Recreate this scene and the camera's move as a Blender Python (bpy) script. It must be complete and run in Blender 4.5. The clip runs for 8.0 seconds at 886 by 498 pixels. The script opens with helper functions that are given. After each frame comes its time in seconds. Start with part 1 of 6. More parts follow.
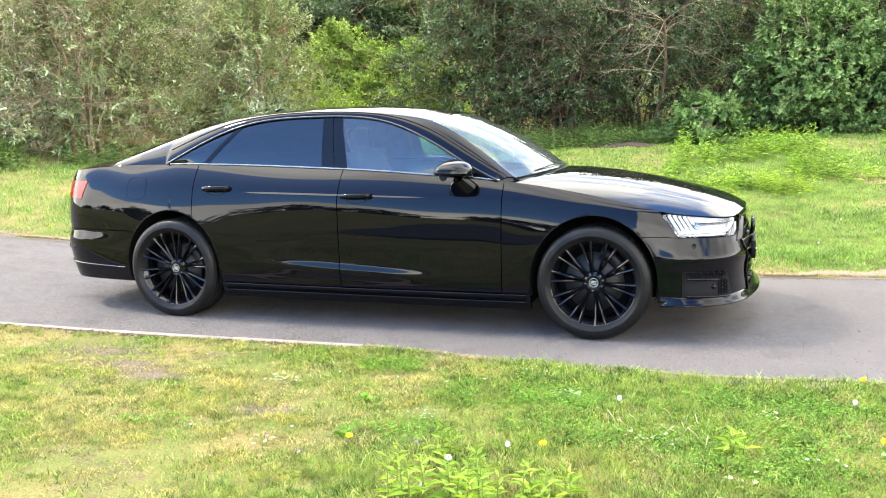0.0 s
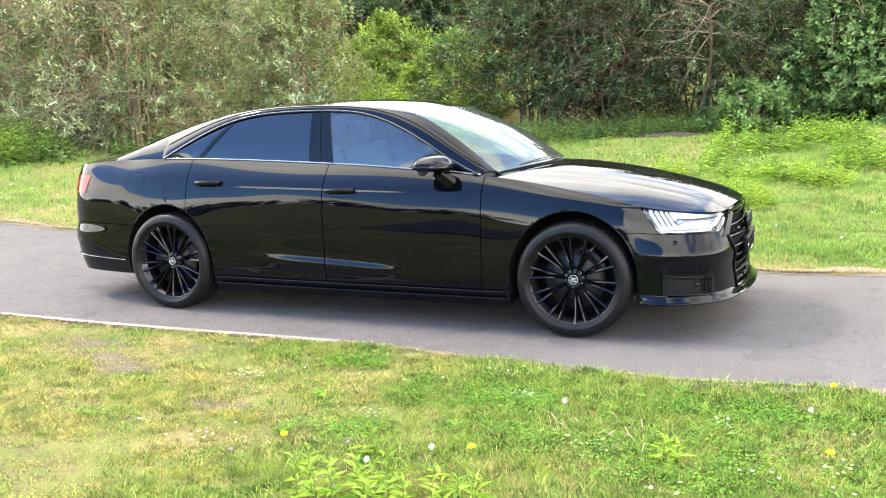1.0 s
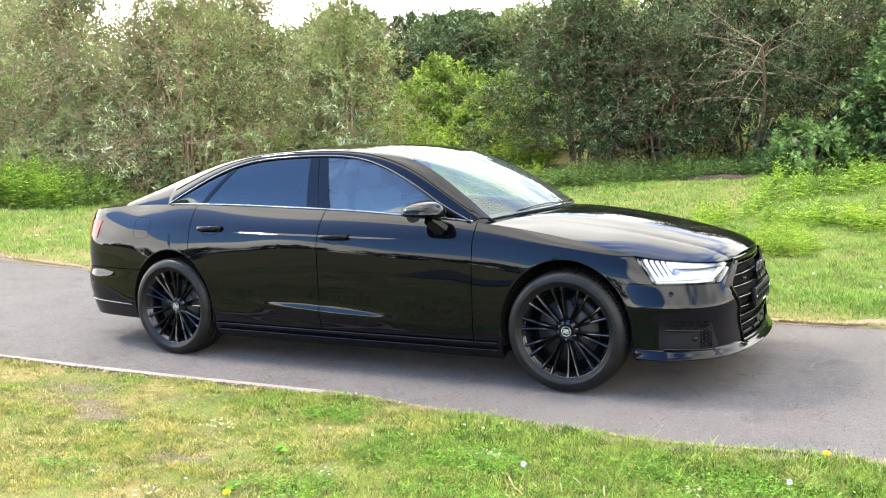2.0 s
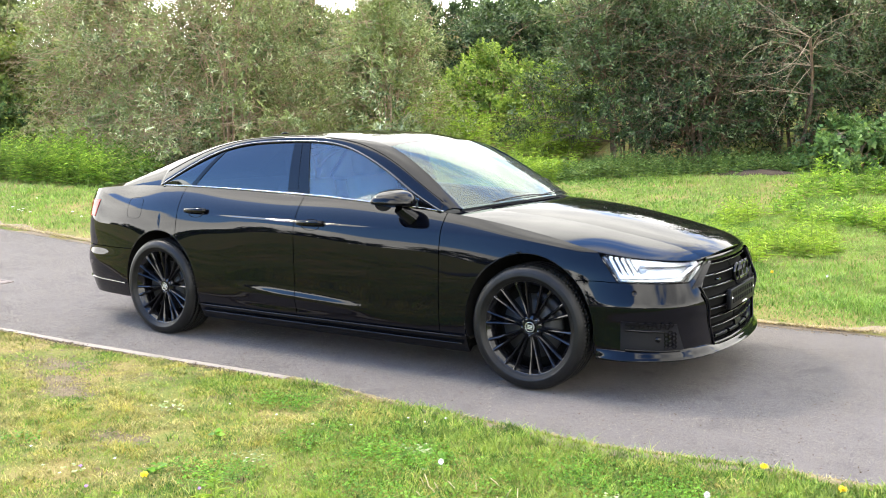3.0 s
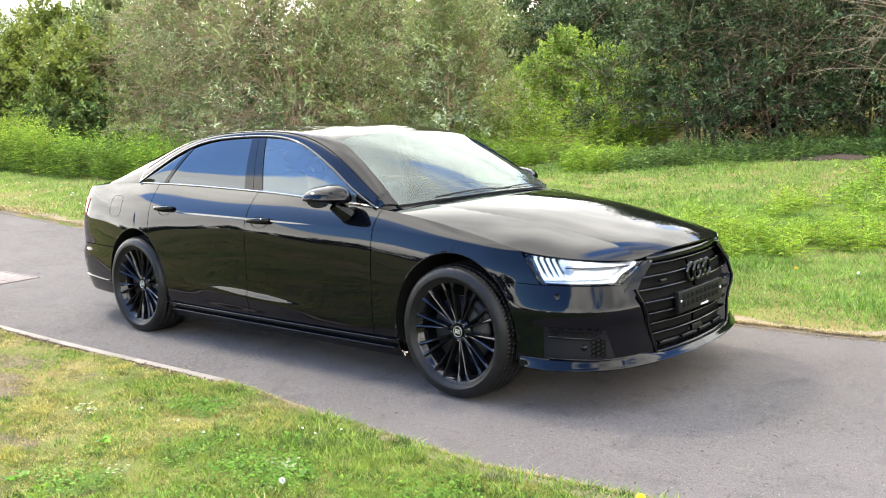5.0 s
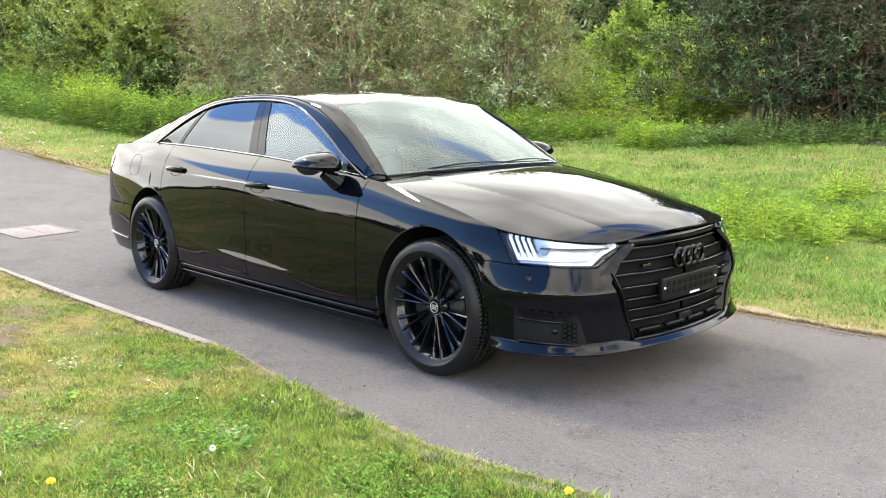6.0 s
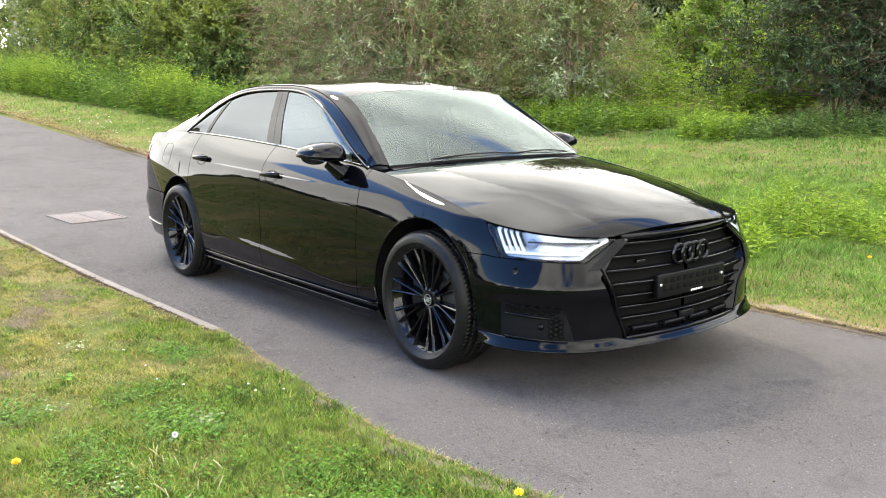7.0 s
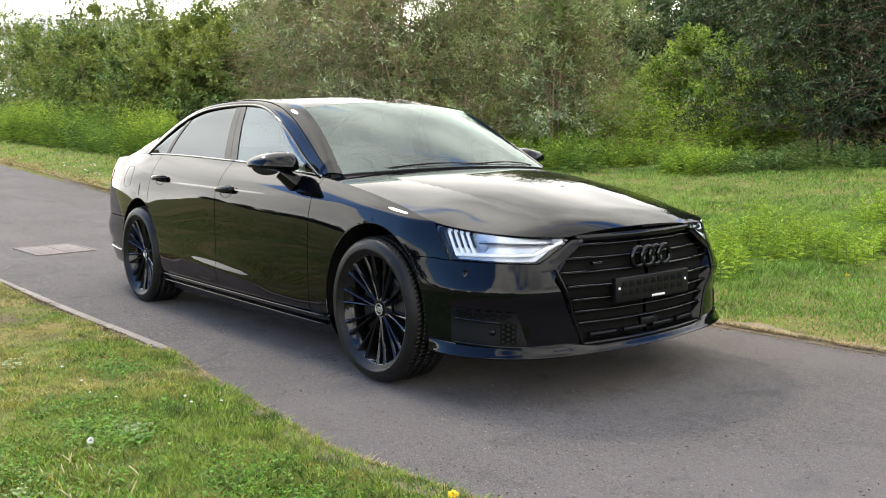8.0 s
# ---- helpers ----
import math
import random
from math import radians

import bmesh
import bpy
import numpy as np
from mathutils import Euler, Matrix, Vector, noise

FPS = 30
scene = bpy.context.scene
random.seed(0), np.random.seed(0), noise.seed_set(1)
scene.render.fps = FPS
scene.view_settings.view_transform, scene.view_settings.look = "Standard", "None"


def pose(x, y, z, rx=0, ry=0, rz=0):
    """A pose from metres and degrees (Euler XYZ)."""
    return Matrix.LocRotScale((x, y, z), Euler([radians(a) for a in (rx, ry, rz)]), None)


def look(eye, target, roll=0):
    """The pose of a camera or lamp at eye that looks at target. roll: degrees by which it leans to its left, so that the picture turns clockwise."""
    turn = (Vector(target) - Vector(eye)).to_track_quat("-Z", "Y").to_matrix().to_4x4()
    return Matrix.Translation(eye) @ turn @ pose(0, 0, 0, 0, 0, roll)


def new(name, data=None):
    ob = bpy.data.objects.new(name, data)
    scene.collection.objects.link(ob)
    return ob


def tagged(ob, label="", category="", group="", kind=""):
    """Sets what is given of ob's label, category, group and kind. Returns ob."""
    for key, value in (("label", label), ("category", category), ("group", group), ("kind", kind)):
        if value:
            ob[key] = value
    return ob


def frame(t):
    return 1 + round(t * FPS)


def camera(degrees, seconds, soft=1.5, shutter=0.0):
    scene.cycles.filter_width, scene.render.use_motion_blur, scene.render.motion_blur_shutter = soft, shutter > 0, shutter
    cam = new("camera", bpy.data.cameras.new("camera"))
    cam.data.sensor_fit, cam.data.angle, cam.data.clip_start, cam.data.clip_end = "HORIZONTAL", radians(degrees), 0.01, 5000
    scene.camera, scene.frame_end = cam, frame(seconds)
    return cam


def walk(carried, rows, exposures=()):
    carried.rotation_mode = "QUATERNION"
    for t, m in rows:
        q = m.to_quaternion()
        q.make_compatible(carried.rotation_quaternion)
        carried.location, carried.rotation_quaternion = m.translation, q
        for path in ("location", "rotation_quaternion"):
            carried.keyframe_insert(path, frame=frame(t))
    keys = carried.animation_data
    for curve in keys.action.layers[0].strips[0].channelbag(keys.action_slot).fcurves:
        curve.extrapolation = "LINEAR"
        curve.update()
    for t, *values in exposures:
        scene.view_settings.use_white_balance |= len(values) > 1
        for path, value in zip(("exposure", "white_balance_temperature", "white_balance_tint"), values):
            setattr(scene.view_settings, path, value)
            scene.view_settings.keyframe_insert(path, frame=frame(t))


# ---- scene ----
cam = camera(52.8, 8.0, 1.0)
PATH = [
    (0, (2.352, -6.283, 1.402), (1.719, -4.409, 1.103), -1.4),
    (0.5, (2.594, -6.143, 1.406), (1.869, -4.306, 1.09), -2.5),
    (1, (2.874, -6.017, 1.417), (2.09, -4.205, 1.098), -1.9),
    (1.5, (3.057, -5.816, 1.414), (2.207, -4.022, 1.173), -1.1),
    (1.7, (3.126, -5.735, 1.418), (2.24, -3.957, 1.192), -1.5),
    (2.8, (3.657, -5.373, 1.415), (2.608, -3.688, 1.165), -1.8),
    (3, (3.724, -5.276, 1.412), (2.659, -3.601, 1.165), -0.8),
    (3.5, (3.938, -5.083, 1.413), (2.8, -3.457, 1.168), -1.7),
    (4, (4.197, -4.907, 1.412), (2.999, -3.336, 1.099), -1.7),
    (4.5, (4.323, -4.665, 1.41), (3.095, -3.109, 1.141), -2.1),
    (4.7, (4.339, -4.546, 1.398), (3.091, -3.005, 1.14), -2.3),
    (5.8, (4.699, -4.056, 1.401), (3.305, -2.66, 1.074), -0.4),
    (6, (4.723, -3.955, 1.394), (3.308, -2.579, 1.067), -0.2),
    (6.5, (4.843, -3.745, 1.398), (3.357, -2.448, 1.066), -0.8),
    (7, (4.974, -3.576, 1.391), (3.439, -2.343, 1.043), -0.2),
    (7.5, (4.95, -3.407, 1.319), (3.411, -2.17, 0.999), -0.3),
    (8, (4.992, -3.311, 1.138), (3.448, -2.061, 0.907), -0.5),
]
EXPOSURES = [(0.0, 0.54), (1.5, 0.43), (3.0, 0.29), (3.5, 0.27), (4.5, 0.23), (6.5, 0.00), (7.0, -0.15), (7.5, -0.34), (8.0, -0.58)]
walk(cam, [(t, look(eye, target, roll)) for t, eye, target, roll in PATH], EXPOSURES)

# ---- light: bright broken cloud, sun high behind the car's tail ----
SUN_EL, SUN_AZ = radians(50), Vector((-0.99, 0.06))
world = bpy.data.worlds.new("sky")
scene.world = world
world.use_nodes = True
wn, wl = world.node_tree.nodes, world.node_tree.links
wn.clear()
sky = wn.new("ShaderNodeTexSky")
sky.sky_type, sky.sun_disc, sky.sun_elevation = "NISHITA", False, SUN_EL
sky.ozone_density = 4.0
sky.sun_rotation = math.atan2(SUN_AZ.x, SUN_AZ.y)
tc = wn.new("ShaderNodeTexCoord")
mp = wn.new("ShaderNodeMapping")
mp.inputs["Scale"].default_value = (1.0, 1.0, 1.3)
mp.inputs["Location"].default_value = (5.60, -7.32, -4.10)
cl = wn.new("ShaderNodeTexNoise")
cl.inputs["Scale"].default_value, cl.inputs["Detail"].default_value = 1.7, 7.0
cl.inputs["Roughness"].default_value, cl.inputs["Distortion"].default_value = 0.50, 0.35
ramp = wn.new("ShaderNodeValToRGB")
ramp.color_ramp.elements[0].position, ramp.color_ramp.elements[1].position = 0.448, 0.512
cl2 = wn.new("ShaderNodeTexNoise")
cl2.inputs["Scale"].default_value, cl2.inputs["Detail"].default_value = 2.6, 4.0
tone = wn.new("ShaderNodeValToRGB")
tone.color_ramp.elements[0].color, tone.color_ramp.elements[1].color = (0.69, 0.68, 0.65, 1), (1.46, 1.42, 1.31, 1)
tone.color_ramp.elements[0].position, tone.color_ramp.elements[1].position = 0.36, 0.64
gain = wn.new("ShaderNodeVectorMath")
gain.operation = "MULTIPLY"
gain.inputs[1].default_value = (0.46, 0.60, 0.76)
cgain = wn.new("ShaderNodeVectorMath")
cgain.operation = "SCALE"
cgain.inputs["Scale"].default_value = 3.2
mix = wn.new("ShaderNodeMix")
mix.data_type = "RGBA"
bg = wn.new("ShaderNodeBackground")
wo = wn.new("ShaderNodeOutputWorld")
wl.new(tc.outputs["Generated"], mp.inputs["Vector"])
wl.new(mp.outputs["Vector"], cl.inputs["Vector"])
wl.new(mp.outputs["Vector"], cl2.inputs["Vector"])
# cloud closes up towards the horizon, as a level sheet does
xyz = wn.new("ShaderNodeSeparateXYZ")
low = wn.new("ShaderNodeMapRange")
low.inputs["From Min"].default_value, low.inputs["From Max"].default_value = 0.0, 0.62
low.inputs["To Min"].default_value, low.inputs["To Max"].default_value = 0.16, 0.0
thick = wn.new("ShaderNodeMath")
wl.new(tc.outputs["Generated"], xyz.inputs["Vector"])
wl.new(xyz.outputs["Z"], low.inputs["Value"])
wl.new(cl.outputs["Fac"], thick.inputs[0])
wl.new(low.outputs["Result"], thick.inputs[1])
veiled = wn.new("ShaderNodeMath")
veiled.operation = "MULTIPLY_ADD"
veiled.inputs[1].default_value = 0.16
wl.new(thick.outputs["Value"], veiled.inputs[2])
# a wide clear gap stands over the lawn side, above a bank of cloud that climbs behind the car
gap = wn.new("ShaderNodeVectorMath")
gap.operation = "DOT_PRODUCT"
gap.inputs[1].default_value = Vector((-0.38, -0.80, 0.46)).normalized()
gapped = wn.new("ShaderNodeMapRange")
gapped.interpolation_type = "SMOOTHSTEP"
gapped.inputs["From Min"].default_value, gapped.inputs["From Max"].default_value = 0.70, 0.84
gapped.inputs["To Min"].default_value, gapped.inputs["To Max"].default_value = 0.0, -0.45
cover = wn.new("ShaderNodeMath")
wl.new(tc.outputs["Generated"], gap.inputs[0])
wl.new(gap.outputs["Value"], gapped.inputs["Value"])
wl.new(veiled.outputs["Value"], cover.inputs[0])
lifted = wn.new("ShaderNodeMapRange")
lifted.interpolation_type = "SMOOTHSTEP"
lifted.inputs["From Min"].default_value, lifted.inputs["From Max"].default_value = -0.06, 0.07
cut = wn.new("ShaderNodeMath")
cut.operation = "MULTIPLY"
bank = wn.new("ShaderNodeMath")
bank.operation = "MULTIPLY_ADD"
bank.inputs[1].default_value = 1.33
raised = wn.new("ShaderNodeMath")
raised.inputs[1].default_value = 0.80
floor_ = wn.new("ShaderNodeMath")
floor_.operation = "SUBTRACT"
floor_.inputs[1].default_value = 0.17
least = wn.new("ShaderNodeMath")
least.operation = "MINIMUM"
wl.new(xyz.outputs["X"], bank.inputs[0])
wl.new(xyz.outputs["Z"], raised.inputs[0])
wl.new(raised.outputs["Value"], bank.inputs[2])
wl.new(xyz.outputs["Z"], floor_.inputs[0])
wl.new(bank.outputs["Value"], least.inputs[0])
wl.new(floor_.outputs["Value"], least.inputs[1])
wl.new(least.outputs["Value"], lifted.inputs["Value"])
wl.new(gapped.outputs["Result"], cut.inputs[0])
wl.new(lifted.outputs["Result"], cut.inputs[1])
wl.new(cut.outputs["Value"], cover.inputs[1])
wl.new(cover.outputs["Value"], ramp.inputs["Fac"])
# it is a thin even veil before the sun, and stands bright where the sun falls on its face
sdir = Vector((SUN_AZ.x, SUN_AZ.y, 0)).normalized() * math.cos(SUN_EL) + Vector((0, 0, math.sin(SUN_EL)))
near = wn.new("ShaderNodeVectorMath")
near.operation = "DOT_PRODUCT"
near.inputs[1].default_value = Vector((-0.35, -0.85, 0.40))
pos = wn.new("ShaderNodeMath")
pos.operation = "MAXIMUM"
pos.inputs[1].default_value = 0.0
sharp = wn.new("ShaderNodeMath")
sharp.operation = "POWER"
sharp.inputs[1].default_value = 1.0
amount = wn.new("ShaderNodeMath")
amount.operation = "MULTIPLY_ADD"
amount.inputs[1].default_value, amount.inputs[2].default_value = 0.35, 1.08
veil = wn.new("ShaderNodeVectorMath")
veil.operation = "SCALE"
wl.new(tc.outputs["Generated"], near.inputs[0])
wl.new(near.outputs["Value"], pos.inputs[0])
wl.new(pos.outputs["Value"], sharp.inputs[0])
wl.new(sharp.outputs["Value"], amount.inputs[0])
facing = wn.new("ShaderNodeVectorMath")
facing.operation = "DOT_PRODUCT"
facing.inputs[1].default_value = sdir
ahead = wn.new("ShaderNodeMath")
ahead.operation = "MAXIMUM"
ahead.inputs[1].default_value = 0.0
wide = wn.new("ShaderNodeMath")
wide.operation = "POWER"
wide.inputs[1].default_value = 4.0
wl.new(tc.outputs["Generated"], facing.inputs[0])
wl.new(facing.outputs["Value"], ahead.inputs[0])
wl.new(ahead.outputs["Value"], wide.inputs[0])
wl.new(wide.outputs["Value"], veiled.inputs[0])
bright = wn.new("ShaderNodeMath")
bright.operation = "MULTIPLY_ADD"
bright.inputs[1].default_value = 0.35
wl.new(wide.outputs["Value"], bright.inputs[0])
wl.new(amount.outputs["Value"], bright.inputs[2])
rim_glow = wn.new("ShaderNodeMapRange")
rim_glow.inputs["From Min"].default_value, rim_glow.inputs["From Max"].default_value = 0.0, 0.75
rim_glow.inputs["To Min"].default_value, rim_glow.inputs["To Max"].default_value = 1.52, 1.0
banked = wn.new("ShaderNodeMath")
banked.operation = "MULTIPLY"
wl.new(xyz.outputs["Z"], rim_glow.inputs["Value"])
wl.new(bright.outputs["Value"], banked.inputs[0])
wl.new(rim_glow.outputs["Result"], banked.inputs[1])
wl.new(banked.outputs["Value"], veil.inputs["Scale"])
wl.new(cl2.outputs["Fac"], tone.inputs["Fac"])
wl.new(sky.outputs["Color"], gain.inputs[0])
wl.new(tone.outputs["Color"], cgain.inputs[0])
wl.new(ramp.outputs["Color"], mix.inputs["Factor"])
wl.new(gain.outputs["Vector"], mix.inputs["A"])
wl.new(cgain.outputs["Vector"], veil.inputs[0])
wl.new(veil.outputs["Vector"], mix.inputs["B"])
wl.new(mix.outputs["Result"], bg.inputs["Color"])
wl.new(bg.outputs["Background"], wo.inputs["Surface"])
sun = new("sun", bpy.data.lights.new("sun", "SUN"))
sun.data.energy, sun.data.angle, sun.data.color = 2.8, radians(5), (1.0, 0.90, 0.76)
sun.matrix_world = look(sdir * 30, (0, 0, 0))

# ---- materials ----
def material(name, rough=0.5, color=(0.5, 0.5, 0.5), metal=0.0, coat=0.0, spec=0.5):
    m = bpy.data.materials.new(name)
    m.use_nodes = True
    b = m.node_tree.nodes["Principled BSDF"]
    b.inputs["Base Color"].default_value = (*color, 1)
    b.inputs["Roughness"].default_value = rough
    b.inputs["Metallic"].default_value = metal
    b.inputs["Coat Weight"].default_value = coat
    b.inputs["Coat Roughness"].default_value = 0.015
    b.inputs["Specular IOR Level"].default_value = spec
    return m, m.node_tree.nodes, m.node_tree.links, b


def noise_tex(nodes, links, scale, detail=4.0, rough=0.55, vec=None, dist=0.0):
    n = nodes.new("ShaderNodeTexNoise")
    n.inputs["Scale"].default_value, n.inputs["Detail"].default_value = scale, detail
    n.inputs["Roughness"].default_value, n.inputs["Distortion"].default_value = rough, dist
    if vec:
        links.new(vec, n.inputs["Vector"])
    return n.outputs["Fac"]


def ramp_of(nodes, links, fac, stops):
    r = nodes.new("ShaderNodeValToRGB")
    while len(r.color_ramp.elements) < len(stops):
        r.color_ramp.elements.new(0.5)
    for e, (p, c) in zip(r.color_ramp.elements, stops):
        e.position, e.color = p, (*c, 1)
    links.new(fac, r.inputs["Fac"])
    return r.outputs["Color"]


def mixed(nodes, links, fac, a, b, mode="MIX"):
    m = nodes.new("ShaderNodeMix")
    m.data_type, m.blend_type = "RGBA", mode
    for v, k in ((fac, "Factor"), (a, "A"), (b, "B")):
        if hasattr(v, "links"):
            links.new(v, m.inputs[k])
        elif k == "Factor":
            m.inputs[k].default_value = v
        else:
            m.inputs[k].default_value = (*v, 1)
    return m.outputs["Result"]


def bumped(nodes, links, b, height, strength, distance):
    u = nodes.new("ShaderNodeBump")
    u.inputs["Strength"].default_value, u.inputs["Distance"].default_value = strength, distance
    links.new(height, u.inputs["Height"])
    links.new(u.outputs["Normal"], b.inputs["Normal"])


def place_of(nodes):
    return nodes.new("ShaderNodeNewGeometry").outputs["Position"]


def paint_black():
    m, n, l, b = material("black_paint", 0.02, (0.0025, 0.0027, 0.0038), 0.0, 0.0, 0.24)
    dust = noise_tex(n, l, 26, 6, 0.7, place_of(n))
    l.new(ramp_of(n, l, dust, [(0.45, (0.0012, 0.0014, 0.0028)), (0.8, (0.0024, 0.0026, 0.0034))]), b.inputs["Base Color"])
    return m


def asphalt():
    m, n, l, b = material("asphalt", 0.9, spec=0.14)
    p = place_of(n)
    fine = noise_tex(n, l, 150, 5, 0.85, p)
    grit = noise_tex(n, l, 42, 6, 0.8, p)
    broad = noise_tex(n, l, 0.8, 6, 0.62, p)
    blotch = noise_tex(n, l, 4.5, 5, 0.65, p, 0.6)
    stretch = n.new("ShaderNodeMapping")
    stretch.inputs["Scale"].default_value, stretch.inputs["Rotation"].default_value = (0.5, 7.0, 1.0), (0, 0, 0.12)
    l.new(p, stretch.inputs["Vector"])
    scuff = noise_tex(n, l, 2.4, 8, 0.7, stretch.outputs["Vector"], 0.4)
    c = ramp_of(n, l, fine, [(0.36, (0.020, 0.0185, 0.018)), (0.50, (0.093, 0.0845, 0.080)), (0.64, (0.285, 0.256, 0.236))])
    c = mixed(n, l, ramp_of(n, l, grit, [(0.555, (0, 0, 0)), (0.62, (0.6, 0.6, 0.6))]), c, (0.178, 0.158, 0.142))
    c = mixed(n, l, ramp_of(n, l, grit, [(0.38, (0.85, 0.85, 0.85)), (0.45, (0, 0, 0))]), c, (0.024, 0.022, 0.022))
    c = mixed(n, l, ramp_of(n, l, broad, [(0.38, (0, 0, 0)), (0.62, (0.55, 0.55, 0.55))]), c, (0.146, 0.131, 0.127))
    c = mixed(n, l, ramp_of(n, l, blotch, [(0.54, (0, 0, 0)), (0.68, (0.4, 0.4, 0.4))]), c, (0.055, 0.052, 0.052))
    c = mixed(n, l, ramp_of(n, l, scuff, [(0.57, (0, 0, 0)), (0.72, (0.32, 0.32, 0.32))]), c, (0.20, 0.183, 0.170))
    l.new(c, b.inputs["Base Color"])
    bumped(n, l, b, grit, 0.8, 0.008)
    return m


def soil_grass():
    m, n, l, b = material("lawn_soil", 0.95, spec=0.1)
    p = place_of(n)
    a = noise_tex(n, l, 1.3, 5, 0.6, p, 0.4)
    c = noise_tex(n, l, 9.0, 6, 0.7, p)
    f = noise_tex(n, l, 95, 4, 0.7, p)
    green = ramp_of(n, l, f, [(0.3, (0.080, 0.105, 0.026)), (0.7, (0.20, 0.235, 0.058))])
    straw = ramp_of(n, l, f, [(0.3, (0.17, 0.13, 0.055)), (0.7, (0.36, 0.295, 0.115))])
    x = mixed(n, l, ramp_of(n, l, a, [(0.42, (0, 0, 0)), (0.62, (1, 1, 1))]), green, straw)
    x = mixed(n, l, ramp_of(n, l, c, [(0.54, (0, 0, 0)), (0.64, (0.8, 0.8, 0.8))]), x, (0.15, 0.105, 0.065))
    l.new(x, b.inputs["Base Color"])
    bumped(n, l, b, f, 0.8, 0.02)
    return m


def foliage(name, stops, rough=0.55, through_light=0.35, patch=None, patch_scale=1.2, clump=3.0, depth=0.55):
    """Leaves: a colour of its own for each, light passing through."""
    m, n, l, b = material(name, rough, spec=0.16)
    g = n.new("ShaderNodeNewGeometry")
    col = ramp_of(n, l, g.outputs["Random Per Island"], stops)
    if patch:
        f = noise_tex(n, l, patch_scale, 4, 0.6, g.outputs["Position"], 0.3)
        col = mixed(n, l, ramp_of(n, l, f, [(0.43, (0, 0, 0)), (0.60, (0.85, 0.85, 0.85))]), col, patch)
    # noise multiplies clump-sized light and shade into the leaf colour
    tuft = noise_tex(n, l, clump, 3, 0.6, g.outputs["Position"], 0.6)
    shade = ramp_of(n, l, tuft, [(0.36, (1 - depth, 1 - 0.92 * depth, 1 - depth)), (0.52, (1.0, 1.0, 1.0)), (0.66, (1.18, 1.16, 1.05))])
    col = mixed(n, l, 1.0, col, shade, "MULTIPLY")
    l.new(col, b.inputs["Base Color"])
    t = n.new("ShaderNodeBsdfTranslucent")
    warm = mixed(n, l, 0.6, col, (1.0, 1.0, 0.45), "MULTIPLY")
    l.new(warm, t.inputs["Color"])
    s = n.new("ShaderNodeMixShader")
    s.inputs["Fac"].default_value = through_light
    l.new(b.outputs["BSDF"], s.inputs[1])
    l.new(t.outputs["BSDF"], s.inputs[2])
    l.new(s.outputs["Shader"], n["Material Output"].inputs["Surface"])
    return m


def bark(name, dark, light):
    m, n, l, b = material(name, 0.85, spec=0.2)
    f = noise_tex(n, l, 22, 6, 0.7, place_of(n))
    l.new(ramp_of(n, l, f, [(0.3, dark), (0.7, light)]), b.inputs["Base Color"])
    return m


def pane(name, tint, ior=1.5, dust=0.0, gloss=(1.0, 1.0, 1.0)):
    """Thin glass: tinted see-through, mirror gloss by angle, and a dust film whose pale haze brightens it."""
    m = bpy.data.materials.new(name)
    m.use_nodes = True
    n, l = m.node_tree.nodes, m.node_tree.links
    n.remove(n["Principled BSDF"])
    f = n.new("ShaderNodeFresnel")
    f.inputs["IOR"].default_value = ior
    t, g, s = n.new("ShaderNodeBsdfTransparent"), n.new("ShaderNodeBsdfGlossy"), n.new("ShaderNodeMixShader")
    t.inputs["Color"].default_value = (*tint, 1)
    g.inputs["Roughness"].default_value = 0.0
    g.inputs["Color"].default_value = (*gloss, 1)
    d, k = n.new("ShaderNodeBsdfDiffuse"), n.new("ShaderNodeMixShader")
    d.inputs["Color"].default_value = (0.66, 0.72, 0.69, 1)
    film = noise_tex(n, l, 3.0, 5, 0.6, place_of(n))
    r = n.new("ShaderNodeMapRange")
    r.inputs["From Min"].default_value, r.inputs["From Max"].default_value = 0.3, 0.7
    r.inputs["To Min"].default_value, r.inputs["To Max"].default_value = 0.7 * dust, 1.3 * dust
    l.new(film, r.inputs["Value"])
    l.new(r.outputs["Result"], k.inputs["Fac"])
    l.new(t.outputs["BSDF"], k.inputs[1])
    l.new(d.outputs["BSDF"], k.inputs[2])
    l.new(f.outputs["Fac"], s.inputs["Fac"])
    l.new(k.outputs["Shader"], s.inputs[1])
    l.new(g.outputs["BSDF"], s.inputs[2])
    l.new(s.outputs["Shader"], n["Material Output"].inputs["Surface"])
    return m


def glow(name, color, strength):
    m, n, l, b = material(name, 0.3, color)
    b.inputs["Emission Color"].default_value = (*color, 1)
    b.inputs["Emission Strength"].default_value = strength
    return m


def rubber():
    m, n, l, b = material("tyre_rubber", 0.42, (0.022, 0.022, 0.023), spec=0.18)
    f = noise_tex(n, l, 14, 6, 0.7, place_of(n))
    l.new(ramp_of(n, l, f, [(0.35, (0.004, 0.004, 0.004)), (0.75, (0.012, 0.0115, 0.011))]), b.inputs["Base Color"])
    return m


def speckled(name, a, c, scale=40, rough=0.85, depth=0.003):
    m, n, l, b = material(name, rough, spec=0.3)
    p = place_of(n)
    f, g = noise_tex(n, l, scale, 6, 0.7, p), noise_tex(n, l, scale / 9, 4, 0.6, p)
    x = mixed(n, l, g, ramp_of(n, l, f, [(0.3, a), (0.7, c)]), a)
    l.new(x, b.inputs["Base Color"])
    bumped(n, l, b, f, 0.6, depth)
    return m


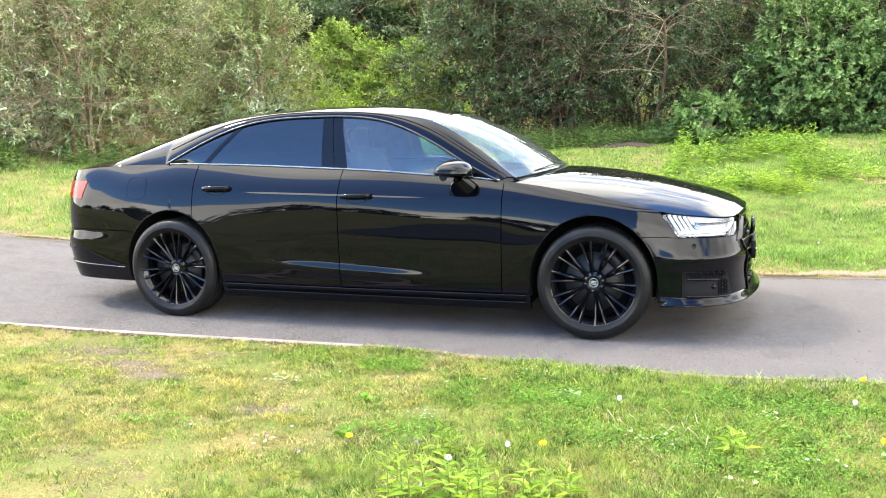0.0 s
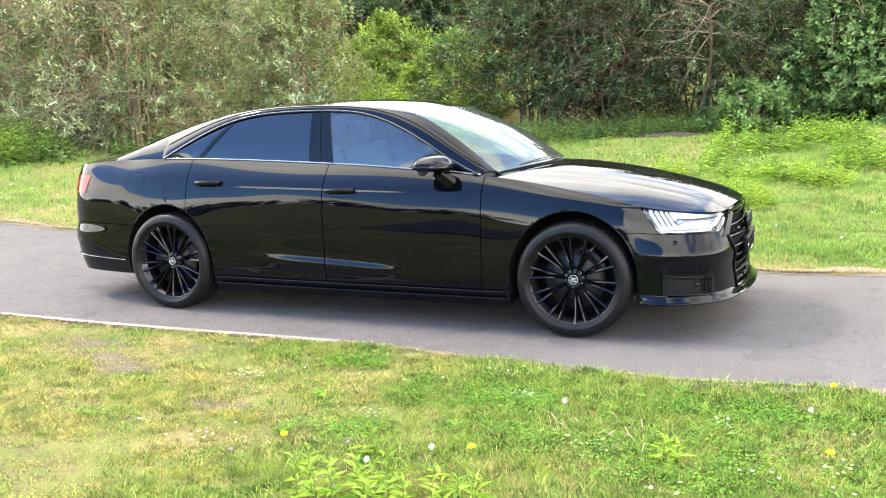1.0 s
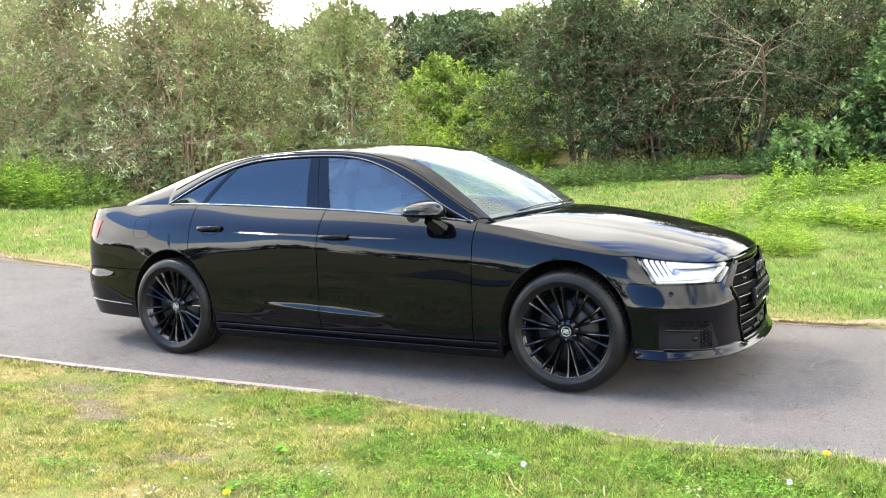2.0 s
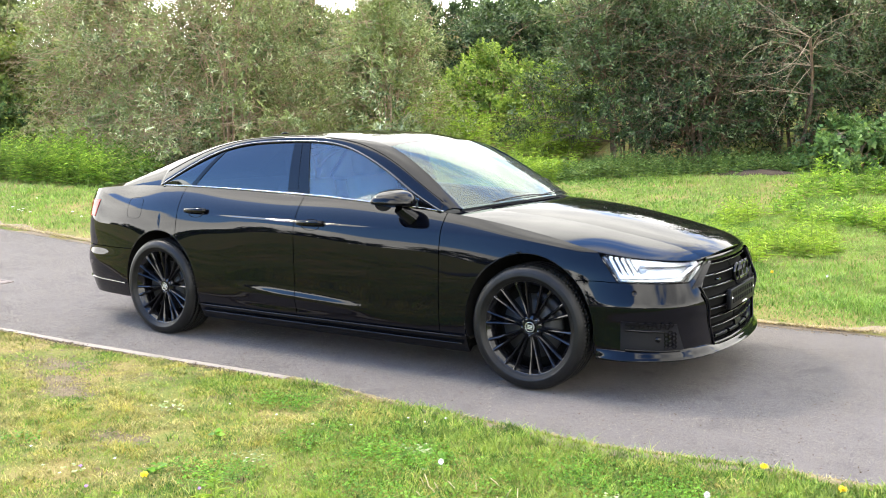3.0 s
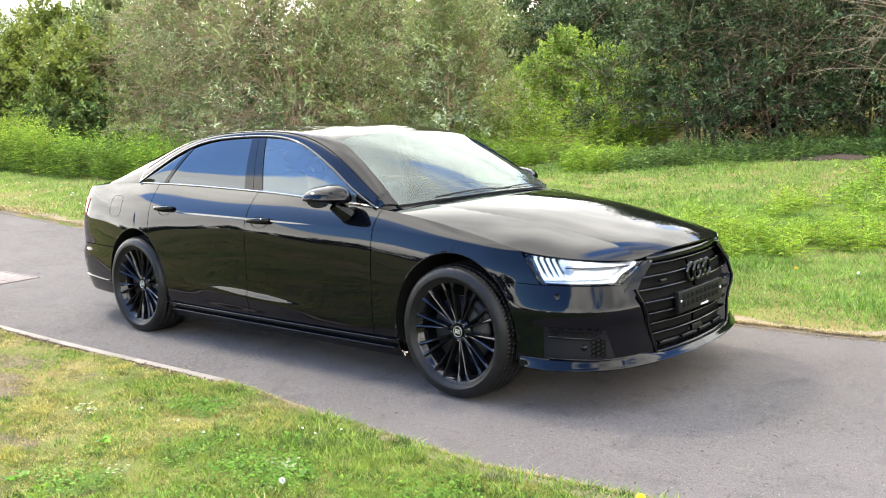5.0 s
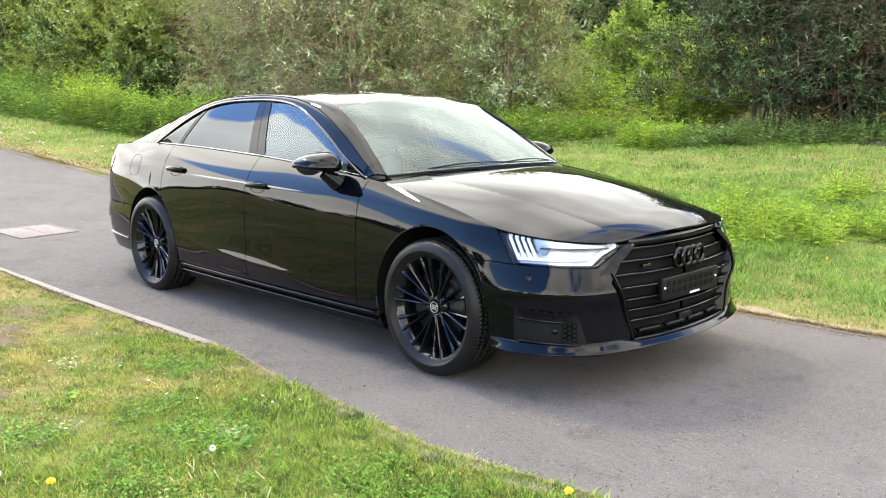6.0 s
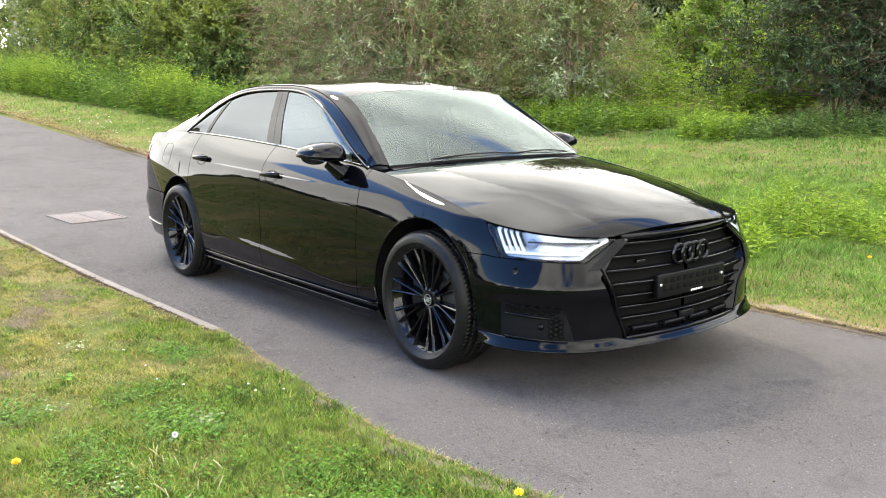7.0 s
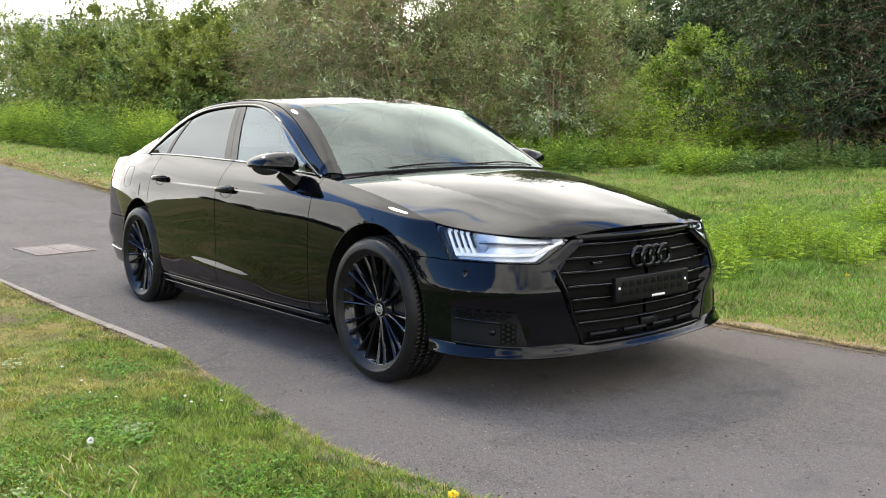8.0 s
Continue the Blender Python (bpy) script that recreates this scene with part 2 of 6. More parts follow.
PAINT = paint_black()
GLOSS = material("gloss_black_trim", 0.06, (0.003, 0.003, 0.004), 0.0, 0.0, 0.18)[0]
TRIM = material("polished_black_trim", 0.08, (0.006, 0.006, 0.008), spec=0.75)[0]
MATT = material("matt_black_plastic", 0.38, (0.004, 0.004, 0.006), spec=0.16)[0]
LINER = material("dark_liner", 0.9, (0.005, 0.005, 0.005), spec=0.1)[0]
RIM = material("gloss_black_alloy", 0.09, (0.004, 0.004, 0.005), 0.0, 0.0, 0.38)[0]
CHROME = material("dark_chrome", 0.10, (0.075, 0.078, 0.09), 1.0)[0]
BLACK_CHROME = material("black_chrome", 0.09, (0.032, 0.033, 0.038), 1.0)[0]
BELT = material("dark_chrome_belt", 0.14, (0.26, 0.265, 0.28), 1.0)[0]
PLATE = material("dark_plate_plastic", 0.45, (0.0035, 0.0035, 0.004), spec=0.2)[0]
SILVER = material("silver_metal", 0.38, (0.72, 0.72, 0.74), 1.0)[0]
LAMP_IN = material("lamp_silver", 0.25, (0.50, 0.53, 0.58), 0.5)[0]
LAMP_BLUE = material("projector_glass", 0.08, (0.30, 0.38, 0.52), 0.3, 0.5)[0]
LAMP_DARK = material("lamp_dark_trim", 0.25, (0.03, 0.032, 0.036))[0]
DRL = glow("running_light", (0.92, 0.96, 1.0), 0.22)
RED = material("red_lens", 0.15, (0.24, 0.010, 0.010), 0.0, 0.0, 0.3)[0]
WHITE = material("white_print", 0.5, (0.8, 0.8, 0.8))[0]
STEEL = material("brake_steel", 0.5, (0.025, 0.025, 0.026), 0.6)[0]
RUBBER = rubber()
# the film's pale haze is put in to brighten windscreen and front windows
CLEAR = pane("clear_glass", (0.62, 0.76, 0.72), 1.5, 0.085, (0.76, 0.87, 0.82))
SIDE_GLASS = pane("side_glass", (0.46, 0.68, 0.84), 1.62, 0.03, (0.82, 0.92, 1.0))
TINTED = pane("tinted_glass", (0.02, 0.02, 0.03), 1.52, 0.004, (0.88, 0.94, 1.0))
LENS = pane("lamp_lens", (0.95, 0.97, 1.0), 1.45)
LEATHER = speckled("grey_leather", (0.12, 0.13, 0.145), (0.20, 0.215, 0.235), 60, 0.5, 0.001)
CABIN = material("cabin_plastic", 0.7, (0.035, 0.036, 0.04))[0]
ASPHALT = asphalt()
DARK_SLAB = speckled("dark_slab_surface", (0.022, 0.021, 0.021), (0.05, 0.048, 0.047), 70, 0.85, 0.004)
SOIL = soil_grass()
CONCRETE = speckled("weathered_concrete", (0.19, 0.165, 0.14), (0.38, 0.335, 0.29), 38)
COVER = speckled("worn_grey_cover", (0.15, 0.125, 0.115), (0.34, 0.295, 0.275), 30, 0.9, 0.006)
DIRT = speckled("bare_dirt", (0.12, 0.090, 0.058), (0.40, 0.32, 0.215), 60, 0.95, 0.008)
SANDY = speckled("sandy_verge", (0.15, 0.115, 0.075), (0.40, 0.325, 0.225), 45, 0.95, 0.008)
EARTH = speckled("brown_earth", (0.045, 0.031, 0.021), (0.115, 0.080, 0.053), 30, 0.95, 0.01)
CLAD = material("pale_cladding", 0.6, (0.62, 0.64, 0.66))[0]
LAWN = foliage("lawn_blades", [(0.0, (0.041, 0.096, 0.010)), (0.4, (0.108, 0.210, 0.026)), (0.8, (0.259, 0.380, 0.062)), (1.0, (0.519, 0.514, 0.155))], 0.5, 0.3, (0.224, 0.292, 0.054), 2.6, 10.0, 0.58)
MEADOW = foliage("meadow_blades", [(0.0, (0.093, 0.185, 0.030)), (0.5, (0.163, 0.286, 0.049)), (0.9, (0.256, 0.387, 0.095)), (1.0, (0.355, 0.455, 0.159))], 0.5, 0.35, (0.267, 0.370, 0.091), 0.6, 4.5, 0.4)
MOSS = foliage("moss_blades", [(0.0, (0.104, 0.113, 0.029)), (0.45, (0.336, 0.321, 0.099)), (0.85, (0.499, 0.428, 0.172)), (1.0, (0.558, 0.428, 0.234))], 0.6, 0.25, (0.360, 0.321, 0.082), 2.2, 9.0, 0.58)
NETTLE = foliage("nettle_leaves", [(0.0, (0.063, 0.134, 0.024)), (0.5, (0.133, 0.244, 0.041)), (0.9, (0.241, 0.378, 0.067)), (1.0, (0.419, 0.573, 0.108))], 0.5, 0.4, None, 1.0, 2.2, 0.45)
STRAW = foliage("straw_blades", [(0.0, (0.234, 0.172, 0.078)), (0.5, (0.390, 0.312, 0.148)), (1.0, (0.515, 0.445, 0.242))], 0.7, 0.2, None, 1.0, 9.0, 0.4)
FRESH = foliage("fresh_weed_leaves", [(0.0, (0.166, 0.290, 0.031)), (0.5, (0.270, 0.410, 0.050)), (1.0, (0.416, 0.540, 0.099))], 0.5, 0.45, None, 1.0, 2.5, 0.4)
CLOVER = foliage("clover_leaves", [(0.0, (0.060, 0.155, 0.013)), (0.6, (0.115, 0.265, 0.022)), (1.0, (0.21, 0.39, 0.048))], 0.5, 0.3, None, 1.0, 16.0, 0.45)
PALE = foliage("pale_weed_leaves", [(0.0, (0.22, 0.30, 0.12)), (0.6, (0.40, 0.47, 0.24)), (1.0, (0.62, 0.64, 0.44))], 0.6, 0.3)
WEED = foliage("weed_leaves", [(0.0, (0.108, 0.228, 0.029)), (0.5, (0.228, 0.384, 0.048)), (1.0, (0.408, 0.576, 0.096))], 0.5, 0.4)
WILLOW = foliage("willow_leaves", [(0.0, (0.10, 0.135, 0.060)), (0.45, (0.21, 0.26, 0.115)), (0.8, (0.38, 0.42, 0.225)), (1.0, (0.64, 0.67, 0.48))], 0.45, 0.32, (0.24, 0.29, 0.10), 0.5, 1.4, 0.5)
# darker willow leaves: the shade those bushes stand in is put into the colour
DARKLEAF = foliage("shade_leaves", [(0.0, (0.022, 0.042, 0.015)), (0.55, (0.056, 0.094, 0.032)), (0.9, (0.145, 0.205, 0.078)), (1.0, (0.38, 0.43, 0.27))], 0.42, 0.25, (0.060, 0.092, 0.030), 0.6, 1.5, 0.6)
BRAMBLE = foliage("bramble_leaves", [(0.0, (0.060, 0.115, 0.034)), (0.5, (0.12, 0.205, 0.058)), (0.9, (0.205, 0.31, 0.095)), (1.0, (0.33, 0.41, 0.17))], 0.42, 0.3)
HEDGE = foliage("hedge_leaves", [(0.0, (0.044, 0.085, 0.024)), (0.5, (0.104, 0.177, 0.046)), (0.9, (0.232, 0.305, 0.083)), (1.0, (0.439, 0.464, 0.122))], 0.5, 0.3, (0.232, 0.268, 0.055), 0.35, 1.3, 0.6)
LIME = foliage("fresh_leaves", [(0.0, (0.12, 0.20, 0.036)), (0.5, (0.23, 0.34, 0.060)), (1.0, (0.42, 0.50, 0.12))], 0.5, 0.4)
TWIG = bark("twig_bark", (0.17, 0.115, 0.072), (0.47, 0.35, 0.235))
# darker bark for the same bushes, their shade put into the colour
SHADED_TWIG = bark("shade_bark", (0.060, 0.038, 0.024), (0.21, 0.145, 0.095))
STALK = bark("green_stalk", (0.10, 0.15, 0.03), (0.22, 0.26, 0.07))
DRY = bark("dry_stalk", (0.33, 0.27, 0.14), (0.58, 0.50, 0.30))
PETAL = material("yellow_petals", 0.6, (0.85, 0.62, 0.02))[0]
FLUFF = material("white_seed_head", 0.9, (0.72, 0.71, 0.68), spec=0.1)[0]
MAUVE = material("mauve_petals", 0.7, (0.40, 0.22, 0.55))[0]


# ---- mesh helpers ----
def mesh_of(name, verts, faces, mats, normals=None, slots=None, smooth=True):
    """A mesh from arrays: verts (n, 3), faces a list of (m, 3) and (m, 4) arrays."""
    verts = np.asarray(verts, float).reshape(-1, 3)
    faces = [np.asarray(f, int) for f in faces if len(f)]
    me = bpy.data.meshes.new(name)
    me.vertices.add(len(verts))
    me.vertices.foreach_set("co", verts.ravel())
    corner = np.concatenate([f.ravel() for f in faces])
    total = np.concatenate([np.full(len(f), f.shape[1]) for f in faces])
    me.loops.add(len(corner))
    me.loops.foreach_set("vertex_index", corner)
    me.polygons.add(len(total))
    me.polygons.foreach_set("loop_start", np.concatenate(([0], np.cumsum(total)[:-1])))
    me.polygons.foreach_set("use_smooth", np.full(len(total), smooth))
    for m in mats if isinstance(mats, (list, tuple)) else [mats]:
        me.materials.append(m)
    if slots is not None:
        me.polygons.foreach_set("material_index", slots)
    me.update(calc_edges=True)
    if normals is not None:
        me.normals_split_custom_set_from_vertices(np.asarray(normals, float).reshape(-1, 3).tolist())
    return me


def part(name, me, parent=None, label=""):
    ob = new(name, me)
    if parent:
        ob.parent = parent
    if label:
        ob["label"] = label
    return ob


def empty(name, x=0, y=0, z=0):
    ob = new(name)
    ob.location = (x, y, z)
    ob.empty_display_size = 0.2
    return ob


def spline(xs, ys):
    """A smooth curve through the points: natural cubic spline."""
    xs, ys = np.array(xs, float), np.array(ys, float)
    n, h = len(xs), np.diff(xs)
    a, r = np.eye(n), np.zeros(n)
    for i in range(1, n - 1):
        a[i, i - 1:i + 2] = h[i - 1], 2 * (h[i - 1] + h[i]), h[i]
        r[i] = 6 * ((ys[i + 1] - ys[i]) / h[i] - (ys[i] - ys[i - 1]) / h[i - 1])
    k = np.linalg.solve(a, r)

    def at(x):
        x = np.clip(np.asarray(x, float), xs[0], xs[-1])
        i = np.clip(np.searchsorted(xs, x) - 1, 0, n - 2)
        p, q, d = xs[i + 1] - x, x - xs[i], h[i]
        return k[i] * p ** 3 / (6 * d) + k[i + 1] * q ** 3 / (6 * d) + (ys[i] / d - k[i] * d / 6) * p + (ys[i + 1] / d - k[i + 1] * d / 6) * q
    return at


def lin(xs, ys):
    return lambda x: np.interp(x, xs, ys)


def step(a, b, x):
    t = np.clip((np.asarray(x, float) - a) / (b - a), 0, 1)
    return t * t * (3 - 2 * t)


def unit(v):
    return v / np.maximum(np.linalg.norm(v, axis=-1, keepdims=True), 1e-9)


def patch(fn, nu, nv, rim=0.012, keep=None, side=-1, centre=(0.0, 0.0, 0.55)):
    """A curved panel: fn(u, v) gives points with y counted outward; side -1 or 1 sets on which side of the car it lies.
    keep(P) marks points that are cut away. The border is turned in by rim. Returns verts, faces and normals."""
    u, v = np.meshgrid(np.linspace(0, 1, nu + 1), np.linspace(0, 1, nv + 1), indexing="ij")
    e = 1e-3
    P, cut = fn(u, v)
    du = fn(np.clip(u + e, 0, 1), v)[0] - fn(np.clip(u - e, 0, 1), v)[0]
    dv = fn(u, np.clip(v + e, 0, 1))[0] - fn(u, np.clip(v - e, 0, 1))[0]
    N = unit(np.cross(du, dv))
    mid = np.array(centre)
    out = P - mid * np.array([1, 0, 1]) - np.array([0, mid[1], 0])
    out = np.stack([P[..., 0] * 0.25, P[..., 1], P[..., 2] - mid[2]], -1)
    if np.sum(N * out) < 0:
        N = -N
    idx = np.arange((nu + 1) * (nv + 1)).reshape(nu + 1, nv + 1)
    q = np.stack([idx[:-1, :-1], idx[1:, :-1], idx[1:, 1:], idx[:-1, 1:]], -1).reshape(-1, 4)
    if cut is not None:
        q = q[~cut.ravel()[q].all(1)]
    V, N = P.reshape(-1, 3).copy(), N.reshape(-1, 3)
    V[:, 1] *= side
    N = N * np.array([1, side, 1])
    fnorm = np.cross(V[q[:, 1]] - V[q[:, 0]], V[q[:, 3]] - V[q[:, 0]]) + np.cross(V[q[:, 3]] - V[q[:, 2]], V[q[:, 1]] - V[q[:, 2]])
    flip = np.einsum("ij,ij->i", fnorm, N[q].mean(1)) < 0
    q[flip] = q[flip][:, ::-1]
    if rim:
        a = np.concatenate([q[:, [0, 1]], q[:, [1, 2]], q[:, [2, 3]], q[:, [3, 0]]])
        key = np.sort(a, 1)
        _, inv, cnt = np.unique(key[:, 0] * 10 ** 6 + key[:, 1], return_inverse=True, return_counts=True)
        a = a[cnt[inv] == 1]
        good = np.linalg.norm(V[a[:, 0]] - V[a[:, 1]], axis=1) > 1e-6
        a = a[good]
        n0 = len(V)
        A, B = V[a[:, 0]], V[a[:, 1]]
        sideways = unit(np.cross(B - A, N[a[:, 0]]))
        ring = np.concatenate([A, B, B - N[a[:, 1]] * rim, A - N[a[:, 0]] * rim])
        m = len(a)
        f = np.stack([np.arange(m) + n0 + m, np.arange(m) + n0, np.arange(m) + n0 + 3 * m, np.arange(m) + n0 + 2 * m], -1)
        V = np.concatenate([V, ring])
        N = np.concatenate([N, np.tile(sideways, (4, 1))])
        return V, [q, f], N
    return V, [q], N


def tube(points, r0, r1, sides=5):
    """Verts and quads of one tapered tube along the points."""
    p = np.asarray(points, float)
    t = unit(np.gradient(p, axis=0))
    ref = np.array([0.31, 0.21, 0.93]) if abs(t[0] @ np.array([0.31, 0.21, 0.93])) < 0.95 else np.array([1.0, 0, 0])
    a = unit(np.cross(t, ref))
    b = np.cross(t, a)
    ang = np.linspace(0, 2 * math.pi, sides, endpoint=False)
    r = np.linspace(r0, r1, len(p))[:, None, None]
    ring = p[:, None] + r * (np.cos(ang)[None, :, None] * a[:, None] + np.sin(ang)[None, :, None] * b[:, None])
    i = np.arange(len(p) - 1)[:, None] * sides
    j = np.arange(sides)[None]
    k = (j + 1) % sides
    q = np.stack([i + j, i + k, i + sides + k, i + sides + j], -1).reshape(-1, 4)
    return ring.reshape(-1, 3), q


def joined(pieces):
    """One set of verts and quads from many."""
    vs, qs, n = [], [], 0
    for v, q in pieces:
        vs.append(v)
        qs.append(q + n)
        n += len(v)
    return np.concatenate(vs), [np.concatenate(qs)]


def turned(profile, n=48, close=False):
    """A body turned about the y axis from (radius, y) points: verts, quads."""
    p = np.array(profile, float)
    ang = np.linspace(0, 2 * math.pi, n, endpoint=False)
    v = np.stack([p[None, :, 0] * np.cos(ang)[:, None], np.repeat(p[None, :, 1], n, 0), p[None, :, 0] * np.sin(ang)[:, None]], -1)
    m = len(p)
    i = np.arange(n)[:, None]
    j = np.arange(m - 1)[None]
    k = (i + 1) % n
    q = np.stack([i * m + j, i * m + j + 1, k * m + j + 1, k * m + j], -1).reshape(-1, 4)
    return v.reshape(-1, 3), q


def box(x0, x1, y0, y1, z0, z1):
    v = np.array([(x, y, z) for x in (x0, x1) for y in (y0, y1) for z in (z0, z1)], float)
    q = np.array([(0, 1, 3, 2), (4, 6, 7, 5), (0, 4, 5, 1), (2, 3, 7, 6), (0, 2, 6, 4), (1, 5, 7, 3)])
    return v, q


def rounded(name, me_verts, quads, mat, width=0.006, seg=2):
    """A mesh with its edges bevelled."""
    bm = bmesh.new()
    vs = [bm.verts.new(v) for v in me_verts]
    for f in quads:
        bm.faces.new([vs[i] for i in f])
    bmesh.ops.recalc_face_normals(bm, faces=bm.faces)
    bmesh.ops.bevel(bm, geom=list(bm.edges), offset=width, segments=seg, profile=0.5, affect="EDGES")
    me = bpy.data.meshes.new(name)
    for f in bm.faces:
        f.smooth = True
    bm.to_mesh(me)
    bm.free()
    me.materials.append(mat)
    return me


# ---- the ground: lawn, tarmac path, bank ----
near_edge = lin([-60, -4.1, -2.1, 0.1, 1.0, 2.2, 3.0, 4.2, 7, 30], [-5.2, -1.60, -1.49, -1.41, -1.50, -1.60, -1.50, -1.47, -1.6, -2.5])
far_edge = lin([-60, -20, -9.3, -5, 1.7, 2.7, 3.5, 7, 30], [5.0, 2.05, 1.80, 1.60, 1.47, 1.46, 1.55, 1.70, 2.2])


def path_z(x):
    x = np.asarray(x, float)
    return 0.047 * np.logaddexp(0, -(np.maximum(x, -34) + 2.2) * 1.5) / 1.5


def ground_z(x, y):
    x, y = np.asarray(x, float), np.asarray(y, float)
    bank = 0.11 * np.clip(y - 1.6, 0, 9) + 0.40 * np.clip(y - 11.2, 0, 9)
    lump = 0.012 * np.sin(2.1 * x + 0.7 * y) * np.sin(1.7 * y - 0.4 * x) + 0.006 * np.sin(6.3 * x + 1.1) * np.sin(5.7 * y)
    away = np.minimum(np.abs(y - near_edge(x)), np.abs(y - far_edge(x)))
    on_path = (y > near_edge(x)) & (y < far_edge(x))
    rise = 0.016 + lump * np.clip(away / 0.4, 0, 1)
    return path_z(x) + np.where(on_path, -0.05, rise) + bank


def steps(lo, hi, inner_lo, inner_hi, fine, grow=1.25):
    a = list(np.arange(inner_lo, inner_hi + 1e-6, fine))
    d, p = fine, inner_hi
    while p < hi:
        d *= grow
        p += d
        a.append(min(p, hi))
    d, p = fine, inner_lo
    while p > lo:
        d *= grow
        p -= d
        a.insert(0, max(p, lo))
    return np.unique(np.array(a))


gx, gy = np.meshgrid(steps(-900, 900, -8, 7, 0.12), steps(-900, 900, -4.5, 6, 0.06), indexing="ij")
gz = ground_z(gx, gy)
nx, ny = gx.shape
gi = np.arange(nx * ny).reshape(nx, ny)
gq = np.stack([gi[:-1, :-1], gi[1:, :-1], gi[1:, 1:], gi[:-1, 1:]], -1).reshape(-1, 4)
ground = new("ground", mesh_of("ground", np.stack([gx, gy, gz], -1), [gq], SOIL))
tagged(ground, "short mown lawn ground with straw patches and a rising bank", "ground", kind="structure")

# the tarmac path: a slab with worn, slightly ragged edges
xs = np.concatenate([np.arange(-60, -9, 1.0), np.arange(-9, 7, 0.05), np.arange(7, 31, 1.0)])
rag = np.array([0.018 * noise.noise(Vector((x * 3.1, 0.5, 0))) + 0.010 * noise.noise(Vector((x * 11, 4.5, 0))) for x in xs])
rag2 = np.array([0.03 * noise.noise(Vector((x * 2.6, 9.5, 0))) + 0.014 * noise.noise(Vector((x * 9, 2.5, 0))) for x in xs])
lo, hi = near_edge(xs) + np.where(xs > 0.15, rag, 0), far_edge(xs) + rag2
vv = np.linspace(0, 1, 13)
Y = lo[:, None] + (hi - lo)[:, None] * vv[None]
Z = path_z(xs)[:, None] + 0.012 * (1 - (2 * vv[None] - 1) ** 2) * 0 + np.zeros_like(Y)
rows = [np.stack([xs, lo, path_z(xs) - 0.06], -1)[:, None], np.stack([np.repeat(xs[:, None], 13, 1), Y, Z], -1), np.stack([xs, hi, path_z(xs) - 0.06], -1)[:, None]]
G = np.concatenate(rows, 1)
pi_ = np.arange(len(xs) * 15).reshape(len(xs), 15)
pq = np.stack([pi_[:-1, :-1], pi_[1:, :-1], pi_[1:, 1:], pi_[:-1, 1:]], -1).reshape(-1, 4)
road = new("road", mesh_of("road", G, [pq], ASPHALT, smooth=False))
tagged(road, "worn grey tarmac path with pale scuffs between grass verges", "path", kind="structure")

# an unseen dark slab behind the walker, added to darken what the flank mirrors
dark_slab = new("pavement", mesh_of("pavement", *(lambda b: (b[0], [b[1]]))(box(-40, 34, -18, -6.7, -0.25, 0.075)), DARK_SLAB, smooth=False))
dark_slab.location = (0, 0, 0)
tagged(dark_slab, "unseen dark tarmac-coloured slab added to darken the car's reflections", "pavement", kind="structure")

# concrete edging, stone by stone, on the lawn side
edging = new("kerb", mesh_of("kerb", *[(lambda b: (b[0], [b[1]]))(box(-0.01, 0.01, -0.01, 0.01, -0.06, -0.05))][0], CONCRETE))
edging.location = (-0.5, float(near_edge(-0.5)) - 0.03, 0)
tagged(edging, "pale concrete edging strip along the tarmac path", "kerb", kind="structure")
stone_me = rounded("edging_stone", *box(-0.448, 0.448, -0.030, 0.030, -0.10, 0.018), CONCRETE, 0.006)
for k in range(22):
    x = 0.18 - 0.45 - 0.905 * k
    y = float(near_edge(x)) - 0.022
    dx = 0.4
    ang = math.atan2(float(near_edge(x + dx) - near_edge(x - dx)), 2 * dx)
    ob = part("edging_stone", stone_me, edging)
    tilt = math.atan2(float(path_z(x + dx) - path_z(x - dx)), 2 * dx)
    ob.matrix_world = pose(x, y, float(path_z(x)) + random.uniform(-0.003, 0.004), 0, -math.degrees(tilt), math.degrees(ang))
    ob.matrix_parent_inverse = Matrix.Translation(-edging.location)

# inspection cover in the path
cz = float(path_z(-4.54))
tilt = -math.degrees(math.atan2(float(path_z(-4.3) - path_z(-5.1)), 0.8))
cover = empty("inspection_cover", 0, 0, 0)
tagged(cover, "rectangular worn grey two-part inspection cover set in the tarmac", "cover")
cover.matrix_world = pose(-4.54, -0.69, cz + 0.004, 0, tilt, 8)
part("cover_frame", mesh_of("cover_frame", *joined([box(-0.30, 0.30, -0.30, -0.278, -0.03, 0.006), box(-0.30, 0.30, 0.278, 0.30, -0.03, 0.006), box(-0.30, -0.278, -0.278, 0.278, -0.03, 0.006), box(0.278, 0.30, -0.278, 0.278, -0.03, 0.006)]), COVER, smooth=False), cover)
for k in (-1, 1):
    pl = part("cover_plate", rounded("cover_plate", *box(-0.272, 0.272, -0.133, 0.133, -0.03, 0.005), COVER, 0.004), cover)
    pl.location = (0, 0.138 * k, 0)

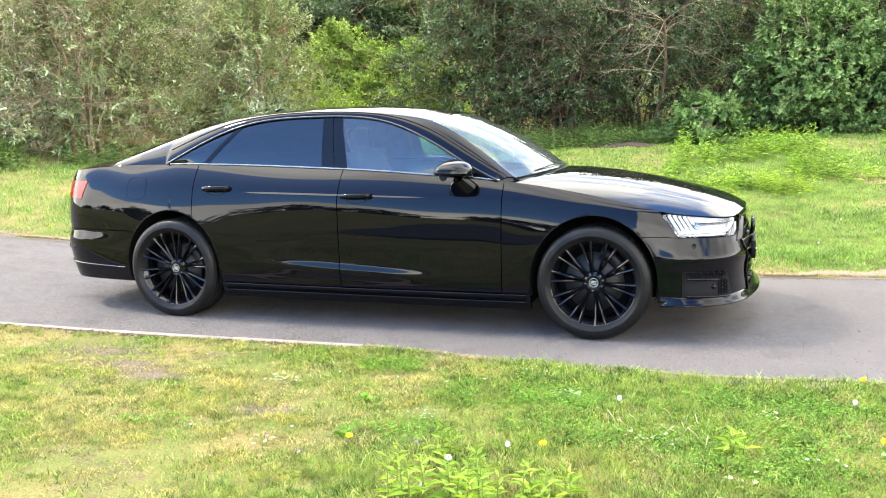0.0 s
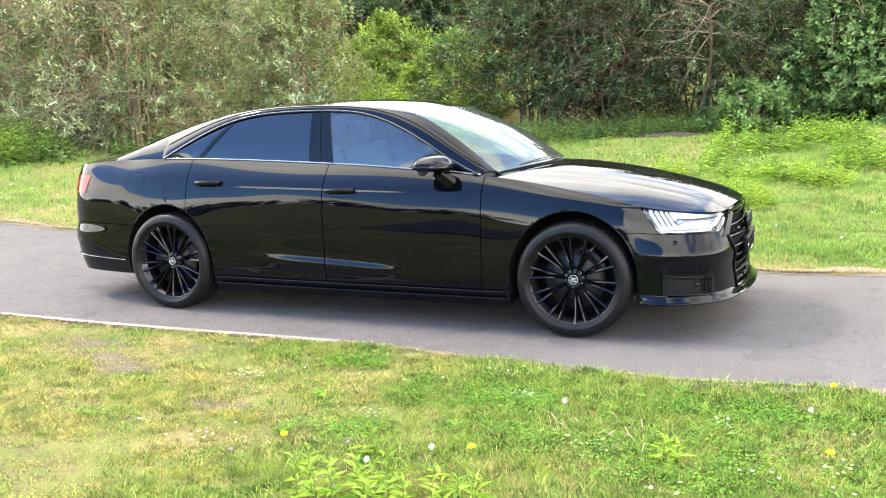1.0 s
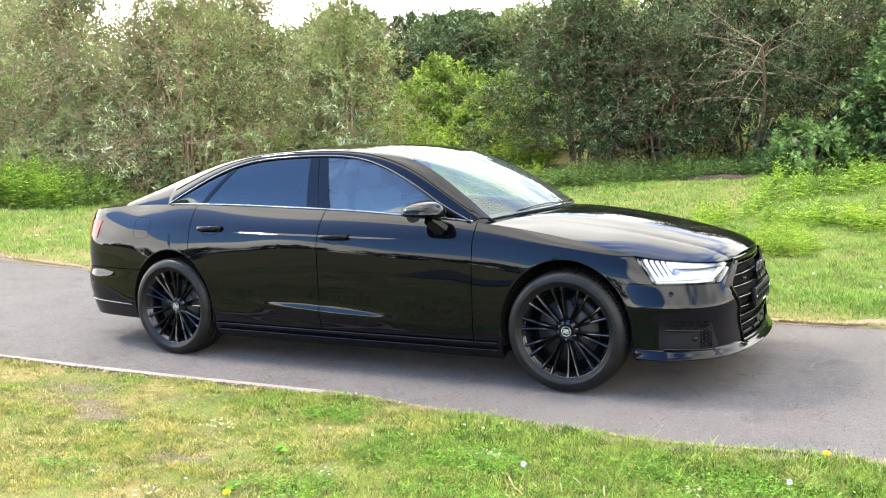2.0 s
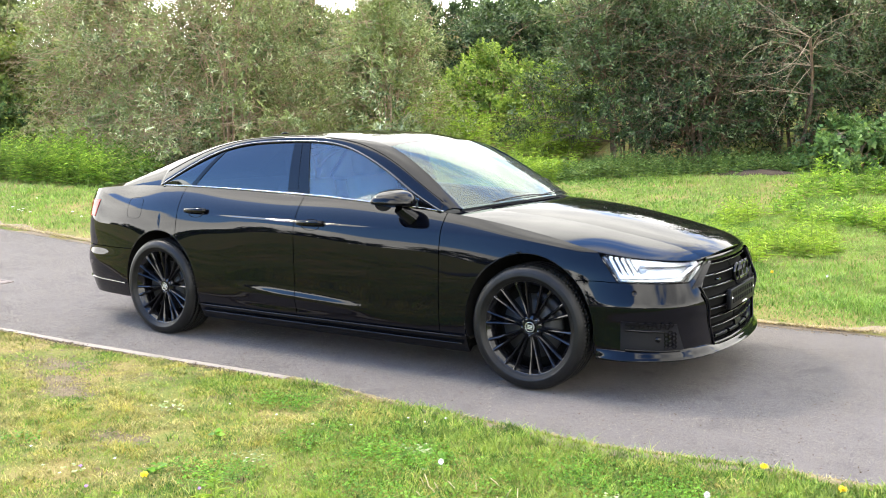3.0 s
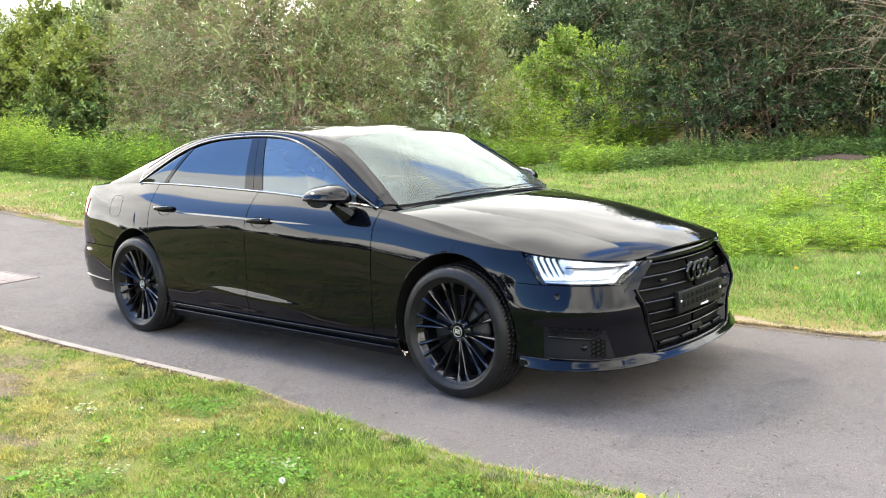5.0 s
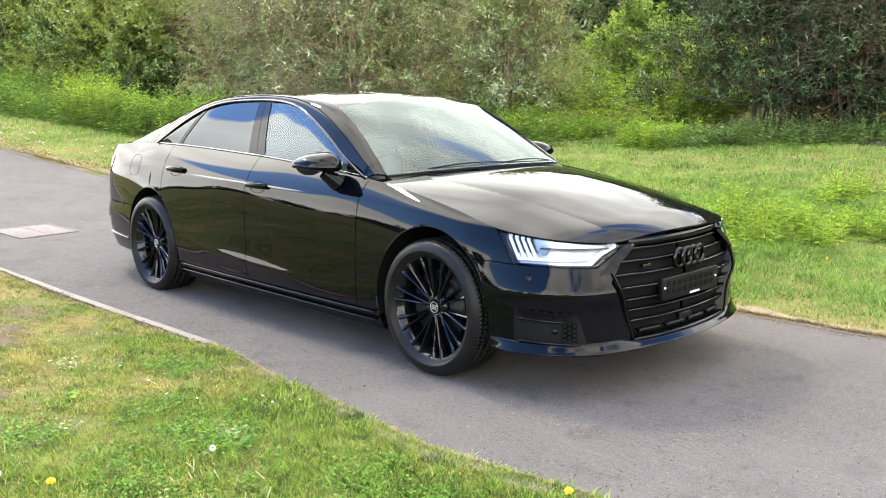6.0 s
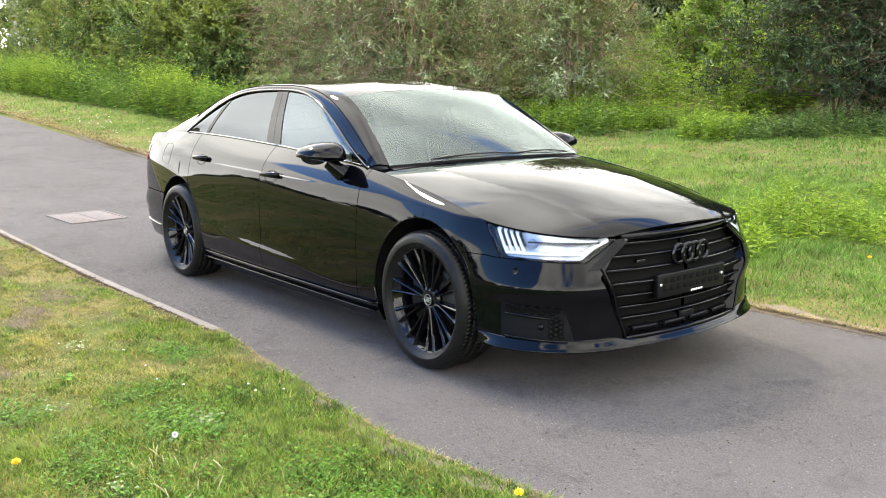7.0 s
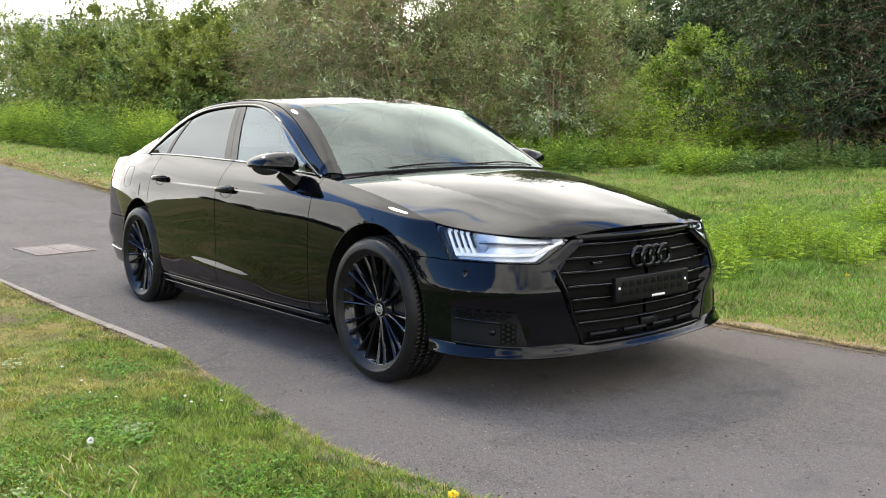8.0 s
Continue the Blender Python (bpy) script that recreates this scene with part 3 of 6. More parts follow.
# bare dirt: a strip where the verge is worn, a scuffed patch in the lawn, a heap under the bushes
def dirt_sheet(name, label, cx, cy, rx, ry, lift, seed, dome=0.0, mat=DIRT):
    r = random.Random(seed)
    ph = [r.uniform(0, 6.28) for _ in range(4)]
    a, k = np.linspace(0, 2 * math.pi, 56, endpoint=False), np.linspace(0, 1, 9)
    wob = 1 + 0.22 * np.sin(3 * a + ph[0]) + 0.13 * np.sin(7 * a + ph[1]) + 0.08 * np.sin(13 * a + ph[2])
    X = cx + rx * np.outer(k, np.cos(a) * wob)
    Yy = cy + ry * np.outer(k, np.sin(a) * wob)
    zz = ground_z(X, Yy) + lift + dome * (1 - k[:, None] ** 2) - 0.03 * (k[:, None] > 0.99)
    i = np.arange(9 * 56).reshape(9, 56)
    j = np.roll(i, -1, 1)
    q = np.stack([i[:-1], i[1:], j[1:], j[:-1]], -1).reshape(-1, 4)
    ob = new(name, mesh_of(name, np.stack([X, Yy, zz], -1), [q], mat))
    return tagged(ob, label, "dirt", kind="stuff")


dirt_sheet("earth_heap", "low heap of brown earth under the bushes", 0.45, 8.75, 0.55, 0.24, 0.01, 10, 0.05, EARTH)
dirt_sheet("earth_heap", "bare brown earth at the foot of the bushes", -2.0, 8.3, 1.1, 0.22, 0.008, 11, 0.01, EARTH)


# ---- plants ----
rng = np.random.default_rng(7)


def leaf_verts(c, d, up, L, W, droop=0.15):
    """Folded leaves: bases c, directions d, lengths L, widths W."""
    d = unit(d)
    s = unit(np.cross(d, up))
    n = np.cross(s, d)
    L, W = L[:, None], W[:, None]
    v = np.stack([c, c + 0.42 * L * d + 0.5 * W * s + 0.12 * W * n, c + L * d - droop * L * n, c + 0.42 * L * d - 0.5 * W * s + 0.12 * W * n], 1)
    b = np.arange(len(c))[:, None] * 4
    return v.reshape(-1, 3), np.concatenate([b + np.array([[0, 1, 2]]), b + np.array([[0, 2, 3]])])


def blades(name, label, pts, h, w, mat, lean=0.5, category="grass"):
    n = len(pts)
    a = rng.uniform(0, 2 * math.pi, n)
    side = np.stack([np.cos(a), np.sin(a), 0 * a], -1)
    b = a + rng.normal(1.57, 0.6, n)
    fall = np.stack([np.cos(b), np.sin(b), 0 * b], -1) * (h * lean * rng.uniform(0.2, 1.3, n))[:, None]
    up = np.array([0, 0, 1.0])[None] * h[:, None]
    W = w[:, None]
    v = np.stack([pts - side * W * 0.5, pts + side * W * 0.5, pts + up * 0.62 + fall * 0.42 + side * W * 0.36, pts + up * 0.62 + fall * 0.42 - side * W * 0.36, pts + up * 0.94 + fall], 1)
    k = np.arange(n)[:, None] * 5
    ob = new(name, mesh_of(name, v, [k + np.array([[3, 2, 4]]), k + np.array([[0, 1, 2, 3]])], mat))
    return tagged(ob, label, category, kind="stuff")


def lattice(i, j, o):
    v = np.sin(i * 127.1 + j * 311.7 + o * 74.7) * 43758.5453
    return 2 * (v - np.floor(v)) - 1


def lumpy(x, y, s, o=0.0):
    """Smooth random lumps about 2 / s metres across, -1 to 1."""
    x, y = np.asarray(x, float) * s * 0.7, np.asarray(y, float) * s * 0.7
    i, j = np.floor(x), np.floor(y)
    u, v = x - i, y - j
    u, v = u * u * (3 - 2 * u), v * v * (3 - 2 * v)
    a = lattice(i, j, o) * (1 - u) + lattice(i + 1, j, o) * u
    b = lattice(i, j + 1, o) * (1 - u) + lattice(i + 1, j + 1, o) * u
    return a * (1 - v) + b * v


def scatter(n, x0, x1, y0, y1):
    return rng.uniform(x0, x1, n), rng.uniform(y0, y1, n)


bare = [(-1.33, -1.92, 0.46, 0.19), (-1.0, -2.15, 0.26, 0.10), (0.15, -2.62, 0.2, 0.08), (-1.7, -2.75, 0.26, 0.11), (-0.72, -2.28, 0.24, 0.12), (-2.45, -2.05, 0.3, 0.14)]


def open_lawn(x, y, n):
    keep = y < near_edge(x) - np.where(x < 0.19, 0.085 + 0.035 * lumpy(x, 0 * x, 5.0, 2), 0.03 + 0.06 * np.clip(lumpy(x, 0 * x, 3.1, 2) + lumpy(x, y, 14, 5) * 0.6, -0.4, 1))
    for bx, by, rx, ry in bare:
        keep &= ((x - bx) / rx) ** 2 + ((y - by) / ry) ** 2 > rng.uniform(-0.35, 1.1, n)
    return keep


def lawn(n, x0, x1, y0, y1, hlo, hhi, w, name, label, mat):
    x, y = scatter(n, x0, x1, y0, y1)
    cover_ = np.clip(0.58 + 0.10 * x.clip(-2, 2) + 0.6 * lumpy(x, y, 2.3) + 0.65 * lumpy(x, y, 9, 1) + 0.4 * lumpy(x, y, 26, 2), 0.03, 1)
    keep = open_lawn(x, y, n) & (rng.uniform(0, 1, n) < cover_)
    x, y = x[keep], y[keep]
    tall = np.clip(0.95 + 0.45 * lumpy(x, y, 3.1, 0.4) + 0.85 * lumpy(x, y, 12, 2), 0.35, 2.5)
    blades(name, label, np.stack([x, y, ground_z(x, y) - 0.003], -1), rng.uniform(hlo, hhi, len(x)) * tall, rng.uniform(0.7, 1.3, len(x)) * w, mat, 1.6)


def tufts(n, per, x0, x1, y0, y1, size, hlo, hhi, w, name, label):
    """Green tufts: dense where the lawn is good, scattered where it is mossy."""
    cx, cy = scatter(n, x0, x1, y0, y1)
    good = step(-0.5, 1.1, cx + 1.0 * lumpy(cx, cy, 1.5, 5) + 0.8 * lumpy(cx, cy, 3.3, 8) + 0.35 * (cy + 2.4))
    ok = rng.uniform(0, 1, n) < np.clip(0.30 + 0.62 * good + 0.45 * lumpy(cx, cy, 4, 7) + 0.35 * lumpy(cx, cy, 11, 3), 0.04, 1)
    ok &= rng.uniform(0, 1, n) < np.clip(np.minimum(x1 - cx, cy - y0) / 0.7 + 0.35, 0, 1)
    cx, cy = cx[ok], cy[ok]
    r = np.repeat(size * rng.uniform(0.5, 1.6, len(cx)), per)
    x, y = np.repeat(cx, per) + rng.normal(0, 1, len(cx) * per) * r, np.repeat(cy, per) + rng.normal(0, 0.7, len(cx) * per) * r
    h = np.repeat(rng.uniform(hlo, hhi, len(cx)) * (0.75 + 0.45 * good[ok]), per) * rng.uniform(0.5, 1.2, len(x))
    keep = open_lawn(x, y, len(x))
    x, y, h = x[keep], y[keep], h[keep]
    blades(name, label, np.stack([x, y, ground_z(x, y) - 0.003], -1), h, rng.uniform(0.7, 1.3, len(x)) * w, LAWN, 1.3)


lawn(250000, -3.2, 3.8, -4.0, -1.38, 0.008, 0.022, 0.0040, "moss_lawn", "short yellow-green mossy lawn", MOSS)
tufts(10200, 26, -3.2, 3.8, -4.0, -1.38, 0.042, 0.012, 0.036, 0.0036, "lawn_grass", "short mown green grass tufts in the lawn")
tufts(1500, 46, -2.2, 3.8, -3.75, -1.38, 0.050, 0.020, 0.044, 0.0038, "lawn_grass", "coarser dark green grass tufts in the lawn")
lawn(20000, -9.5, -3.0, -4.2, -1.4, 0.008, 0.02, 0.007, "moss_lawn", "short yellow-green mossy lawn beside the edging", MOSS)
tufts(900, 14, -9.5, -3.0, -4.2, -1.4, 0.06, 0.03, 0.06, 0.006, "lawn_grass", "short mown green grass tufts beside the edging")
lawn(90000, -9.5, 10, -6.7, -3.65, 0.008, 0.02, 0.006, "moss_lawn", "short yellow-green mossy lawn behind the walker", MOSS)
tufts(15000, 18, -9.5, 10.5, -7.2, -3.2, 0.05, 0.02, 0.045, 0.005, "lawn_grass", "short mown green grass tufts behind the walker")
lawn(34000, 3.7, 10, -3.75, -1.4, 0.008, 0.018, 0.005, "moss_lawn", "short yellow-green mossy lawn beside the tarmac", MOSS)
tufts(7000, 20, 3.1, 10.5, -3.9, -1.4, 0.045, 0.018, 0.042, 0.0045, "lawn_grass", "short mown green grass tufts beside the tarmac")
# dry straw fringes where the lawn meets the tarmac
def fringe(n, x0, x1, edge, sign, wide, hlo, hhi, w, label):
    x = rng.uniform(x0, x1, n)
    thick = np.clip(0.45 + 0.9 * lumpy(x, 0 * x, 2.1, 3.3) + 0.5 * lumpy(x, 0 * x, 7, 1.3), 0.08, 1.4)
    y = edge(x) + sign * (0.01 + wide * thick * np.abs(rng.normal(0, 0.5, n)))
    blades("verge_straw", label, np.stack([x, y, ground_z(x, y) - 0.002], -1), rng.uniform(hlo, hhi, n), rng.uniform(0.7, 1.3, n) * w, STRAW, 2.2)


fringe(7500, 0.2, 5.5, near_edge, -1, 0.11, 0.006, 0.020, 0.0030, "dry straw and dead grass along the worn tarmac edge")
fringe(3500, -7, 0.2, lambda x: near_edge(x) - 0.075, -1, 0.06, 0.008, 0.02, 0.0035, "dry straw and dead grass beside the edging")
fringe(13000, -9, 6, far_edge, 1, 0.46, 0.008, 0.028, 0.005, "dry straw and dead grass along the far tarmac edge")
fringe(14000, -32, -9, far_edge, 1, 0.55, 0.015, 0.045, 0.014, "dry straw and dead grass along the far tarmac edge")
# crumbs and dry bits along the path's worn edges
def crumbs(n, name, label, xfun, yfun, mat, r):
    x = xfun(n)
    y = yfun(x)
    vs, fs = [], []
    base = np.array([(1, 0, 0), (-1, 0, 0), (0, 1, 0), (0, -1, 0), (0, 0, 1), (0, 0, -1)], float)
    tri = np.array([(0, 2, 4), (2, 1, 4), (1, 3, 4), (3, 0, 4), (2, 0, 5), (1, 2, 5), (3, 1, 5), (0, 3, 5)])
    z = np.where((y > near_edge(x)) & (y < far_edge(x)), path_z(x), ground_z(x, y))
    s = r * rng.uniform(0.4, 1.5, (n, 3)) * np.array([1, 1, 0.5])
    a = rng.uniform(0, 6.28, n)
    q = base[None] * s[:, None]
    q = np.stack([q[..., 0] * np.cos(a)[:, None] - q[..., 1] * np.sin(a)[:, None], q[..., 0] * np.sin(a)[:, None] + q[..., 1] * np.cos(a)[:, None], q[..., 2]], -1) * rng.uniform(0.7, 1.3, (n, 6, 1))
    v = q + np.stack([x, y, z + s[:, 2] * 0.5], -1)[:, None]
    ob = new(name, mesh_of(name, v, [(np.arange(n) * 6)[:, None, None].repeat(8, 1).reshape(-1, 1) + np.tile(tri, (n, 1))], mat, smooth=False))
    return tagged(ob, label, "gravel", kind="stuff")


crumbs(5200, "edge_crumbs", "dark soil crumbs and grit along the worn tarmac edge", lambda n: rng.uniform(0.1, 4.5, n), lambda x: near_edge(x) - 0.030 + rng.normal(0, 0.030, len(x)), DIRT, 0.0055)
crumbs(5200, "edge_crumbs", "dark soil crumbs beside the concrete edging", lambda n: rng.uniform(-7, 0.18, n), lambda x: near_edge(x) - 0.075 + rng.normal(0, 0.016, len(x)), EARTH, 0.007)
crumbs(3200, "pale_grit", "scattered pale stone chips on the tarmac", lambda n: rng.uniform(-3, 6, n), lambda x: near_edge(x) + np.abs(rng.normal(0, 0.9, len(x))), CONCRETE, 0.0036)
crumbs(1800, "dark_grit", "scattered dark grit and leaf crumbs on the tarmac", lambda n: rng.uniform(-3, 6, n), lambda x: near_edge(x) + np.abs(rng.normal(0, 1.1, len(x))), EARTH, 0.0045)
litter_x = rng.uniform(-3.2, 1.6, 40000)
litter_y = rng.uniform(-3.7, -1.5, 40000)
litter_ok = (lumpy(litter_x, litter_y, 2.6, 6) + 0.6 * lumpy(litter_x, litter_y, 9, 4) > 0.48 + 0.3 * np.clip(litter_x, 0, 2)) & (litter_y < near_edge(litter_x) - 0.09)
litter_x, litter_y = litter_x[litter_ok], litter_y[litter_ok]
crumbs(len(litter_x), "lawn_litter", "brown earth crumbs and dead litter among the moss", lambda n: litter_x, lambda x: litter_y, DIRT, 0.0042)
crumbs(9000, "edge_crumbs", "dry earth and straw crumbs along the far tarmac edge", lambda n: rng.uniform(-15, 5.5, n), lambda x: far_edge(x) + 0.035 + rng.normal(0, 0.055, len(x)), DIRT, 0.008)

# bare sandy strips beside the tarmac, uneven in width
def verge_w(x):
    return np.clip(0.15 + 0.16 * lumpy(x, 0 * np.asarray(x), 1.1, 4) + 0.08 * lumpy(x, 0 * np.asarray(x), 4.3, 6) + 0.03 * lumpy(x, 0 * np.asarray(x), 13, 2), 0.02, 0.46)


def near_w(x):
    return np.clip(0.03 + 0.09 * lumpy(x, 0 * np.asarray(x), 1.9, 9) + 0.05 * lumpy(x, 0 * np.asarray(x), 6.3, 3), 0.005, 0.16)


def verge_strip(label, x0, x1, dx, edge, width, sign, mat=SANDY):
    x = np.arange(x0, x1, dx)
    k = np.array([-0.02, 0.0, 0.35, 0.75, 1.0])
    w = width(x)[:, None] * np.where(k > 0, k, 0)[None] + np.where(k < 0, k, 0)[None]
    Y_ = edge(x)[:, None] + sign * w
    X_ = np.repeat(x[:, None], 5, 1)
    z_ = np.where(k[None] <= 0, path_z(X_) + 0.004, ground_z(X_, Y_) + 0.006 - 0.012 * (k[None] > 0.9))
    i = np.arange(len(x) * 5).reshape(len(x), 5)
    q = np.stack([i[:-1, :-1], i[1:, :-1], i[1:, 1:], i[:-1, 1:]], -1).reshape(-1, 4)
    tagged(new("verge_dirt", mesh_of("verge_dirt", np.stack([X_, Y_, z_], -1), [q if sign > 0 else q[:, ::-1]], mat)), label, "dirt", kind="stuff")


verge_strip("bare sandy soil along the far tarmac edge", -14, 8, 0.05, far_edge, verge_w, 1)
verge_strip("bare sandy soil along the worn near tarmac edge", 0.22, 5.5, 0.03, near_edge, near_w, -1, DIRT)
patch_k = rng.integers(0, len(bare), 5200)
patch_s = np.array(bare)[patch_k]
patch_x = patch_s[:, 0] + rng.normal(0, 0.42, 5200) * patch_s[:, 2]
patch_y = patch_s[:, 1] + rng.normal(0, 0.42, 5200) * patch_s[:, 3]
crumbs(5200, "bare_patch", "brown soil crumbs on the scuffed bare patches of the lawn", lambda n: patch_x, lambda x: patch_y, DIRT, 0.0075)

# the bank behind the path
def meadow(n, x0, x1, y0, y1, hlo, hhi, w, name, label):
    x, y = scatter(n, x0, x1, y0, y1)
    edge = y - far_edge(x)
    keep = (edge > verge_w(x) * rng.uniform(0.35, 1.1, n)) & (rng.uniform(0, 1, n) < np.clip(edge / 0.35, 0.12, 1)) & (rng.uniform(0, 1, n) < 0.8 + 0.5 * lumpy(x, y, 1.7, 3))
    x, y, edge = x[keep], y[keep], edge[keep]
    tall = np.clip(0.75 + 0.35 * lumpy(x, y, 2.2, 1.4) + 0.3 * lumpy(x, y, 7, 2), 0.4, 1.8) * np.clip(0.45 + edge / 1.6, 0.4, 1)
    blades(name, label, np.stack([x, y, ground_z(x, y) - 0.004], -1), rng.uniform(hlo, hhi, len(x)) * tall, rng.uniform(0.7, 1.3, len(x)) * w, MEADOW, 1.1)


meadow(190000, -4.5, 5.5, 1.45, 5.5, 0.03, 0.08, 0.0075, "bank_grass", "lush green grass on the bank behind the path")
meadow(75000, -7, 7.5, 5.4, 9.8, 0.04, 0.085, 0.012, "bank_grass", "lush green grass below the bushes")
meadow(42000, -16, -4.4, 1.5, 6.0, 0.05, 0.10, 0.010, "verge_grass", "short green verge grass along the path")
meadow(16000, -34, -16, 1.8, 6.5, 0.06, 0.12, 0.020, "verge_grass", "short green verge grass along the path")
meadow(9000, 5, 20, 1.6, 10, 0.08, 0.15, 0.02, "bank_grass", "lush green grass on the bank")


def tall_weeds(name, label, x, y, h, leaves, L, W, mat, category="weeds", kind="stuff", top=0.25):
    """Upright leafy stems."""
    n = len(x)
    z = ground_z(x, y) - 0.01
    lean = rng.normal(0, 0.10, (n, 2)) * h[:, None]
    tubes = []
    cs, ds, ls = [], [], []
    for i in range(n):
        t = np.linspace(0, 1, 4)
        p = np.stack([x[i] + lean[i, 0] * t ** 2, y[i] + lean[i, 1] * t ** 2, z[i] + h[i] * t], -1)
        tubes.append(tube(p, 0.0035 + 0.002 * h[i], 0.001, 3))
        k = np.linspace(0.12, 1.0, leaves) + rng.normal(0, 0.02, leaves)
        a = np.arange(leaves) * 2.4 + rng.uniform(0, 6)
        cs.append(np.stack([x[i] + lean[i, 0] * k ** 2, y[i] + lean[i, 1] * k ** 2, z[i] + h[i] * k], -1))
        upw = 0.25 + 0.75 * np.clip(k, 0, 1) ** 2
        ds.append(np.stack([np.cos(a), np.sin(a), upw], -1))
        ls.append((1.15 - 0.6 * np.clip(k, 0, 1)) * rng.uniform(0.7, 1.3, leaves))
    c, d, l = np.concatenate(cs), np.concatenate(ds), np.concatenate(ls)
    v1, f1 = leaf_verts(c, d, np.array([0, 0, 1.0]) + rng.normal(0, 0.3, c.shape), l * L, l * W, 0.25)
    v2, q2 = joined(tubes)
    q2 = q2[0] + len(v1)
    ob = new(name, mesh_of(name, np.concatenate([v1, v2]), [f1, q2], [mat, STALK], slots=np.concatenate([np.zeros(len(f1), int), np.ones(len(q2), int)])))
    return tagged(ob, label, category, kind=kind)


def weeds_in(n, x0, x1, yf, depth, hlo, hhi, thr=-1.0, s=2.0):
    x = rng.uniform(x0, x1, n)
    y = yf(x) + depth * rng.uniform(0, 1, n)
    ok = lumpy(x, y, s, 0.9) > thr
    x, y = x[ok], y[ok]
    return x, y, rng.uniform(hlo, hhi, len(x)) * np.clip(0.9 + 0.3 * lumpy(x, y, 1.9, 2.2), 0.6, 1.4)


weed_front = lin([-40, -27, -17, -12, -9, -7.5, -5], [3.9, 3.75, 3.95, 3.9, 4.5, 5.1, 6.6])
tall_weeds("nettle_bed", "bed of tall bright green weeds beside the path", *weeds_in(1300, -19, -9.0, weed_front, 1.2, 0.40, 0.75), 13, 0.12, 0.034, NETTLE)
tall_weeds("nettle_bed", "tall pale green plumes standing out of the weed bed", *weeds_in(1500, -27, -13.0, weed_front, 0.8, 0.75, 1.30, -0.35, 1.3), 17, 0.13, 0.034, FRESH)
tall_weeds("nettle_bed", "green plumes standing out of the weed bed", *weeds_in(420, -12.5, -9.0, weed_front, 0.9, 0.55, 0.95, 0.05, 1.6), 16, 0.12, 0.032, WEED)
tall_weeds("nettle_bed", "bed of tall bright green weeds beside the path", *weeds_in(900, -33, -19, weed_front, 1.6, 0.6, 1.15), 12, 0.18, 0.055, NETTLE)
tall_weeds("nettle_bed", "low green weeds in front of the willow bushes", *weeds_in(380, -9.6, -5.0, weed_front, 1.2, 0.2, 0.45, -0.2), 9, 0.10, 0.05, BRAMBLE)
tall_weeds("tall_weeds", "clumps of leafy pale green weeds in the bank grass", *weeds_in(1700, 0.4, 5.2, lambda x: 2.35 + 0 * x, 3.2, 0.12, 0.36, 0.34, 2.6), 14, 0.085, 0.022, FRESH)
tall_weeds("tall_weeds", "clumps of leafy pale green weeds in the bank grass", *weeds_in(1900, 1.4, 7.5, lambda x: 5.0 + 0 * x, 3.6, 0.16, 0.42, 0.26, 2.2), 12, 0.11, 0.030, WEED)
tall_weeds("tall_weeds", "clumps of leafy pale green weeds in the bank grass", *weeds_in(260, -3.5, 0.9, lambda x: 3.4 + 0 * x, 2.4, 0.08, 0.18, 0.3, 2.6), 7, 0.06, 0.02, WEED)
tall_weeds("undergrowth", "bright green undergrowth in the gap between the bushes", *weeds_in(520, -9.0, -3.2, lambda x: 8.9 - 0.12 * (x + 6), 6.0, 0.35, 0.85), 12, 0.13, 0.05, FRESH)
tall_weeds("undergrowth", "darker nettles in the gap between the bushes", *weeds_in(520, -9.0, -3.2, lambda x: 8.7 - 0.12 * (x + 6), 6.0, 0.45, 0.95, -0.2, 1.1), 12, 0.13, 0.05, NETTLE)
verge_of_bushes = lin([-7.0, -4.6, -3.3, -2.7, -2.0, -1.2, 0.0, 1.4], [6.7, 6.75, 6.95, 7.15, 7.5, 8.0, 8.5, 8.75])
tall_weeds("undergrowth", "lush bright green weeds at the front of the gap", *weeds_in(950, -6.2, -2.3, verge_of_bushes, 1.5, 0.18, 0.48, -0.35, 1.6), 12, 0.10, 0.036, FRESH)
tall_weeds("undergrowth", "green nettles at the front of the gap", *weeds_in(620, -6.4, -2.0, verge_of_bushes, 2.0, 0.30, 0.70, -0.1, 1.3), 12, 0.11, 0.042, NETTLE)
tall_weeds("undergrowth", "taller bright green weeds deeper in the gap", *weeds_in(900, -6.6, -3.0, lambda x: verge_of_bushes(x) + 1.2, 2.6, 0.55, 1.15, -0.3, 1.2), 14, 0.13, 0.044, FRESH)
tall_weeds("undergrowth", "shaded grass and weeds at the foot of the bushes", *weeds_in(900, -2.6, 1.4, lambda x: verge_of_bushes(x) + 0.1, 1.3, 0.15, 0.40), 9, 0.10, 0.028, BRAMBLE)

# leafy plants that stand up in the near lawn
for cx, cy, r, n, h in ((1.45, -3.36, 0.15, 11, 0.19), (1.22, -3.02, 0.05, 3, 0.14), (1.75, -3.34, 0.14, 8, 0.15), (1.25, -3.42, 0.10, 6, 0.19), (2.33, -2.68, 0.06, 3, 0.14)):
    a, k = rng.uniform(0, 6.28, n), r * np.sqrt(rng.uniform(0, 1, n))
    tall_weeds("leafy_weed", "clump of upright yellow-green leafy stems in the lawn", cx + k * np.cos(a), cy + k * np.sin(a), rng.uniform(0.6, 1.1, n) * h, 12, 0.075, 0.022, FRESH, "weed", "object")


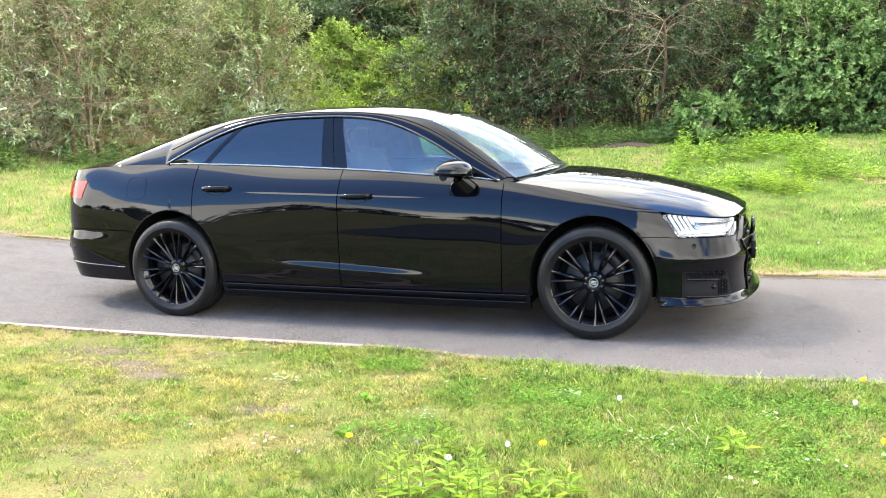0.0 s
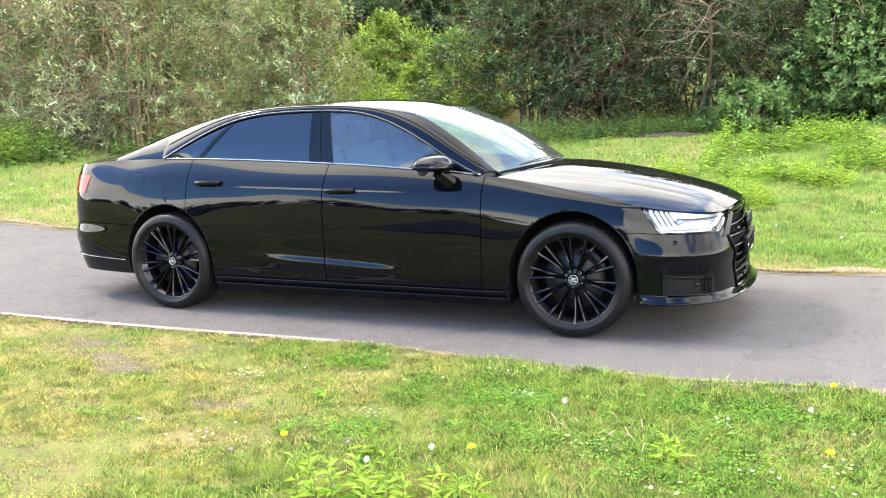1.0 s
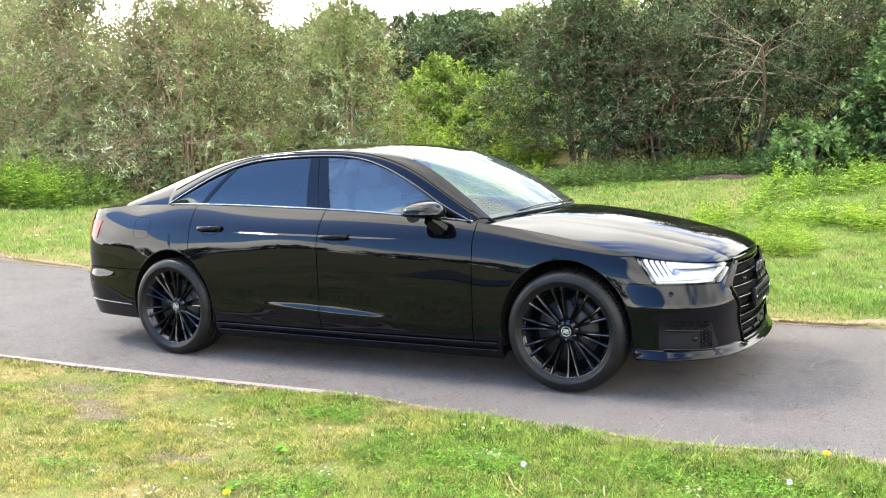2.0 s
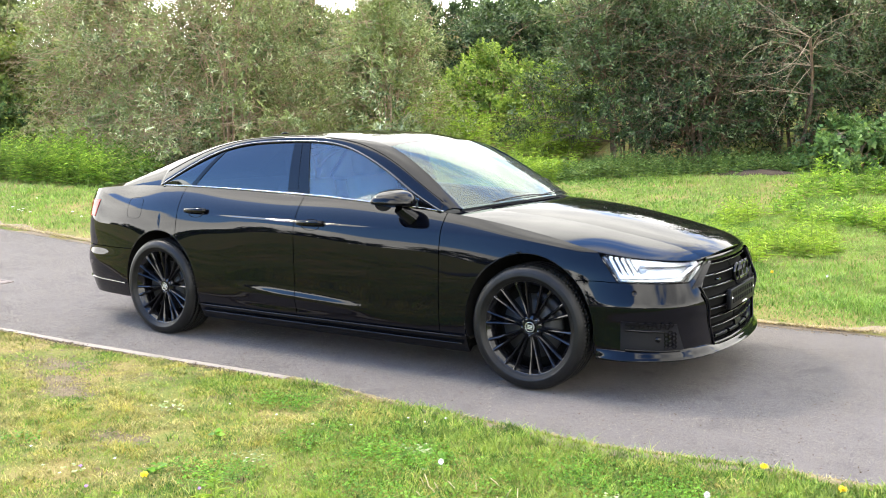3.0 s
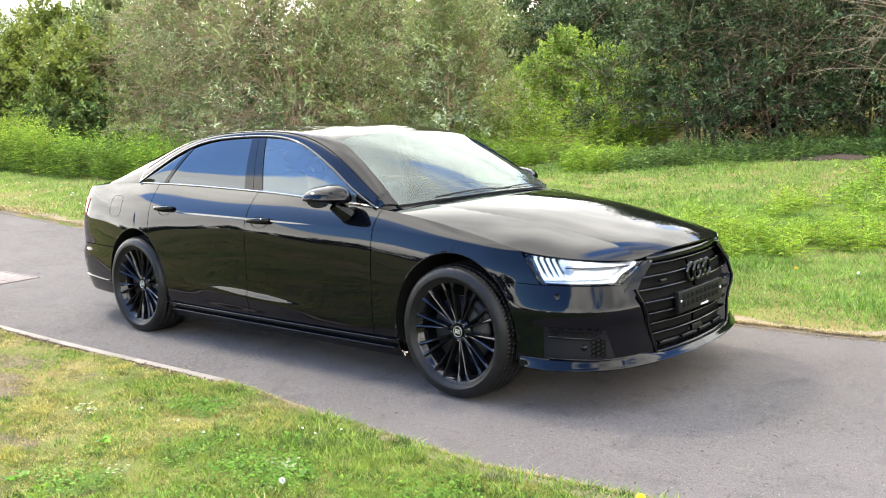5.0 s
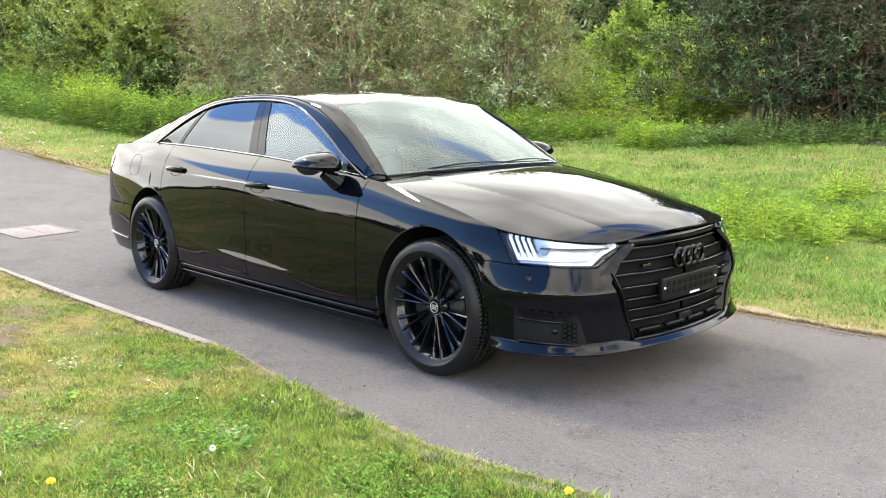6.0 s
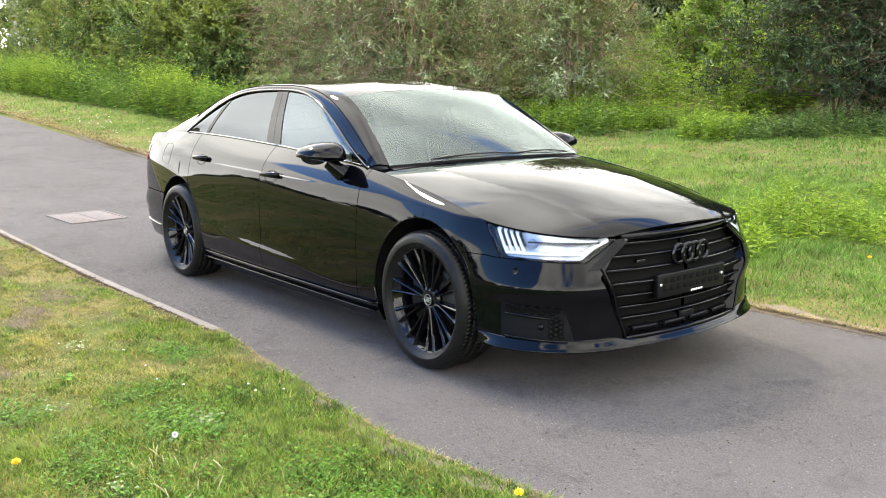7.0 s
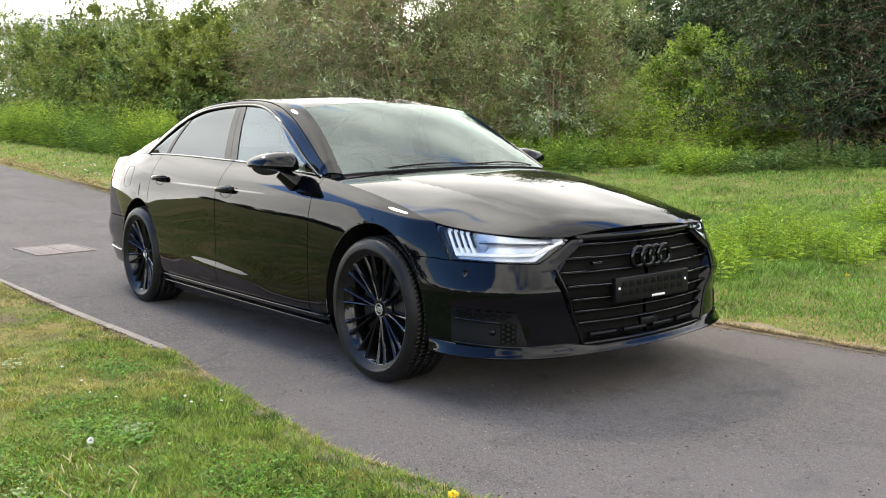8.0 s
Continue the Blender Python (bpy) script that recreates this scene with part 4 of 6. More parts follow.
def low_leaves(name, label, cx, cy, rx, ry, n, L, mat, hi=0.035, category="clover"):
    a, k = rng.uniform(0, 6.28, n), np.sqrt(rng.uniform(0, 1, n))
    x, y = cx + rx * k * np.cos(a), cy + ry * k * np.sin(a)
    ok = rng.uniform(0, 1, n) < (0.55 + 0.8 * lumpy(x, y, 7, cx) + 0.4 * lumpy(x, y, 19, cx)) * np.clip(1.5 - 1.3 * k, 0, 1)
    x, y = x[ok], y[ok]
    c = np.stack([x, y, ground_z(x, y) + rng.uniform(0.012, hi, len(x))], -1)
    b = rng.uniform(0, 6.28, len(x))
    d = np.stack([np.cos(b), np.sin(b), rng.uniform(-0.1, 0.45, len(x))], -1)
    s = rng.uniform(0.7, 1.3, len(x)) * L
    ob = new(name, mesh_of(name, *(lambda r: (r[0], [r[1]]))(leaf_verts(c, d, np.array([0, 0, 1.0]) + rng.normal(0, 0.25, c.shape), s, s * 0.85, 0.1)), mat))
    return tagged(ob, label, category, kind="stuff")


for cx, cy, rx, ry, n in ((1.95, -2.45, 0.75, 0.40, 9000), (1.35, -2.20, 0.55, 0.25, 4400), (2.75, -2.75, 0.8, 0.45, 8000), (0.55, -1.80, 0.5, 0.16, 2600), (2.5, -1.98, 0.5, 0.22, 3600), (1.0, -2.75, 0.35, 0.2, 1700), (-0.3, -2.9, 0.25, 0.12, 700), (3.2, -2.1, 0.6, 0.3, 3600)):
    low_leaves("clover_patch", "patch of low dark green clover in the lawn", cx, cy, rx, ry, n, 0.013, CLOVER, 0.034)
for cx, cy in ((0.62, -2.42), (1.72, -2.16), (1.35, -1.86), (0.70, -2.85), (2.55, -2.35)):
    low_leaves("weed_rosette", "flat rosette of broad green weed leaves", cx, cy, 0.055, 0.05, 22, 0.036, CLOVER, 0.03, "weed")

for cx, cy, n in ((1.55, -2.12, 150), (2.02, -2.62, 170), (1.80, -2.30, 90), (2.55, -2.20, 130), (2.95, -2.55, 150), (0.95, -2.55, 80), (0.35, -3.05, 110), (2.35, -2.95, 130), (0.05, -2.2, 50)):
    low_leaves("pale_weed", "small clump of pale grey-green weed leaves", cx, cy, 0.12, 0.07, n, 0.020, PALE, 0.035, "weed")


def head(r, n, squash):
    """A small flower head: a squashed ball of pointed florets."""
    k = np.arange(n) + 0.5
    ph, th = np.arccos(1 - 2 * k / n), math.pi * (1 + 5 ** 0.5) * k
    d = np.stack([np.cos(th) * np.sin(ph), np.sin(th) * np.sin(ph), np.cos(ph) * squash], -1)
    v, f = leaf_verts(d * r * 0.15, d, np.array([0.2, 0.1, 1.0]) + 0 * d, np.full(n, r * 0.95), np.full(n, r * 0.55), 0.05)
    return v, f


def flower(name, label, x, y, h, r, mat, squash, n=46, category="flower", group=""):
    z = float(ground_z(x, y))
    ob = empty(name, x, y, z)
    dx, dy = random.uniform(-0.2, 0.2) * h, random.uniform(-0.2, 0.2) * h
    t = np.linspace(0, 1, 5)
    p = np.stack([dx * t ** 2, dy * t ** 2, h * t - 0.005], -1)
    v, q = tube(p, 0.0022, 0.0016, 5)
    part("stalk", mesh_of("stalk", v, [q], STALK if mat is not DRY else DRY), ob)
    v, f = head(r, n, squash)
    part("flower_head", mesh_of("flower_head", v + np.array([dx, dy, h]), [f], mat), ob)
    return tagged(ob, label, category, group)


for x, y in ((0.783, -2.974), (2.924, -2.448), (2.94, -1.62), (1.60, -2.88), (3.25, -1.72), (2.05, 2.62), (0.6, 3.4)):
    flower("dandelion", "yellow dandelion in the grass", x, y, 0.05 if y < 0 else 0.10, 0.017, PETAL, 0.35, 60, group="dandelions")
for x, y in ((1.50, -3.02), (1.33, -3.20), (1.86, -2.36), (2.86, -2.12), (2.45, 2.75), (3.3, 3.3), (3.0, 2.3), (3.9, 3.0), (1.2, 3.9)):
    flower("dandelion_clock", "white dandelion seed head on a thin stalk", x, y, random.uniform(0.06, 0.10), 0.0125, FLUFF, 1.0, 70, group="dandelion clocks")
for k in range(16):
    cx, cy = random.choice(((0.35, -2.02), (0.9, -2.05), (2.75, -2.05), (2.6, -2.7), (0.2, -3.0), (1.25, -1.75), (2.9, -2.7), (3.2, -1.9)))
    flower("daisy", "small white daisy in the lawn", random.gauss(cx, 0.16), random.gauss(min(cy, -1.75), 0.09), random.uniform(0.02, 0.035), 0.0075, FLUFF, 0.3, 16, group="daisies")
for k in range(4):
    flower("speedwell", "tiny mauve flower in the lawn", random.gauss(0.75, 0.30), random.gauss(-3.15, 0.16), 0.03, 0.009, MAUVE, 0.5, 14, group="mauve flowers")
for k in range(40):
    flower("daisy", "small white daisy in the verge", random.uniform(-16, -7), random.uniform(2.3, 3.4), 0.07, 0.022, FLUFF, 0.3, 12, group="verge daisies")
dry = []
for k in range(26):
    cx, cy = random.choice(((1.87, -2.42), (2.05, -2.36), (1.95, -2.45), (2.10, -2.52)))
    x, y, h = random.gauss(cx, 0.09), random.gauss(cy, 0.05), random.uniform(0.022, 0.052)
    t, a, s = np.linspace(0, 1, 5), random.uniform(0, 6.28), random.uniform(0.4, 1.3)
    dry.append(tube(np.stack([x + h * s * np.cos(a) * t ** 1.5, y + h * s * np.sin(a) * t ** 1.5, float(ground_z(x, y)) + h * t], -1), 0.0030, 0.0022, 5))
tagged(new("dry_stalks", mesh_of("dry_stalks", *joined(dry), DRY)), "bent straw-coloured dead flower stalks in the lawn", "stalks", kind="stuff")


def shrub(name, label, x, y, h, r, leaf, width, n, mat, seed, stems=9, clumps=110, spread=0.17, bare_twigs=60, flat=0.75, low=0.12, category="bush", twig_r=0.022, wood_mat=None):
    """A many-stemmed bush: stems, side branches, bare twigs and a crown of separate leaves in clumps."""
    g = np.random.default_rng(seed)
    z0 = float(ground_z(x, y)) - 0.05
    ob = empty(name, x, y, z0)
    wood = []
    spine = []
    for i in range(stems):
        a = 2 * math.pi * i / stems + g.uniform(-0.4, 0.4)
        reach = r * g.uniform(0.25, 0.85)
        b0 = np.array([0.12 * r * np.cos(a), 0.12 * r * np.sin(a), 0])
        b2 = np.array([reach * np.cos(a), reach * np.sin(a) * flat, h * g.uniform(0.65, 0.95)])
        b1 = np.array([0.25 * b2[0], 0.25 * b2[1], h * 0.5]) + g.normal(0, 0.12, 3) * r
        t = np.linspace(0, 1, 9)[:, None]
        p = (1 - t) ** 2 * b0 + 2 * t * (1 - t) * b1 + t ** 2 * b2 + g.normal(0, 0.012, (9, 3)) * h * t
        wood.append(tube(p, twig_r * g.uniform(0.8, 1.5), 0.006, 6))
        spine.append(p)
    spine = np.concatenate(spine)
    # clump centres: a dome that is widest low down, uneven, thicker towards the outside
    hz = g.uniform(low * 0.5, 0.97, clumps)
    a = g.uniform(0, 2 * math.pi, clumps)
    wide = np.maximum(1 - hz ** 2.6, 0.05) ** 0.6 * (0.86 + 0.2 * np.sin(2 * a + seed) * np.sin(5 * hz + seed))
    k = np.sqrt(g.uniform(0.12, 1.0, clumps)) * wide
    c = np.stack([np.cos(a) * r * k, np.sin(a) * r * flat * k, h * hz * (0.93 + 0.12 * np.sin(3 * a + 2 * seed))], -1)
    roots = []
    for q in c:
        e = np.linalg.norm(spine - q, axis=1) + 1.2 * np.maximum(spine[:, 2] - q[2], 0)
        s = spine[np.argmin(e)]
        t = np.linspace(0, 1, 6)[:, None]
        m = (s + q) / 2 + np.array([0, 0, 0.12 * h * g.uniform(-0.3, 0.6)])
        p = (1 - t) ** 2 * s + 2 * t * (1 - t) * m + t ** 2 * q
        wood.append(tube(p, 0.008, 0.003, 4))
        roots.append(q - s)
    roots = unit(np.array(roots))
    for i in range(bare_twigs):
        q = c[g.integers(len(c))] + g.normal(0, 0.1, 3)
        w = unit(np.array([g.normal(0, 1), g.normal(-0.7, 0.6), g.normal(0.1, 0.6)]))
        L = g.uniform(0.35, 1.3) * min(1.0, 0.3 * h)
        t = np.linspace(0, 1, 5)[:, None]
        wood.append(tube(q + w * L * t + np.array([0, 0, -0.18 * L]) * t ** 2 + g.normal(0, 0.03, (5, 3)) * t, 0.0055, 0.0018, 3))
    part("stem", mesh_of("stem", *joined(wood), wood_mat or TWIG), ob, "many thin brown stems and twigs")
    # shoots, each with leaves set in a spiral round it
    m = n // 9
    i = g.integers(0, clumps, m)
    size = spread * h / 3 * g.uniform(0.55, 1.5, clumps)[i]
    base = c[i] + g.normal(0, 1, (m, 3)) * size[:, None] * np.array([1, 1, 0.75])
    base[:, 2] = np.maximum(base[:, 2], 0.05)
    axis = unit(unit(base - np.array([0, 0, h * 0.25])) * 0.7 + roots[i] * 0.4 + g.normal(0, 0.5, (m, 3)) + np.array([0, 0, 0.35]))
    s1 = unit(np.cross(axis, g.normal(0, 1, (m, 3))))
    s2 = np.cross(axis, s1)
    j = np.arange(9)
    ang = 2.4 * j[None] + g.uniform(0, 6.28, m)[:, None]
    long = leaf * 1.9 * g.uniform(0.6, 1.3, m)
    pos = base[:, None] + axis[:, None] * (long[:, None] * j[None] / 8)[..., None]
    ring = np.cos(ang)[..., None] * s1[:, None] + np.sin(ang)[..., None] * s2[:, None]
    dr = axis[:, None] * (0.35 + 0.08 * j)[None, :, None] + ring * (0.95 - 0.06 * j)[None, :, None]
    pos, dr = pos.reshape(-1, 3), dr.reshape(-1, 3)
    L = leaf * (g.uniform(0.7, 1.25, (m, 9)) * (1.1 - 0.045 * j)[None]).ravel()
    deepin = np.hypot(pos[:, 0], pos[:, 1] / flat) < 0.5 * r * np.maximum(1 - (pos[:, 2] / h) ** 2, 0)
    L = np.where(deepin, L * 1.6, L)
    up = np.repeat(axis, 9, 0) + np.array([0, -0.1, 0.6]) + g.normal(0, 0.2, pos.shape)
    v, f = leaf_verts(pos, dr, up, L, L * width, 0.18)
    part("crown", mesh_of("crown", v, [f], mat), ob)
    return tagged(ob, label, category, "bushes along the bank")


willow = "grey-green willow bush with pale leaves and bare brown twigs"
shade = "dense willow bush coloured dark as if in shade, with twiggy brown interior"
for x, y, h, r, n, seed, tw in ((-8.7, 6.8, 4.0, 2.1, 21000, 11, 340), (-11.6, 7.0, 4.3, 2.3, 20000, 12, 320), (-6.6, 9.0, 3.3, 1.5, 13000, 13, 140), (-9.9, 9.8, 4.3, 2.4, 16000, 14, 140), (-14.6, 8.2, 4.2, 2.5, 16000, 15, 220)):
    shrub("willow_bush", willow, x, y, h, r, 0.105, 0.32, n, WILLOW, seed, 12, 210, bare_twigs=int(tw * 4.2))
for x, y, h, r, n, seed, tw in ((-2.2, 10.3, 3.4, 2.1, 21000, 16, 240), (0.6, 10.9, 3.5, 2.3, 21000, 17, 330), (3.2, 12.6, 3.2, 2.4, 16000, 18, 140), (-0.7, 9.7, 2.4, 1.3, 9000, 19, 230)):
    shrub("willow_bush", shade, x, y, h, r, 0.088, 0.38, int(n * 1.5), DARKLEAF, seed, 14, 240, bare_twigs=int(tw * 2.6), wood_mat=SHADED_TWIG, low=0.30)
for x, y, h, r, n, seed in ((3.6, 10.8, 2.2, 1.9, 26000, 21), (6.1, 11.0, 2.7, 2.2, 24000, 22), (9.6, 11.4, 3.2, 2.4, 9000, 23)):
    shrub("bramble_bush", "mound of broad dark green bramble leaves", x, y, h, r, 0.085, 0.72, n, BRAMBLE, seed, 8, 420, spread=0.15, bare_twigs=30, low=0.04)
shrub("bramble_bush", "low bramble bush with broad fresh green leaves", 1.75, 9.35, 0.78, 0.95, 0.10, 0.75, 3600, BRAMBLE, 24, 7, 70, bare_twigs=10, low=0.05)
shrub("lime_bush", "fresh yellow-green bush in the gap", -6.6, 13.0, 1.5, 1.5, 0.10, 0.6, 8000, LIME, 25, 8, 120, bare_twigs=20, low=0.05)
shrub("lime_bush", "fresh green bush in the gap", -4.5, 11.7, 1.5, 1.3, 0.11, 0.6, 6500, LIME, 26, 8, 90, bare_twigs=20, low=0.05)
shrub("sapling", "slender young tree with pale leaves and upright stems", -5.85, 7.95, 3.7, 0.95, 0.10, 0.36, 5200, WILLOW, 27, 5, 90, bare_twigs=70, category="tree", low=0.3, twig_r=0.011)
for k, (x, y, h, r) in enumerate(((-16.3, 7.0, 2.9, 1.9), (-19.2, 6.8, 3.0, 2.0), (-22.4, 7.0, 3.1, 2.2), (-26.2, 7.2, 3.3, 2.4), (-30.5, 7.4, 3.6, 2.8), (-35.5, 7.6, 4.0, 3.2))):
    shrub("hedge_bush", "dense green hawthorn hedge bush", x, y, h, r, 0.12, 0.6, 18000 if k < 4 else 12000, HEDGE, 31 + k, 8, 190, bare_twigs=40, low=0.05)
for k, (x, y, h, r) in enumerate(((-18, 11.0, 4.3, 2.9), (-22.5, 11.4, 4.4, 3.1), (-27.5, 11.8, 4.4, 3.2), (-34, 11.5, 4.9, 4.0), (-42, 12, 6.1, 4.8), (-52, 11, 7.6, 5.6), (-62, 10.5, 8.6, 5.6), (-72, 11.5, 10.2, 6.0))):
    shrub("hedge_bush", "tall green hedge bush behind the lower hedge", x, y, h, r, 0.18, 0.5, 12000, WILLOW if k % 2 else HEDGE, 41 + k, 8, 150, bare_twigs=30, low=0.05)
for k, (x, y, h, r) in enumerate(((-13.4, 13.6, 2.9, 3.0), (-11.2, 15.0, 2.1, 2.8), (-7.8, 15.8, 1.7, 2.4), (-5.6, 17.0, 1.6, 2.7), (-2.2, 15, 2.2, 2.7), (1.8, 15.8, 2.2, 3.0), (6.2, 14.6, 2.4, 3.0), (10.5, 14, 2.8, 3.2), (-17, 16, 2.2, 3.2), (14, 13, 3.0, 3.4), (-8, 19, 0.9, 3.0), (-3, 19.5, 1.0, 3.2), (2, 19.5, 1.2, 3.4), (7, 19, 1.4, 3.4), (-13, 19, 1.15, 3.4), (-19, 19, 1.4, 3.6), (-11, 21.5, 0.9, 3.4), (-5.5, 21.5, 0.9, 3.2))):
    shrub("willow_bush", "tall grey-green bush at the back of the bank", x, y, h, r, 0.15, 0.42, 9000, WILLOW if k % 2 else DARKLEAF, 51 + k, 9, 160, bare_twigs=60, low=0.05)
for k in range(24):
    x = -125 + 8.2 * k + random.uniform(-2, 2)
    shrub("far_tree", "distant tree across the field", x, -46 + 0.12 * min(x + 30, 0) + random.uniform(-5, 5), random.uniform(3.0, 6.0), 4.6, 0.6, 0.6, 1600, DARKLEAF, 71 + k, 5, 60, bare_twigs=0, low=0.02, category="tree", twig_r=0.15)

# a dead leaning bush whose pale bare twigs fan out before the dark willow
def dead_bush(x, y, tx, ty, h, n, seed):
    g = np.random.default_rng(seed)
    z0 = float(ground_z(x, y)) - 0.04
    ob = empty("dead_bush", x, y, z0)
    base, knot = np.zeros(3), np.array([tx - x, ty - y, h])
    t = np.linspace(0, 1, 10)[:, None]
    trunk = base + (knot - base) * t + np.array([0.12, 0.05, 0]) * np.sin(t * math.pi) + g.normal(0, 0.012, (10, 3)) * t
    part("stem", mesh_of("stem", *joined([tube(trunk, 0.035, 0.02, 7)]), SHADED_TWIG), ob, "leaning brown stem")
    fan = []
    for k in range(n):
        s0 = trunk[g.integers(5, 10)]
        a = g.uniform(2.2, 4.4) if k % 4 else g.uniform(-0.8, 0.9)
        d = unit(np.array([np.cos(a), g.normal(-0.35, 0.35), 0.9 * np.sin(a) + 0.15]))
        L = g.uniform(0.5, 1.5)
        u = np.linspace(0, 1, 8)[:, None]
        side = g.normal(0, 0.12, 3)
        p = s0 + d * L * u + side * np.sin(u * math.pi) + np.array([0, 0, -0.22 * L]) * u ** 2 + g.normal(0, 0.010, (8, 3)) * u
        fan.append(tube(p, 0.0060, 0.0016, 4))
        for j in range(3):
            q = p[g.integers(3, 7)]
            e = unit(d + g.normal(0, 0.6, 3))
            fan.append(tube(q + e * g.uniform(0.15, 0.5) * np.linspace(0, 1, 4)[:, None] + g.normal(0, 0.01, (4, 3)), 0.0032, 0.0012, 3))
    part("twig_fan", mesh_of("twig_fan", *joined(fan), PALE_TWIG), ob, "fan of pale bare twigs")
    return tagged(ob, "dead leaning bush with a fan of pale bare twigs", "bush", "bushes along the bank")


PALE_TWIG = bark("pale_dead_bark", (0.17, 0.125, 0.08), (0.40, 0.32, 0.22))
dead_bush(0.75, 10.1, 1.05, 9.35, 1.95, 26, 91)

# a long pale shed far beyond the hedge
shed = empty("warehouse", -104, 40, float(ground_z(-104, 40)))
tagged(shed, "long pale metal-clad shed far beyond the hedge", "building")
shed.rotation_euler = (0, 0, radians(60))
part("wall", mesh_of("wall", *joined([box(-16, 16, -6, 6, 0, 8.6)]), CLAD, smooth=False), shed)
roof_v = np.array([(-16.4, -6.4, 8.6), (16.4, -6.4, 8.6), (16.4, 0, 10.6), (-16.4, 0, 10.6), (-16.4, 6.4, 8.6), (16.4, 6.4, 8.6), (-16.4, -6.4, 8.4), (16.4, -6.4, 8.4), (16.4, 6.4, 8.4), (-16.4, 6.4, 8.4)], float)
part("roof", mesh_of("roof", roof_v, [np.array([(0, 1, 2, 3), (3, 2, 5, 4), (6, 7, 1, 0), (9, 4, 5, 8)]), np.array([(1, 5, 2), (0, 3, 4)])], CLAD, smooth=False), shed)


# ---- the car ----
car = empty("car", 0, 0, 0)
tagged(car, "glossy black four-door saloon car with black alloy wheels", "car")
AX_F, AX_R, WHEEL_Z, ARCH_X, ARCH_Z = 1.499, -1.499, 0.36, 0.392, 0.415

plan = [(-2.67, 0), (-2.66, 0.25), (-2.63, 0.52), (-2.565, 0.72), (-2.44, 0.83), (-2.2, 0.893), (-1.9, 0.925), (-1.5, 0.943), (-1.0, 0.951), (0, 0.955), (0.8, 0.953), (1.2, 0.948),
        (1.5, 0.942), (1.75, 0.928), (1.95, 0.900), (2.1, 0.858), (2.22, 0.79), (2.315, 0.69), (2.38, 0.55), (2.425, 0.37), (2.452, 0.18), (2.46, 0)]
pl = np.array(plan)
chord = np.concatenate(([0], np.cumsum(np.linalg.norm(np.diff(pl, axis=0), axis=1))))
chord -= chord[9]
plan_x, plan_h = spline(chord, pl[:, 0]), spline(chord, pl[:, 1])
S_NOSE, S_TAIL = chord[-1], chord[0]
ts = np.linspace(S_TAIL, S_NOSE, 3000)
fs, fh = ts[2000:], plan_h(ts[2000:])


def s_at(h):
    """The place along the plan line, on the nose, where the half width is h."""
    return np.interp(-np.asarray(h, float), -fh[fs > 1.9], fs[fs > 1.9])


crease_z = spline([-2.7, -2, -1, 0, 1, 1.5, 1.92, 3.0], [0.90, 0.91, 0.905, 0.885, 0.862, 0.835, 0.775, 0.72])
top_z = spline([-3.2, -2.75, -2.45, -2, -1.58, -1, -0.35, 0, 0.5, 0.9, 1.2, 1.4, 1.6, 1.75, 1.92, 2.1, 2.35, 2.6, 3.0], [1.03, 1.035, 1.052, 1.082, 1.090, 1.080, 1.055, 1.040, 1.006, 0.976, 0.938, 0.904, 0.866, 0.833, 0.792, 0.768, 0.748, 0.735, 0.735])
top_in = spline([-3.2, -2.7, -2.4, -2, -1.58, -1, -0.35, 0, 0.5, 0.9, 1.2, 1.5, 1.75, 1.92, 2.1, 2.3, 3.0], [0.08, 0.085, 0.11, 0.15, 0.145, 0.160, 0.165, 0.155, 0.140, 0.130, 0.125, 0.112, 0.085, 0.06, 0.055, 0.06, 0.065])
low_in = spline([0.12, 0.20, 0.27, 0.32, 0.36, 0.385, 0.42, 0.50, 0.60, 0.70, 0.80, 0.88], [0.11, 0.06, 0.024, 0.010, 0.003, 0.010, 0.0145, 0.0150, 0.0160, 0.0190, 0.0265, 0.044])
smooth_in = spline([0.12, 0.20, 0.27, 0.32, 0.36, 0.42, 0.50, 0.60, 0.70, 0.80, 0.88], [0.11, 0.06, 0.026, 0.0165, 0.0140, 0.0142, 0.0150, 0.0160, 0.0190, 0.0265, 0.044])
plain_in = spline([0.12, 0.20, 0.27, 0.40, 0.50, 0.60, 0.70, 0.80, 0.88], [0.11, 0.06, 0.030, 0.010, 0.009, 0.0120, 0.0175, 0.0265, 0.044])
nose_in = spline([0.12, 0.20, 0.25, 0.35, 0.44, 0.51, 0.545, 0.58, 0.61, 0.64, 0.68, 0.72, 0.78], [0.09, 0.035, 0.020, 0.020, 0.014, 0.0, 0.009, 0.022, 0.034, 0.046, 0.059, 0.073, 0.097])
tail_in = spline([0.12, 0.25, 0.40, 0.50, 0.555, 0.60, 0.66, 0.76, 0.85, 0.95, 1.03, 1.09], [0.12, 0.05, 0.014, 0.0, 0.004, 0.016, 0.018, 0.020, 0.031, 0.055, 0.085, 0.125])


